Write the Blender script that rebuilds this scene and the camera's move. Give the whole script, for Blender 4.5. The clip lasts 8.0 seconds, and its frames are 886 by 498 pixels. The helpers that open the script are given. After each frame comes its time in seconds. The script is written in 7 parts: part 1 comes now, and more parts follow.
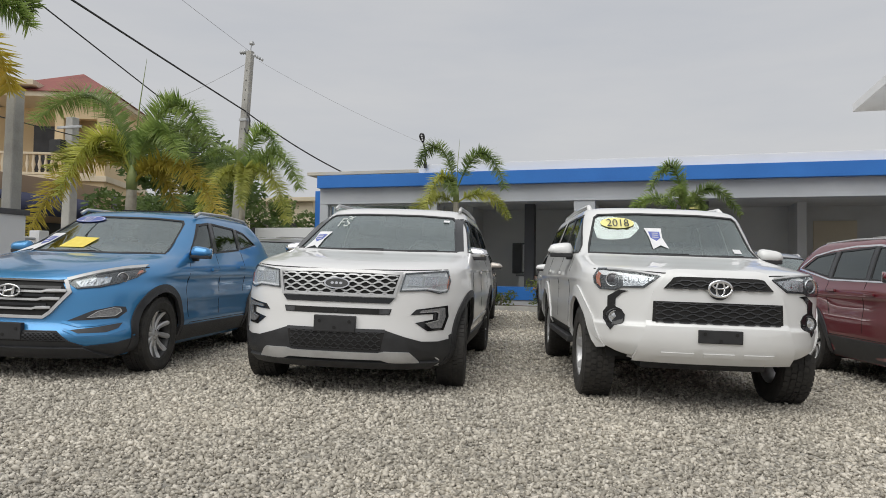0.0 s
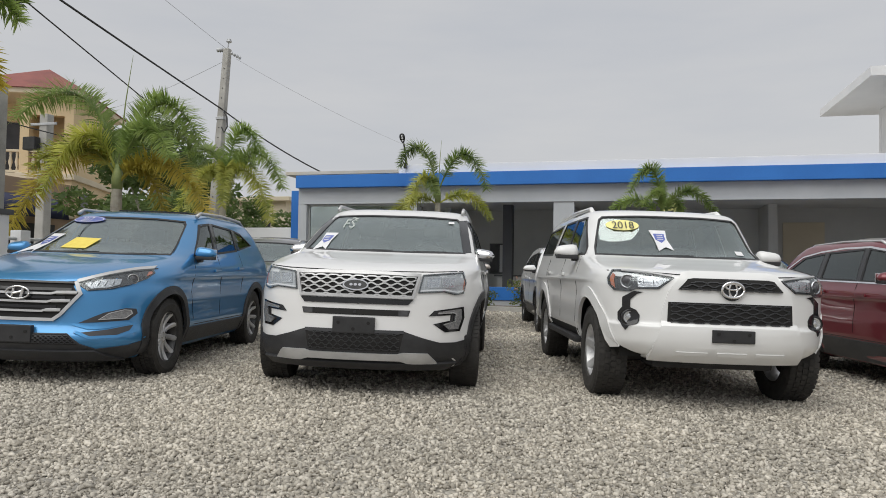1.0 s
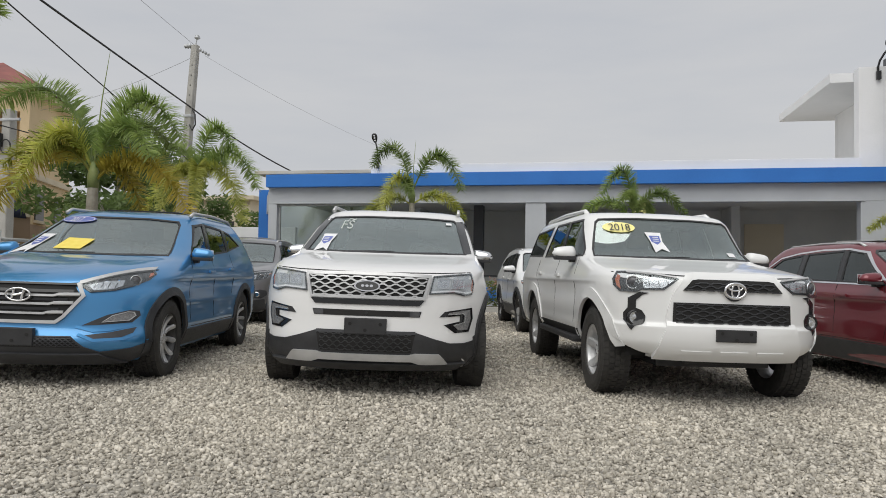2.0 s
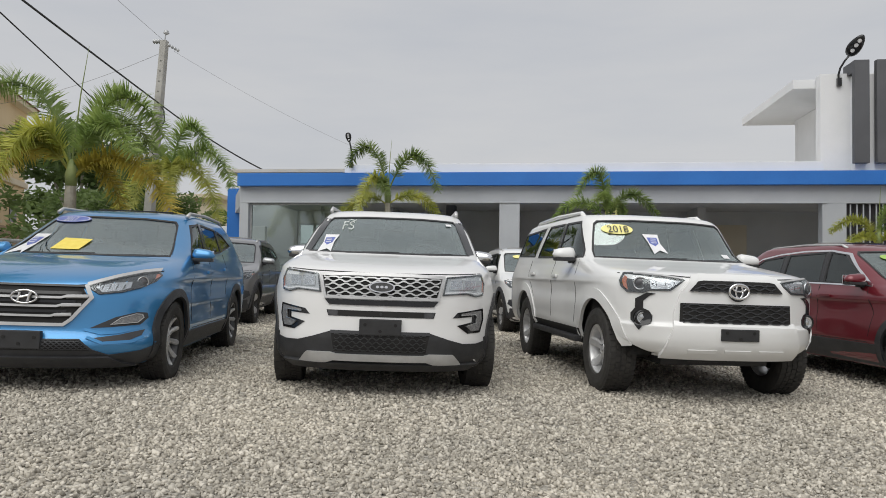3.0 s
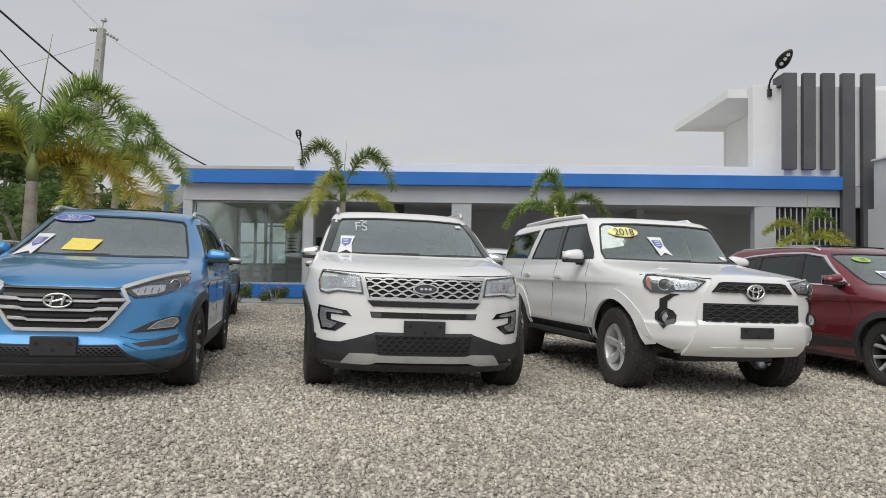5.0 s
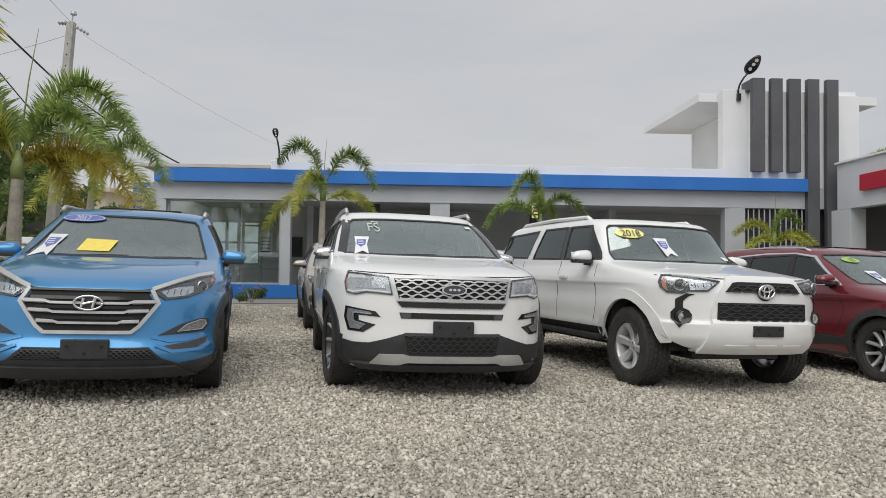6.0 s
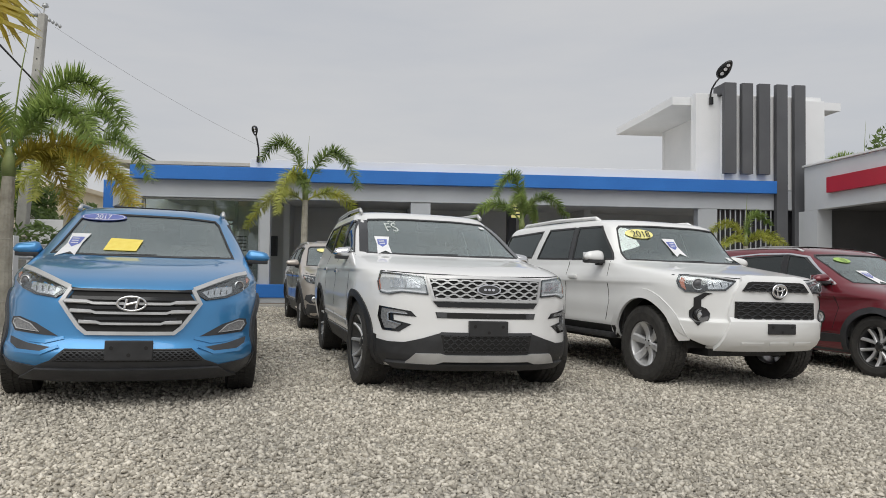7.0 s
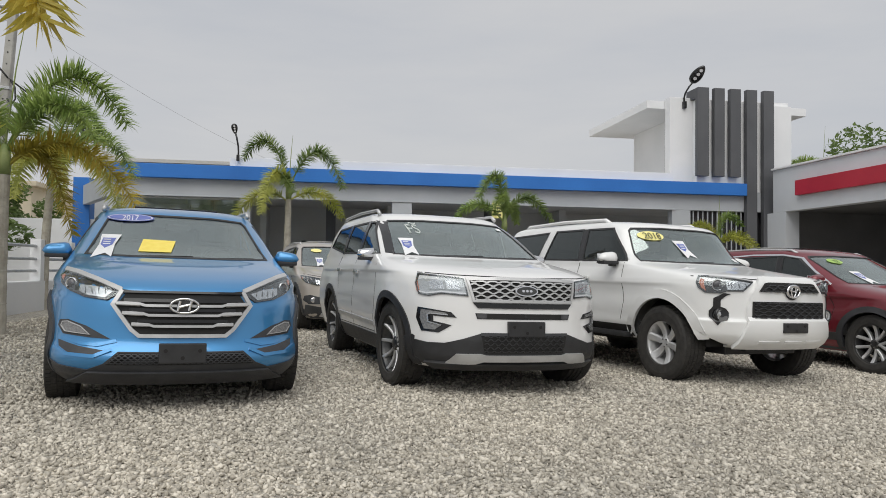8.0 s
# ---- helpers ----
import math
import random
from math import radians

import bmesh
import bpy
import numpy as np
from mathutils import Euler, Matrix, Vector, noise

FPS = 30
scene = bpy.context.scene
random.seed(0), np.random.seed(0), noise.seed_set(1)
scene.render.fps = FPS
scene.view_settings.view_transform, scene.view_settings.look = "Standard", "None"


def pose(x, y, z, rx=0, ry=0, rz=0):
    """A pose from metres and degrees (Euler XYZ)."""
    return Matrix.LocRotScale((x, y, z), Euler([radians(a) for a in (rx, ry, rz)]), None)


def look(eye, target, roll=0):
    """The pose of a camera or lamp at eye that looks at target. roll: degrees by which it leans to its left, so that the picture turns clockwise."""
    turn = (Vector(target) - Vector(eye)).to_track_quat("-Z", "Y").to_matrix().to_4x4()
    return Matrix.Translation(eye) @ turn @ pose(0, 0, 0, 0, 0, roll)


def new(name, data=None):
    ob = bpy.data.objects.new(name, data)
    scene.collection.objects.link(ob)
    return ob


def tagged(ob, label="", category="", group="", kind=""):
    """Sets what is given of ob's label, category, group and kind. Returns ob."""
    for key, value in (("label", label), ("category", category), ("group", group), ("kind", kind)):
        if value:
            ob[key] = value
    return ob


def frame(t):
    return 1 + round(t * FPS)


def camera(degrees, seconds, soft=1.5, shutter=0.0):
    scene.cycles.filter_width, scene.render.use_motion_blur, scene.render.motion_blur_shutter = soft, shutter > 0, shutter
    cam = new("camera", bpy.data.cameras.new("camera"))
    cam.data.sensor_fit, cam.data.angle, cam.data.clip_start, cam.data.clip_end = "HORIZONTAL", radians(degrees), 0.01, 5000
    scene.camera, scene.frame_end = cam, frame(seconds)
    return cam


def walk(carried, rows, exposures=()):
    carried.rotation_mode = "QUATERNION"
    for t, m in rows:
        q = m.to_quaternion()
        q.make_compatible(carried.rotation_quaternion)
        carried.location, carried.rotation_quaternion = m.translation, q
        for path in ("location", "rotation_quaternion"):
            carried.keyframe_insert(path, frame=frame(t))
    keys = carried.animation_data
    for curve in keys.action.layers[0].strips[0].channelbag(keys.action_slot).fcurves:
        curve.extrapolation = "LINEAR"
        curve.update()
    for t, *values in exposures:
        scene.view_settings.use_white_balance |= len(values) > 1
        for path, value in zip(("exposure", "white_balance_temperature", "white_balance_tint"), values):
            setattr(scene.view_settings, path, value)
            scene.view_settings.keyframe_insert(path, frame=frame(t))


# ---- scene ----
cam = camera(63.7, 8.0, soft=0.9)
PATH = [
    (0, (0.89, 0.206, 1.031), (0.299, 2.116, 1.094), 0.8),
    (0.5, (0.683, 0.126, 1.035), (0.13, 2.047, 1.098), 0.8),
    (1, (0.491, 0.039, 1.039), (-0.006, 1.975, 1.103), 0.8),
    (1.5, (0.284, -0.038, 1.042), (-0.154, 1.913, 1.107), 0.8),
    (3, (-0.367, -0.24, 1.059), (-0.631, 1.741, 1.123), 0.8),
    (3.5, (-0.615, -0.294, 1.066), (-0.82, 1.695, 1.13), 0.8),
    (4, (-0.869, -0.335, 1.072), (-1.014, 1.659, 1.135), 0.8),
    (4.5, (-1.131, -0.372, 1.076), (-1.217, 1.625, 1.138), 0.8),
    (6, (-1.988, -0.448, 1.087), (-1.897, 1.549, 1.148), 0.7),
    (6.5, (-2.301, -0.468, 1.089), (-2.151, 1.526, 1.15), 0.7),
    (7, (-2.632, -0.479, 1.091), (-2.424, 1.509, 1.15), 0.7),
    (7.5, (-2.984, -0.483, 1.095), (-2.716, 1.498, 1.153), 0.7),
    (8, (-3.335, -0.47, 1.104), (-3.007, 1.502, 1.162), 0.7),
]
walk(cam, [(t, look(eye, target, roll)) for t, eye, target, roll in PATH], exposures=[(0.0, 0.0), (8.0, 0.0)])

# ---- light: a bright overcast sky and a soft, high sun ----
world = bpy.data.worlds.new("overcast_sky")
scene.world = world
world.use_nodes = True
wn, wl = world.node_tree.nodes, world.node_tree.links
wn.clear()
w_out = wn.new("ShaderNodeOutputWorld")
w_bg = wn.new("ShaderNodeBackground")
w_sky = wn.new("ShaderNodeTexSky")
w_sky.sky_type = "NISHITA"
w_sky.sun_disc = False
SUN_EL, SUN_ROT = radians(59), radians(200)
w_sky.sun_elevation, w_sky.sun_rotation = SUN_EL, SUN_ROT
w_sky.dust_density = 4.0
w_dim = wn.new("ShaderNodeVectorMath")
w_dim.operation = "SCALE"
w_dim.inputs["Scale"].default_value = 0.10
w_co = wn.new("ShaderNodeTexCoord")
w_map = wn.new("ShaderNodeMapping")
w_map.inputs["Scale"].default_value = (1.0, 1.0, 5.0)
w_noise = wn.new("ShaderNodeTexNoise")
w_noise.inputs["Scale"].default_value = 2.2
w_noise.inputs["Detail"].default_value = 7
w_noise.inputs["Roughness"].default_value = 0.55
w_ramp = wn.new("ShaderNodeValToRGB")
w_ramp.color_ramp.elements[0].position, w_ramp.color_ramp.elements[0].color = 0.32, (0.555, 0.57, 0.60, 1)
w_ramp.color_ramp.elements[1].position, w_ramp.color_ramp.elements[1].color = 0.68, (0.635, 0.635, 0.64, 1)
w_mix = wn.new("ShaderNodeMixRGB")
w_mix.inputs[0].default_value = 0.90
wl.new(w_co.outputs["Generated"], w_map.inputs["Vector"])
wl.new(w_map.outputs["Vector"], w_noise.inputs["Vector"])
wl.new(w_noise.outputs["Fac"], w_ramp.inputs["Fac"])
wl.new(w_sky.outputs["Color"], w_dim.inputs[0])
wl.new(w_dim.outputs["Vector"], w_mix.inputs[1])
wl.new(w_ramp.outputs["Color"], w_mix.inputs[2])
wl.new(w_mix.outputs["Color"], w_bg.inputs["Color"])
w_bg.inputs["Strength"].default_value = 1.0
wl.new(w_bg.outputs["Background"], w_out.inputs["Surface"])

sun = new("sun", bpy.data.lights.new("sun", "SUN"))
sun.data.energy, sun.data.angle, sun.data.color = 2.1, radians(66), (0.975, 0.97, 0.93)
sun.matrix_world = look((-2.5, -6.9, 12.3), (0, 0, 0))


# ---- materials ----
def shader(name):
    m = bpy.data.materials.new(name)
    m.use_nodes = True
    return m, m.node_tree.nodes, m.node_tree.links, m.node_tree.nodes["Principled BSDF"]


def stuff_mat(name, c1, c2, scale=6.0, rough=0.6, bump=0.0, bump_scale=60.0, metal=0.0, coat=0.0, fine=0.25, spec=0.5, rand=0.0):
    """A surface that varies between two colours at two scales, with fine relief."""
    m, n, l, b = shader(name)
    co = n.new("ShaderNodeTexCoord")
    a = n.new("ShaderNodeTexNoise")
    a.inputs["Scale"].default_value, a.inputs["Detail"].default_value = scale, 5
    f = n.new("ShaderNodeTexNoise")
    f.inputs["Scale"].default_value, f.inputs["Detail"].default_value = bump_scale, 4
    l.new(co.outputs["Object"], a.inputs["Vector"])
    l.new(co.outputs["Object"], f.inputs["Vector"])
    mx = n.new("ShaderNodeMath")
    mx.operation = "MULTIPLY_ADD"
    mx.inputs[1].default_value = fine
    mx.use_clamp = True
    l.new(f.outputs["Fac"], mx.inputs[0])
    l.new(a.outputs["Fac"], mx.inputs[2])
    r = n.new("ShaderNodeValToRGB")
    r.color_ramp.elements[0].position, r.color_ramp.elements[0].color = 0.38, (*c1, 1)
    r.color_ramp.elements[1].position, r.color_ramp.elements[1].color = 0.80, (*c2, 1)
    l.new(mx.outputs[0], r.inputs["Fac"])
    col = r.outputs["Color"]
    if rand:
        oi = n.new("ShaderNodeObjectInfo")
        hv = n.new("ShaderNodeHueSaturation")
        mr = n.new("ShaderNodeMapRange")
        mr.inputs["To Min"].default_value, mr.inputs["To Max"].default_value = 1 - rand, 1 + rand
        l.new(oi.outputs["Random"], mr.inputs["Value"])
        l.new(mr.outputs["Result"], hv.inputs["Value"])
        l.new(col, hv.inputs["Color"])
        col = hv.outputs["Color"]
    l.new(col, b.inputs["Base Color"])
    b.inputs["Roughness"].default_value, b.inputs["Metallic"].default_value = rough, metal
    b.inputs["Specular IOR Level"].default_value = spec
    b.inputs["Coat Weight"].default_value = coat
    b.inputs["Coat Roughness"].default_value = 0.04
    if bump:
        bp = n.new("ShaderNodeBump")
        bp.inputs["Strength"].default_value, bp.inputs["Distance"].default_value = bump, 0.01
        l.new(f.outputs["Fac"], bp.inputs["Height"])
        l.new(bp.outputs["Normal"], b.inputs["Normal"])
    return m


def glass_mat(name, tint, rough=0.0, see=0.6, edge=0.8):
    m, n, l, b = shader(name)
    n.remove(b)
    out = n["Material Output"]
    tr = n.new("ShaderNodeBsdfTransparent")
    tr.inputs["Color"].default_value = (*tint, 1)
    gl = n.new("ShaderNodeBsdfGlossy")
    gl.inputs["Roughness"].default_value = rough
    gl.inputs["Color"].default_value = (0.80, 0.86, 0.85, 1)
    fr = n.new("ShaderNodeLayerWeight")
    fr.inputs["Blend"].default_value = 0.5
    pw = n.new("ShaderNodeMath")
    pw.operation = "POWER"
    pw.inputs[1].default_value = 4.0
    ad = n.new("ShaderNodeMath")
    ad.operation, ad.use_clamp = "MULTIPLY_ADD", True
    ad.inputs[1].default_value = edge
    ad.inputs[2].default_value = 1 - see
    mix = n.new("ShaderNodeMixShader")
    l.new(fr.outputs["Facing"], pw.inputs[0])
    l.new(pw.outputs[0], ad.inputs[0])
    l.new(ad.outputs[0], mix.inputs["Fac"])
    l.new(tr.outputs[0], mix.inputs[1])
    l.new(gl.outputs[0], mix.inputs[2])
    l.new(mix.outputs[0], out.inputs["Surface"])
    return m


def paint(name, c, flake=0.0, metal=0.0):
    d = tuple(x * 0.93 for x in c)
    return stuff_mat(name, d, c, 1.3, 0.34, 0.0, 900, metal, 0.8 if min(c) > 0.6 else 1.0, 0.15)


M = {}
M["white_paint"] = paint("white_car_paint", (0.80, 0.80, 0.79))
M["pearl_paint"] = paint("pearl_white_car_paint", (0.79, 0.785, 0.775))
M["blue_paint"] = paint("blue_car_paint", (0.058, 0.27, 0.56), metal=0.55)
M["red_paint"] = paint("maroon_car_paint", (0.17, 0.012, 0.022), metal=0.3)
M["grey_paint"] = paint("dark_grey_car_paint", (0.20, 0.20, 0.205), metal=0.4)
M["beige_paint"] = paint("champagne_car_paint", (0.50, 0.45, 0.40), metal=0.4)
M["silver_paint"] = paint("silver_car_paint", (0.45, 0.46, 0.47), metal=0.6)
M["black_plastic"] = stuff_mat("black_plastic", (0.018, 0.018, 0.019), (0.032, 0.032, 0.034), 9, 0.55, 0.15, 500)
M["dark_plastic"] = stuff_mat("dark_grey_cladding", (0.028, 0.029, 0.032), (0.045, 0.046, 0.05), 7, 0.5, 0.15, 400)
# Near black for undersides, and for the shade of uncut grilles, slots and holes.
M["void"] = stuff_mat("underbody_and_gap_shade", (0.008, 0.008, 0.008), (0.018, 0.017, 0.016), 5, 0.8)
M["gloss_black"] = stuff_mat("gloss_black_trim", (0.010, 0.010, 0.011), (0.016, 0.016, 0.017), 5, 0.12)
M["chrome"] = stuff_mat("chrome", (0.72, 0.72, 0.73), (0.82, 0.82, 0.83), 5, 0.12, metal=1.0)
M["satin"] = stuff_mat("satin_silver", (0.46, 0.46, 0.46), (0.56, 0.56, 0.56), 8, 0.38, metal=0.45)
M["alloy"] = stuff_mat("alloy_rim", (0.50, 0.50, 0.50), (0.64, 0.64, 0.64), 12, 0.32, metal=0.45)
M["alloy_dark"] = stuff_mat("dark_alloy_rim", (0.05, 0.05, 0.05), (0.09, 0.09, 0.09), 12, 0.35, metal=0.7)
M["rubber"] = stuff_mat("tyre_rubber", (0.022, 0.021, 0.020), (0.045, 0.042, 0.038), 14, 0.75, 0.3, 120)
M["glass"] = glass_mat("windscreen_glass", (0.84, 0.89, 0.87), 0.0, 0.77)
M["dark_glass"] = glass_mat("tinted_glass", (0.30, 0.32, 0.32), 0.0, 0.92)
M["lens"] = glass_mat("headlamp_lens", (0.96, 0.97, 0.98), 0.03, 0.955, 0.3)
M["lamp_silver"] = stuff_mat("headlamp_reflector", (0.42, 0.43, 0.44), (0.66, 0.67, 0.68), 60, 0.2, 0.25, 120, metal=0.75)
M["lamp_dark"] = stuff_mat("headlamp_bezel", (0.035, 0.035, 0.037), (0.075, 0.075, 0.078), 20, 0.25)
M["lamp_bulb"] = stuff_mat("projector_glass", (0.05, 0.05, 0.055), (0.13, 0.13, 0.14), 30, 0.06)
M["fog_lens"] = stuff_mat("fog_lamp_lens", (0.14, 0.14, 0.145), (0.30, 0.30, 0.30), 70, 0.2, 0.3, 120, metal=0.3)
M["lamp_pale"] = stuff_mat("pale_lamp_lens", (0.40, 0.41, 0.42), (0.52, 0.53, 0.54), 60, 0.22, 0.1, 120, metal=0.15)
M["amber"] = stuff_mat("amber_reflector", (0.40, 0.13, 0.08), (0.50, 0.20, 0.13), 60, 0.25)
M["cabin"] = stuff_mat("grey_interior", (0.15, 0.15, 0.15), (0.24, 0.24, 0.235), 6, 0.8)
M["cabin_light"] = stuff_mat("beige_headliner", (0.34, 0.33, 0.31), (0.42, 0.41, 0.39), 6, 0.9)
M["paper_white"] = stuff_mat("white_paper", (0.72, 0.72, 0.73), (0.80, 0.80, 0.81), 20, 0.6)
M["paper_yellow"] = stuff_mat("yellow_paper", (0.82, 0.64, 0.10), (0.88, 0.72, 0.16), 20, 0.6)
M["decal_yellow"] = stuff_mat("yellow_decal", (0.84, 0.76, 0.26), (0.88, 0.81, 0.33), 20, 0.4)
M["decal_green"] = stuff_mat("lime_decal", (0.30, 0.48, 0.10), (0.38, 0.56, 0.14), 20, 0.4)
M["decal_blue"] = stuff_mat("blue_print", (0.10, 0.13, 0.40), (0.14, 0.18, 0.48), 20, 0.4)
M["decal_black"] = stuff_mat("black_print", (0.02, 0.02, 0.02), (0.03, 0.03, 0.03), 20, 0.4)
M["chalk"] = stuff_mat("white_marker", (0.7, 0.75, 0.72), (0.8, 0.82, 0.8), 40, 0.7)
M["wall_white"] = stuff_mat("white_wall", (0.76, 0.77, 0.78), (0.84, 0.84, 0.85), 0.9, 0.75, 0.12, 40)
M["wall_grey"] = stuff_mat("pale_grey_wall", (0.44, 0.46, 0.49), (0.52, 0.54, 0.57), 0.9, 0.75, 0.12, 40)
M["fascia_blue"] = stuff_mat("blue_fascia_paint", (0.022, 0.155, 0.52), (0.030, 0.19, 0.60), 0.8, 0.45, 0.08, 30)
M["fascia_red"] = stuff_mat("red_fascia_paint", (0.42, 0.012, 0.03), (0.50, 0.02, 0.04), 0.8, 0.45, 0.08, 30)
M["wall_pale"] = stuff_mat("pale_wing_wall", (0.60, 0.62, 0.65), (0.68, 0.70, 0.73), 0.9, 0.75, 0.12, 40)
M["fin_grey"] = stuff_mat("dark_grey_fin_paint", (0.075, 0.077, 0.085), (0.11, 0.112, 0.12), 0.8, 0.6, 0.1, 40)
M["room_dark"] = stuff_mat("showroom_wall", (0.55, 0.55, 0.54), (0.66, 0.66, 0.65), 0.7, 0.8, 0.1, 30)
# Darker than showroom_wall: the open wing's indoor shade is put into this grey.
M["wing_room"] = stuff_mat("wing_wall_painted_dim", (0.15, 0.15, 0.155), (0.22, 0.22, 0.225), 0.7, 0.8, 0.1, 30)
M["tile"] = stuff_mat("showroom_floor", (0.38, 0.37, 0.35), (0.48, 0.46, 0.44), 2.0, 0.35)
M["shop_glass"] = glass_mat("shop_glass", (0.80, 0.85, 0.84), 0.0, 0.90)
M["roof_beige"] = stuff_mat("beige_roof_slab", (0.50, 0.46, 0.38), (0.62, 0.58, 0.50), 1.4, 0.8, 0.2, 30)
M["cream"] = stuff_mat("cream_house_wall", (0.62, 0.48, 0.29), (0.72, 0.57, 0.36), 0.6, 0.85, 0.15, 12)
M["cream_trim"] = stuff_mat("cream_trim", (0.62, 0.54, 0.40), (0.70, 0.62, 0.48), 0.8, 0.85)
M["tan"] = stuff_mat("tan_house_wall", (0.33, 0.23, 0.16), (0.40, 0.29, 0.20), 0.6, 0.85)
M["roof_red"] = stuff_mat("red_roof_sheet", (0.16, 0.05, 0.045), (0.27, 0.085, 0.07), 1.2, 0.7, 0.2, 20)
M["dark_open"] = stuff_mat("dark_window", (0.03, 0.03, 0.035), (0.06, 0.06, 0.065), 2.0, 0.3)
M["concrete"] = stuff_mat("weathered_concrete", (0.30, 0.29, 0.27), (0.46, 0.45, 0.42), 2.5, 0.9, 0.4, 40)
M["cable"] = stuff_mat("black_cable", (0.015, 0.015, 0.016), (0.03, 0.03, 0.03), 10, 0.6)
M["wire"] = stuff_mat("grey_wire", (0.22, 0.22, 0.23), (0.30, 0.30, 0.31), 10, 0.5)
M["galv"] = stuff_mat("galvanised_metal", (0.38, 0.39, 0.40), (0.55, 0.56, 0.57), 9, 0.5, metal=0.5)
M["trunk"] = stuff_mat("palm_trunk", (0.32, 0.29, 0.24), (0.50, 0.47, 0.40), 7, 0.9, 0.5, 30)
M["shaft"] = stuff_mat("palm_crownshaft", (0.16, 0.22, 0.07), (0.30, 0.34, 0.13), 5, 0.6)
M["leaf_palm"] = stuff_mat("palm_leaf", (0.11, 0.19, 0.045), (0.38, 0.47, 0.15), 3.0, 0.34, rand=0.25)
M["leaf_lime"] = stuff_mat("yellow_green_palm_leaf", (0.27, 0.32, 0.055), (0.62, 0.62, 0.16), 3.0, 0.45, rand=0.2)
M["leaf_yellow"] = stuff_mat("yellowed_palm_leaf", (0.36, 0.32, 0.045), (0.72, 0.58, 0.12), 3.0, 0.5, rand=0.2)
M["leaf_tree"] = stuff_mat("tree_leaf", (0.06, 0.11, 0.03), (0.19, 0.26, 0.085), 1.2, 0.5)
M["leaf_shrub"] = stuff_mat("shrub_leaf", (0.08, 0.12, 0.03), (0.24, 0.28, 0.07), 4.0, 0.5)
M["petal"] = stuff_mat("pink_flower", (0.45, 0.22, 0.12), (0.55, 0.30, 0.20), 9.0, 0.5)
M["soil"] = stuff_mat("planter_soil", (0.10, 0.075, 0.05), (0.18, 0.14, 0.10), 3, 0.95, 0.5, 40)
M["navy"] = stuff_mat("navy_awning", (0.02, 0.025, 0.06), (0.035, 0.04, 0.09), 2, 0.7)


def thin_leaf(name, share=0.5):
    """Let light through a leaf: the same colour, seen from its lit back."""
    m = M[name]
    n, l = m.node_tree.nodes, m.node_tree.links
    b, out = n["Principled BSDF"], n["Material Output"]
    tl = n.new("ShaderNodeBsdfTranslucent")
    l.new(b.inputs["Base Color"].links[0].from_socket, tl.inputs["Color"])
    mx = n.new("ShaderNodeMixShader")
    mx.inputs["Fac"].default_value = share
    l.new(b.outputs[0], mx.inputs[1])
    l.new(tl.outputs[0], mx.inputs[2])
    l.new(mx.outputs[0], out.inputs["Surface"])


for leaf_name in ("leaf_palm", "leaf_lime", "leaf_yellow", "leaf_tree", "leaf_shrub"):
    thin_leaf(leaf_name)


def gravel_mat():
    """Crushed grey stone: cells of many greys with dark gaps of relief."""
    m, n, l, b = shader("gravel")
    co = n.new("ShaderNodeTexCoord")
    v = n.new("ShaderNodeTexVoronoi")
    v.inputs["Scale"].default_value = 34.0
    big = n.new("ShaderNodeTexNoise")
    big.inputs["Scale"].default_value, big.inputs["Detail"].default_value = 0.55, 6
    l.new(co.outputs["Object"], v.inputs["Vector"])
    l.new(co.outputs["Object"], big.inputs["Vector"])
    sep = n.new("ShaderNodeSeparateColor")
    l.new(v.outputs["Color"], sep.inputs["Color"])
    r = n.new("ShaderNodeValToRGB")
    r.color_ramp.elements[0].color = (0.24, 0.225, 0.20, 1)
    r.color_ramp.elements[1].color = (0.56, 0.53, 0.48, 1)
    l.new(sep.outputs["Red"], r.inputs["Fac"])
    mul = n.new("ShaderNodeMixRGB")
    mul.blend_type = "MULTIPLY"
    mul.inputs[0].default_value = 0.6
    rb = n.new("ShaderNodeValToRGB")
    rb.color_ramp.elements[0].position, rb.color_ramp.elements[0].color = 0.35, (0.68, 0.67, 0.64, 1)
    rb.color_ramp.elements[1].position, rb.color_ramp.elements[1].color = 0.65, (1.0, 0.97, 0.90, 1)
    l.new(big.outputs["Fac"], rb.inputs["Fac"])
    l.new(r.outputs["Color"], mul.inputs[1])
    l.new(rb.outputs["Color"], mul.inputs[2])
    l.new(mul.outputs["Color"], b.inputs["Base Color"])
    b.inputs["Roughness"].default_value = 0.9
    bp = n.new("ShaderNodeBump")
    bp.invert = True
    bp.inputs["Strength"].default_value, bp.inputs["Distance"].default_value = 1.0, 0.02
    l.new(v.outputs["Distance"], bp.inputs["Height"])
    l.new(bp.outputs["Normal"], b.inputs["Normal"])
    return m


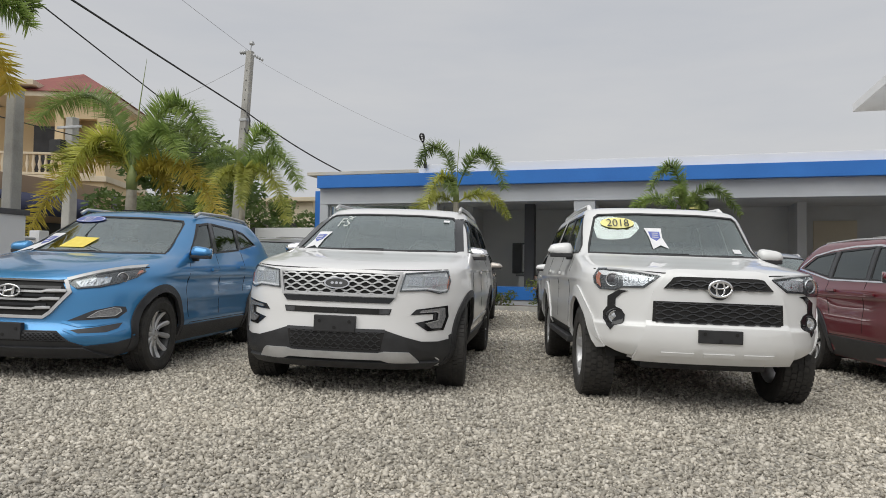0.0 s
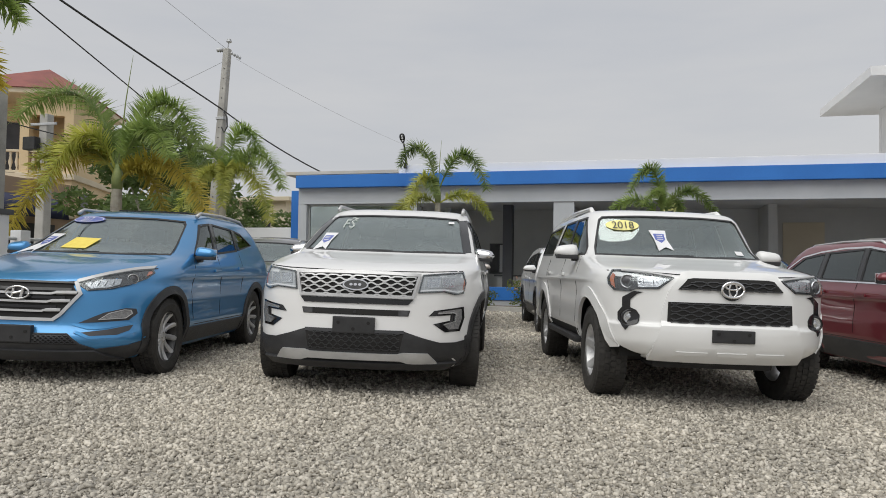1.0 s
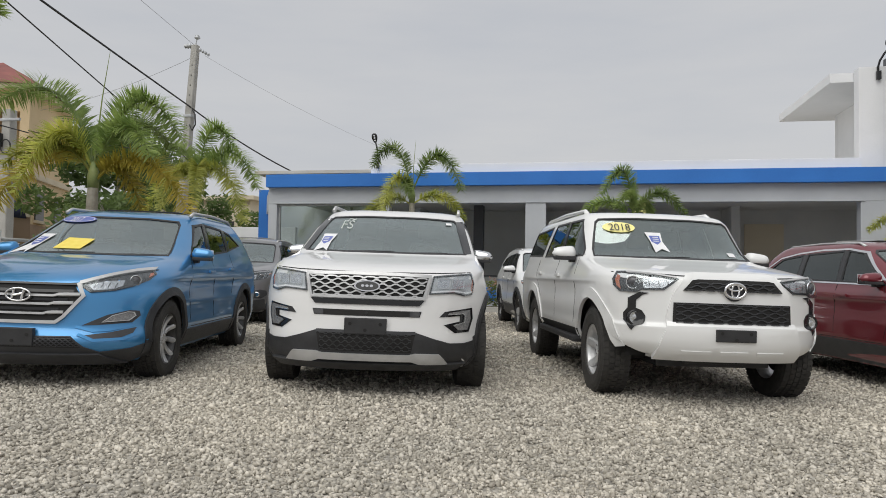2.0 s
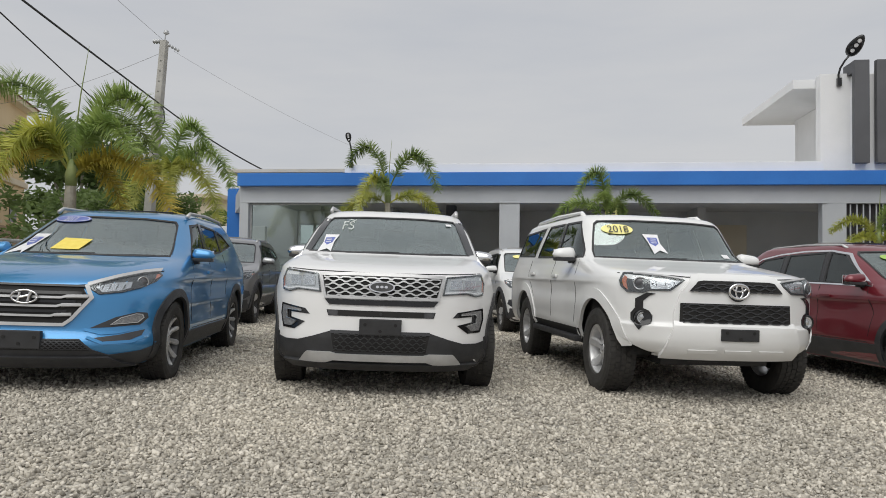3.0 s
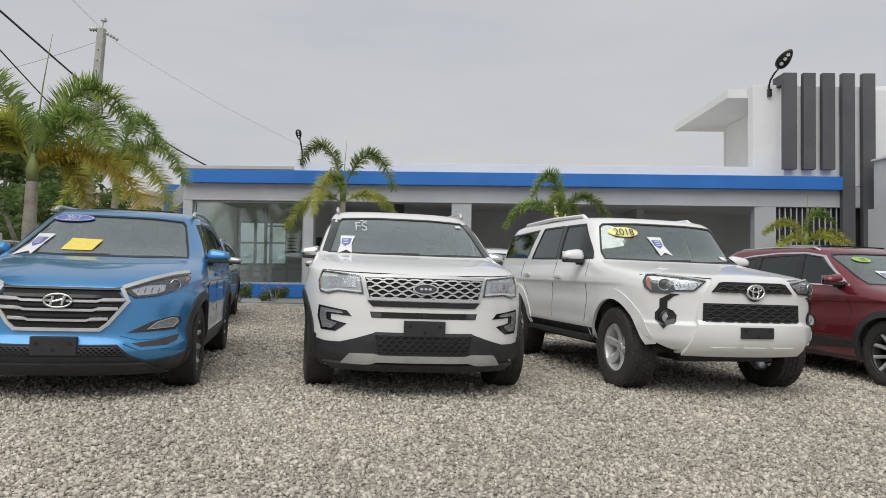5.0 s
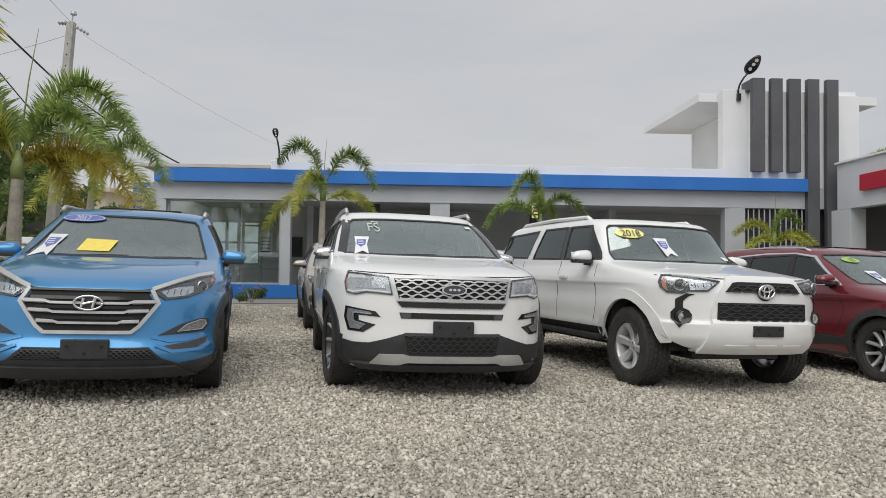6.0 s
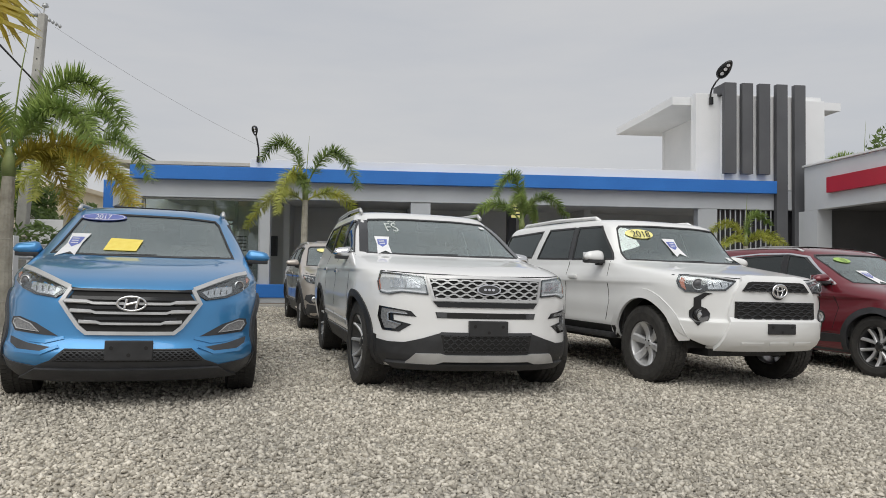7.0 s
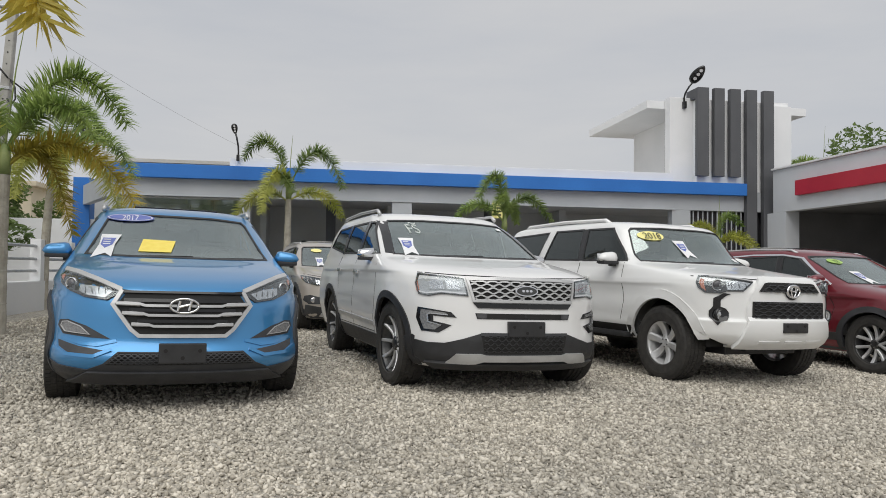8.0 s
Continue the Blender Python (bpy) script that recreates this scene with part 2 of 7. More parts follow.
def stone_mat():
    """Single crushed stones, each its own grey."""
    m, n, l, b = shader("crushed_stone")
    geo = n.new("ShaderNodeNewGeometry")
    co = n.new("ShaderNodeTexCoord")
    big = n.new("ShaderNodeTexNoise")
    big.inputs["Scale"].default_value, big.inputs["Detail"].default_value = 0.55, 6
    l.new(co.outputs["Object"], big.inputs["Vector"])
    r = n.new("ShaderNodeValToRGB")
    r.color_ramp.elements[0].color = (0.33, 0.305, 0.265, 1)
    r.color_ramp.elements[1].color = (0.76, 0.715, 0.64, 1)
    e = r.color_ramp.elements.new(0.55)
    e.color = (0.53, 0.495, 0.435, 1)
    l.new(geo.outputs["Random Per Island"], r.inputs["Fac"])
    rb = n.new("ShaderNodeValToRGB")
    rb.color_ramp.elements[0].position, rb.color_ramp.elements[0].color = 0.35, (0.72, 0.71, 0.68, 1)
    rb.color_ramp.elements[1].position, rb.color_ramp.elements[1].color = 0.65, (1.0, 0.97, 0.91, 1)
    l.new(big.outputs["Fac"], rb.inputs["Fac"])
    mul = n.new("ShaderNodeMixRGB")
    mul.blend_type = "MULTIPLY"
    mul.inputs[0].default_value = 0.7
    l.new(r.outputs["Color"], mul.inputs[1])
    l.new(rb.outputs["Color"], mul.inputs[2])
    l.new(mul.outputs["Color"], b.inputs["Base Color"])
    b.inputs["Roughness"].default_value = 0.85
    return m


M["gravel"], M["stone"] = gravel_mat(), stone_mat()


# ---- building blocks ----
def mesh_of(name, bm, mat, smooth=False):
    me = bpy.data.meshes.new(name)
    bmesh.ops.recalc_face_normals(bm, faces=bm.faces)
    bm.to_mesh(me)
    bm.free()
    me.materials.append(M[mat] if isinstance(mat, str) else mat)
    if smooth and not any(p.use_smooth for p in me.polygons):
        for p in me.polygons:
            p.use_smooth = True
    return me


def thing(name, label, category, m=None, group="", kind=""):
    ob = new(name)
    ob.empty_display_size = 0.2
    tagged(ob, label, category, group, kind)
    if m is not None:
        ob.matrix_world = m
    return ob


def part(name, bm, mat, parent, label="", smooth=False):
    ob = new(name, mesh_of(name, bm, mat, smooth))
    ob.parent = parent
    if label:
        tagged(ob, label)
    return ob


def solid(name, bm, mat, label="", category="", kind="", group="", m=None, smooth=False):
    ob = new(name, mesh_of(name, bm, mat, smooth))
    tagged(ob, label, category, group, kind)
    if m is not None:
        ob.matrix_world = m
    return ob


def add_box(bm, x0, x1, y0, y1, z0, z1, bevel=0.0):
    vs = bmesh.ops.create_cube(bm, size=1.0)["verts"]
    for v in vs:
        v.co = Vector((x0 + (v.co.x + 0.5) * (x1 - x0), y0 + (v.co.y + 0.5) * (y1 - y0), z0 + (v.co.z + 0.5) * (z1 - z0)))
    if bevel:
        es = list({e for v in vs for e in v.link_edges})
        bmesh.ops.bevel(bm, geom=es, offset=bevel, segments=2, affect="EDGES", profile=0.7)
    return bm


def box(x0, x1, y0, y1, z0, z1, bevel=0.0):
    return add_box(bmesh.new(), x0, x1, y0, y1, z0, z1, bevel)


def add_tube(bm, pts, radii, seg=8):
    """A round bar through pts with a radius at each."""
    rings = []
    pts = [Vector(p) for p in pts]
    for i, p in enumerate(pts):
        d = (pts[min(i + 1, len(pts) - 1)] - pts[max(i - 1, 0)]).normalized()
        u = d.orthogonal().normalized() if i == 0 else (u - d * u.dot(d)).normalized()
        w = d.cross(u)
        r = radii[i] if hasattr(radii, "__len__") else radii
        rings.append([bm.verts.new(p + (u * math.cos(a) + w * math.sin(a)) * r) for a in (2 * math.pi * k / seg for k in range(seg))])
    for a, b in zip(rings, rings[1:]):
        for k in range(seg):
            bm.faces.new((a[k], a[(k + 1) % seg], b[(k + 1) % seg], b[k]))
    bm.faces.new(rings[0][::-1])
    bm.faces.new(rings[-1])
    return bm


def tube(pts, radii, seg=8):
    return add_tube(bmesh.new(), pts, radii, seg)


def add_lathe(bm, prof, seg=40, axis="x", at=(0, 0, 0)):
    """Spin a closed (radius, offset) outline round an axis through at."""
    rings = []
    for r, o in prof:
        ring = []
        for k in range(seg):
            a = 2 * math.pi * k / seg
            c, s = r * math.cos(a), r * math.sin(a)
            p = (o, c, s) if axis == "x" else ((c, o, s) if axis == "y" else (c, s, o))
            ring.append(bm.verts.new(Vector(p) + Vector(at)))
        rings.append(ring)
    for i in range(len(rings) - 1):
        a, b = rings[i], rings[i + 1]
        for k in range(seg):
            bm.faces.new((a[k], a[(k + 1) % seg], b[(k + 1) % seg], b[k]))
    return rings


def lathe(prof, seg=40, axis="x", at=(0, 0, 0), cap=True):
    bm = bmesh.new()
    rings = add_lathe(bm, prof, seg, axis, at)
    if cap:
        bm.faces.new(rings[0][::-1])
        bm.faces.new(rings[-1])
    return bm


def text_mesh(body, size, depth=0.001):
    """The built-in font as a mesh in the xz plane, centred on its origin."""
    cu = bpy.data.curves.new("lettering", "FONT")
    cu.body, cu.size, cu.extrude, cu.align_x, cu.align_y = body, size, depth, "CENTER", "CENTER"
    tmp = new("lettering", cu)
    me = bpy.data.meshes.new_from_object(tmp.evaluated_get(bpy.context.evaluated_depsgraph_get()))
    bpy.data.objects.remove(tmp)
    bm = bmesh.new()
    bm.from_mesh(me)
    bpy.data.meshes.remove(me)
    bmesh.ops.transform(bm, matrix=pose(0, 0, 0, 90), verts=bm.verts)
    return bm


def ground_z(x):
    """The yard falls gently from the street wall to the wing."""
    return -0.022 * (min(max(x, -12.0), 12.0) + 0.9)


# ---- ground ----
def build_ground():
    bm = bmesh.new()
    xs = [-1500, -300, -80, -40, -25, -18] + [-12 + i for i in range(25)] + [18, 25, 40, 80, 300, 1500]
    ys = [-1500, -300, -60, -20, -10, -6, -4, -2, 0, 2, 4, 6, 8, 10, 12, 14, 16, 18, 20, 23, 26, 30, 40, 60, 120, 300, 1500]
    grid = [[bm.verts.new((x, y, ground_z(x))) for x in xs] for y in ys]
    for a, b in zip(grid, grid[1:]):
        for i in range(len(xs) - 1):
            bm.faces.new((a[i], a[i + 1], b[i + 1], b[i]))
    solid("ground", bm, "gravel", "grey crushed stone yard, loose and uneven", "ground", "structure")


build_ground()

# ---- showroom ----
WY = 19.76          # front wall
BACK = 24.6
TOP = 3.49          # underside of the fascia


def wall_pieces(name, label, cuts, mat="wall_grey"):
    bm = bmesh.new()
    for c in cuts:
        add_box(bm, *c, bevel=0.012)
    return solid(name, bm, mat, label, "wall", "structure")


wall_pieces("wall_front", "pale grey rendered showroom front with wide openings", [
    (-9.10, -8.83, WY, WY + 0.30, -0.4, 3.012), (-5.64, -5.37, WY, WY + 0.30, -0.4, 3.012), (-1.45, -0.885, WY, WY + 0.30, -0.4, 3.012),
    (7.09, 7.69, WY, WY + 0.30, -0.4, 3.012), (-9.10, 10.6, WY, WY + 0.30, 3.014, 3.60)])
wall_pieces("wall_sill", "low pale grey plinth under the showroom openings", [(-9.12, 7.09, WY - 0.06, WY + 0.30, -0.4, 0.268)])
solid("trim_base", box(-9.13, 7.08, WY - 0.09, WY + 0.28, 0.27, 0.635, 0.01), "fascia_blue", "bright blue painted band at the foot of the wall", "trim", "structure")
solid("trim_fascia", box(-9.10, 9.45, 19.55, WY + 0.02, 3.49, 3.86, 0.012), "fascia_blue", "long bright blue fascia beam along the roof edge", "fascia", "structure")
solid("trim_lintel", box(-8.9, 7.2, WY - 0.03, WY - 0.001, 3.012, 3.05, 0.008), "wall_grey", "thin pale drip edge over the openings", "trim", "structure")
wall_pieces("wall_parapet", "white roof parapet behind the blue fascia", [(-5.95, 7.14, 19.80, 20.0, 3.60, 4.14), (-9.1, -5.95, 20.02, 20.2, 3.60, 3.90)], "wall_white")
solid("roof_slab", box(-9.6, -5.95, 19.86, 24.5, 3.92, 4.02, 0.01), "roof_beige", "thin beige concrete roof slab with stained edge", "roof", "structure")
solid("ceiling", box(-9.0, 10.5, WY + 0.30, BACK, 3.2, 3.5), "room_dark", "grey showroom ceiling", "ceiling", "structure")
solid("floor", box(-10.9, 10.5, WY + 0.30, BACK, -0.3, 0.20), "tile", "grey tiled showroom floor", "floor", "structure")
wall_pieces("wall_back", "grey back wall of the showroom", [(-11.0, -9.0, BACK, BACK + 0.2, -0.4, 3.6), (-9.0, -7.2, BACK, BACK + 0.2, -0.4, 1.2), (-9.0, -7.2, BACK, BACK + 0.2, 2.75, 3.6), (-7.2, 10.6, BACK, BACK + 0.2, -0.4, 3.6), (-1.3, -1.1, 23.0, BACK, 0.2, 3.2), (4.6, 4.85, 23.0, BACK, 0.2, 3.2), (-5.4, -5.2, 23.2, BACK, 0.2, 3.2)], "room_dark")
wall_pieces("wall_inner", "dark grey columns inside the showroom", [(-3.3, -3.0, 22.4, 22.8, 0.2, 3.2), (1.9, 2.15, 22.4, 22.8, 0.2, 3.2)], "fin_grey")


def side_wall():
    """The street side runs back at a slant to a blue corner column."""
    bm = bmesh.new()
    a, b = Vector((-9.08, WY + 0.1, 0)), Vector((-10.85, 23.4, 0))
    n = Vector((-(b - a).y, (b - a).x, 0)).normalized() * 0.2
    for z0, z1 in ((-0.4, 0.6), (3.0, 3.6)):
        vs = [bm.verts.new((p.x, p.y, z)) for z in (z0, z1) for p in (a, b, b - n, a - n)]
        for f in ((0, 1, 2, 3), (4, 5, 6, 7), (0, 1, 5, 4), (1, 2, 6, 5), (2, 3, 7, 6), (3, 0, 4, 7)):
            bm.faces.new([vs[i] for i in f])
    solid("wall_side", bm, "wall_grey", "pale grey slanted side wall of the showroom", "wall", "structure")
    solid("wall_corner", box(-11.1, -10.6, 23.3, 23.8, -0.4, 3.86, 0.02), "fascia_blue", "bright blue corner column of the showroom", "column", "structure")


side_wall()


def shop_window():
    w = thing("window_1", "large clear showroom window in a thin aluminium frame", "window", kind="structure")
    x0, x1, z0, z1, y = -8.83, -5.64, 0.64, 3.012, WY + 0.16
    part("pane", box(x0 + 0.05, x1 - 0.05, y - 0.006, y + 0.006, z0 + 0.05, z1 - 0.05), "shop_glass", w).visible_shadow = False
    for nm, b in (("window_frame", (x0, x1, y - 0.04, y + 0.04, z1 - 0.055, z1 - 0.003)), ("window_frame", (x0, x1, y - 0.04, y + 0.04, z0, z0 + 0.05)),
                  ("window_frame", (x0 + 0.003, x0 + 0.06, y - 0.04, y + 0.04, z0 + 0.05, z1 - 0.055)), ("window_frame", (x1 - 0.06, x1 - 0.003, y - 0.04, y + 0.04, z0 + 0.05, z1 - 0.055))):
        part(nm, box(*b, 0.006), "galv", w)
    # the far side of the same room is glazed too
    v = thing("window_2", "tall aluminium-framed window in the showroom's far side", "window", kind="structure")
    for x in (-9.0, -8.42, -7.86, -7.29):
        part("window_frame", box(x, x + 0.09, BACK + 0.02, BACK + 0.12, 1.2, 2.75, 0.006), "galv", v)
    for z in (1.2, 1.95, 2.68):
        part("window_frame", box(-9.0, -7.2, BACK + 0.03, BACK + 0.11, z, z + 0.07, 0.006), "galv", v)
    for x in (-8.91, -8.33, -7.77):
        part("pane", box(x, x + 0.48, BACK + 0.06, BACK + 0.07, 1.27, 2.68), "shop_glass", v).visible_shadow = False
    p = thing("partition", "glazed aluminium partition inside the showroom", "partition")
    for x in (-7.6, -6.9, -6.2):
        part("post", box(x, x + 0.09, 22.9, 22.98, 0.2, 3.2, 0.006), "galv", p)
    for z in (0.62, 1.05, 2.45):
        part("rail", box(-7.6, -6.11, 22.91, 22.97, z, z + 0.05, 0.006), "galv", p)
    n = part("notice", box(-6.88, -6.46, 22.87, 22.905, 1.50, 2.25), "paper_white", p, "white printed notice")
    for k in range(5):
        part("print_bar", box(-6.83, -6.52, 22.862, 22.868, 1.62 + 0.11 * k, 1.66 + 0.11 * k), "fin_grey", n)


shop_window()


def barred_window():
    w = thing("window_3", "dark window behind upright white iron bars", "window", kind="structure")
    part("pane", box(7.69, 10.5, WY + 0.20, WY + 0.22, 0.9, 3.012), "dark_open", w)
    part("sill", box(7.69, 10.5, WY + 0.02, WY + 0.30, -0.3, 0.9), "wall_grey", w)
    for i in range(11):
        x = 7.80 + i * 0.16
        part("bar", box(x, x + 0.03, WY + 0.06, WY + 0.09, 0.9, 3.01), "wall_grey", w)


barred_window()


def wall_pieces_inside():
    b = thing("wall_board", "pale blank board leaning on the showroom's far wall", "board")
    part("sheet", box(5.3, 6.5, BACK - 0.06, BACK - 0.002, 0.2, 2.75, 0.01), "cream_trim", b)
    w = thing("window_4", "narrow inner window with a pale blind, in the back wall", "window", kind="structure")
    part("window_frame", box(-4.12, -3.42, BACK - 0.05, BACK - 0.003, 1.0, 2.05, 0.01), "fin_grey", w)
    part("pane", box(-4.07, -3.80, BACK - 0.07, BACK - 0.05, 1.05, 2.0), "dark_open", w)
    part("blind", box(-3.76, -3.47, BACK - 0.07, BACK - 0.05, 1.05, 2.0), "paper_white", w)
    p = thing("wall_panel", "small dark framed panel hanging on the showroom wall", "picture")
    part("frame", box(-6.2, -5.75, BACK - 0.04, BACK - 0.002, 1.5, 2.2, 0.01), "fin_grey", p)
    part("panel", box(-6.15, -5.80, BACK - 0.055, BACK - 0.04, 1.55, 2.15), "dark_open", p)
    s = thing("yellow_sign", "small yellow sign board under the lintel", "sign")
    part("board", box(1.45, 1.78, WY - 0.05, WY - 0.032, 2.62, 3.06, 0.006), "decal_yellow", s)
    for k in range(3):
        part("print_bar", box(1.50, 1.72, WY - 0.056, WY - 0.051, 2.70 + 0.1 * k, 2.74 + 0.1 * k), "decal_black", s)
    d = thing("reception_desk", "dark reception desk inside the showroom", "desk")
    part("top", box(-3.6, -2.0, 22.6, 23.3, 0.92, 0.97, 0.01), "fin_grey", d)
    part("front", box(-3.5, -2.1, 22.65, 22.7, 0.2, 0.92), "room_dark", d)
    for x in (-3.5, -2.16):
        part("side", box(x, x + 0.06, 22.7, 23.25, 0.2, 0.92), "room_dark", d)


wall_pieces_inside()

# ---- tower with fins ----
wall_pieces("wall_tower", "white rendered tower front above the showroom", [(7.16, 11.2, 20.06, 20.4, 3.5, 6.55), (10.55, 11.2, 19.9, 20.07, 3.5, 6.40)], "wall_white")
wall_pieces("wall_upper_room", "white upper room set back behind the tower", [(8.08, 8.3, 20.42, 24.5, 3.6, 6.245), (8.08, 11.0, 24.52, 24.7, 3.6, 6.245)], "wall_white")
solid("door_upper", box(7.96, 8.075, 21.0, 22.0, 3.7, 5.95, 0.01), "fin_grey", "dark grey upper door beside the tower", "door", "structure")
solid("roof_canopy", box(6.58, 12.1, 20.42, 25.4, 6.25, 6.50, 0.01), "wall_white", "white flat concrete canopy over the upper room", "roof", "structure")
for i, (x0, x1) in enumerate(((7.83, 8.20), (8.38, 8.72), (8.91, 9.26), (9.46, 9.81), (10.03, 10.38))):
    fin = box(x0, x1, 19.58, 19.75, 4.06 if i < 3 else -0.4, 6.78, 0.012)
    if i == 0:
        add_box(fin, x0 + 0.004, x1 - 0.02, 19.75, 20.30, 6.47, 6.775)
    solid("fin", fin, "fin_grey", "tall dark grey rendered fin on the white tower", "fin", "structure", "fins of the tower")
solid("wall_fin_back", box(7.92, 10.5, 19.80, 20.078, 3.62, 6.45, 0.01), "wall_white", "white wall behind the grey fins", "wall", "structure")

# ---- wing with the red fascia ----
wall_pieces("wall_wing", "white wing standing square to the showroom", [(10.15, 10.45, 4.0, 19.3, 2.95, 4.24), (10.15, 10.6, 18.7, 19.74, -0.5, 2.95), (10.15, 10.45, 11.6, 12.0, -0.5, 2.95)], "wall_pale")
solid("trim_red_fascia", box(10.02, 10.15, 3.5, 18.1, 3.37, 3.80, 0.01), "fascia_red", "bright red fascia beam on the wing", "fascia", "structure")
solid("wall_wing_top", box(10.08, 10.5, 3.5, 19.32, 4.245, 4.30, 0.01), "wall_white", "white coping on the wing", "wall", "structure")
# walls and ceiling carry the room's shade in their colour
wall_pieces("wall_wing_inner", "inside walls of the open wing, their dimness put into the grey", [(16.0, 16.2, 3.0, 20.0, -0.5, 3.5), (10.62, 16.0, 19.4, 19.6, -0.5, 3.5), (10.46, 16.0, 3.0, 3.2, -0.5, 3.5)], "wing_room")
solid("ceiling_wing", box(10.46, 16.0, 3.2, 19.4, 3.0, 3.3), "wing_room", "ceiling inside the wing, its dimness put into the grey", "ceiling", "structure")


# ---- lamps on the roof ----
def flood_lamp(m, s=1.0, upright=False):
    t = thing("area_light", "black LED area light on a curved arm, fixed to the parapet", "street lamp", m, "area lights")
    part("bracket", box(-0.05, 0.05, -0.05, 0.05, -0.05, 0.16, 0.01), "gloss_black", t)
    if upright:
        part("arm", tube([(0, 0, 0.05), (0.012, 0, 0.25), (0.0, 0, 0.45), (-0.05, 0, 0.72), (-0.09, -0.01, 0.88)], 0.03, 10), "gloss_black", t, smooth=True)
    else:
        part("arm", tube([(0, 0, 0.05), (-0.015, 0, 0.25), (0.03, 0, 0.42), (0.13, -0.03, 0.60), (0.22, -0.08, 0.72)], 0.026, 10), "gloss_black", t, smooth=True)
    bm = bmesh.new()
    n = 20
    rings = []
    for k, (sc, d) in enumerate(((0.80, 0.0), (1.0, 0.03), (1.0, 0.07), (0.7, 0.11))):
        rings.append([bm.verts.new((0.165 * sc * math.cos(a) * (1.0 + (0.35 if upright else -0.25) * math.sin(a)), d, 0.30 * sc * math.sin(a))) for a in (2 * math.pi * j / n for j in range(n))])
    for a, b in zip(rings, rings[1:]):
        for j in range(n):
            bm.faces.new((a[j], a[(j + 1) % n], b[(j + 1) % n], b[j]))
    bm.faces.new(rings[0]), bm.faces.new(rings[-1])
    tilt = pose(-0.125, -0.04, 1.02, 12, -8, 0) @ Matrix.Scale(0.60, 4) if upright else pose(0.34, -0.16, 0.93, 38, 28, 0)
    bmesh.ops.transform(bm, matrix=tilt, verts=bm.verts)
    h = part("head", bm, "gloss_black", t, smooth=True)
    for z in (-0.13, 0.02, 0.15):
        c = lathe([(0.05, -0.006), (0.05, 0.012)], 14, "y", (0, 0, z))
        bmesh.ops.transform(c, matrix=tilt, verts=c.verts)
        part("lens", c, "paper_white", h)
    t.scale = (s, s, s)
    return t


flood_lamp(pose(-5.72, 19.72, 4.06), 0.82, True)
flood_lamp(pose(7.62, 20.02, 6.25, 0, 0, 0), 1.05)


# ---- cars ----
def pchip(xs, ys, q):
    """Monotone smooth curve through the points."""
    xs, ys = np.asarray(xs, float), np.asarray(ys, float)
    h, d = np.diff(xs), np.diff(ys) / np.diff(xs)
    s = np.zeros_like(ys)
    for i in range(1, len(xs) - 1):
        if d[i - 1] * d[i] > 0:
            w1, w2 = 2 * h[i] + h[i - 1], h[i] + 2 * h[i - 1]
            s[i] = (w1 + w2) / (w1 / d[i - 1] + w2 / d[i])
    s[0], s[-1] = d[0], d[-1]
    k = np.clip(np.searchsorted(xs, q) - 1, 0, len(h) - 1)
    t = (q - xs[k]) / h[k]
    return ((1 + 2 * t) * (1 - t) ** 2 * ys[k] + t * (1 - t) ** 2 * h[k] * s[k] + t * t * (3 - 2 * t) * ys[k + 1] + t * t * (t - 1) * h[k] * s[k + 1])


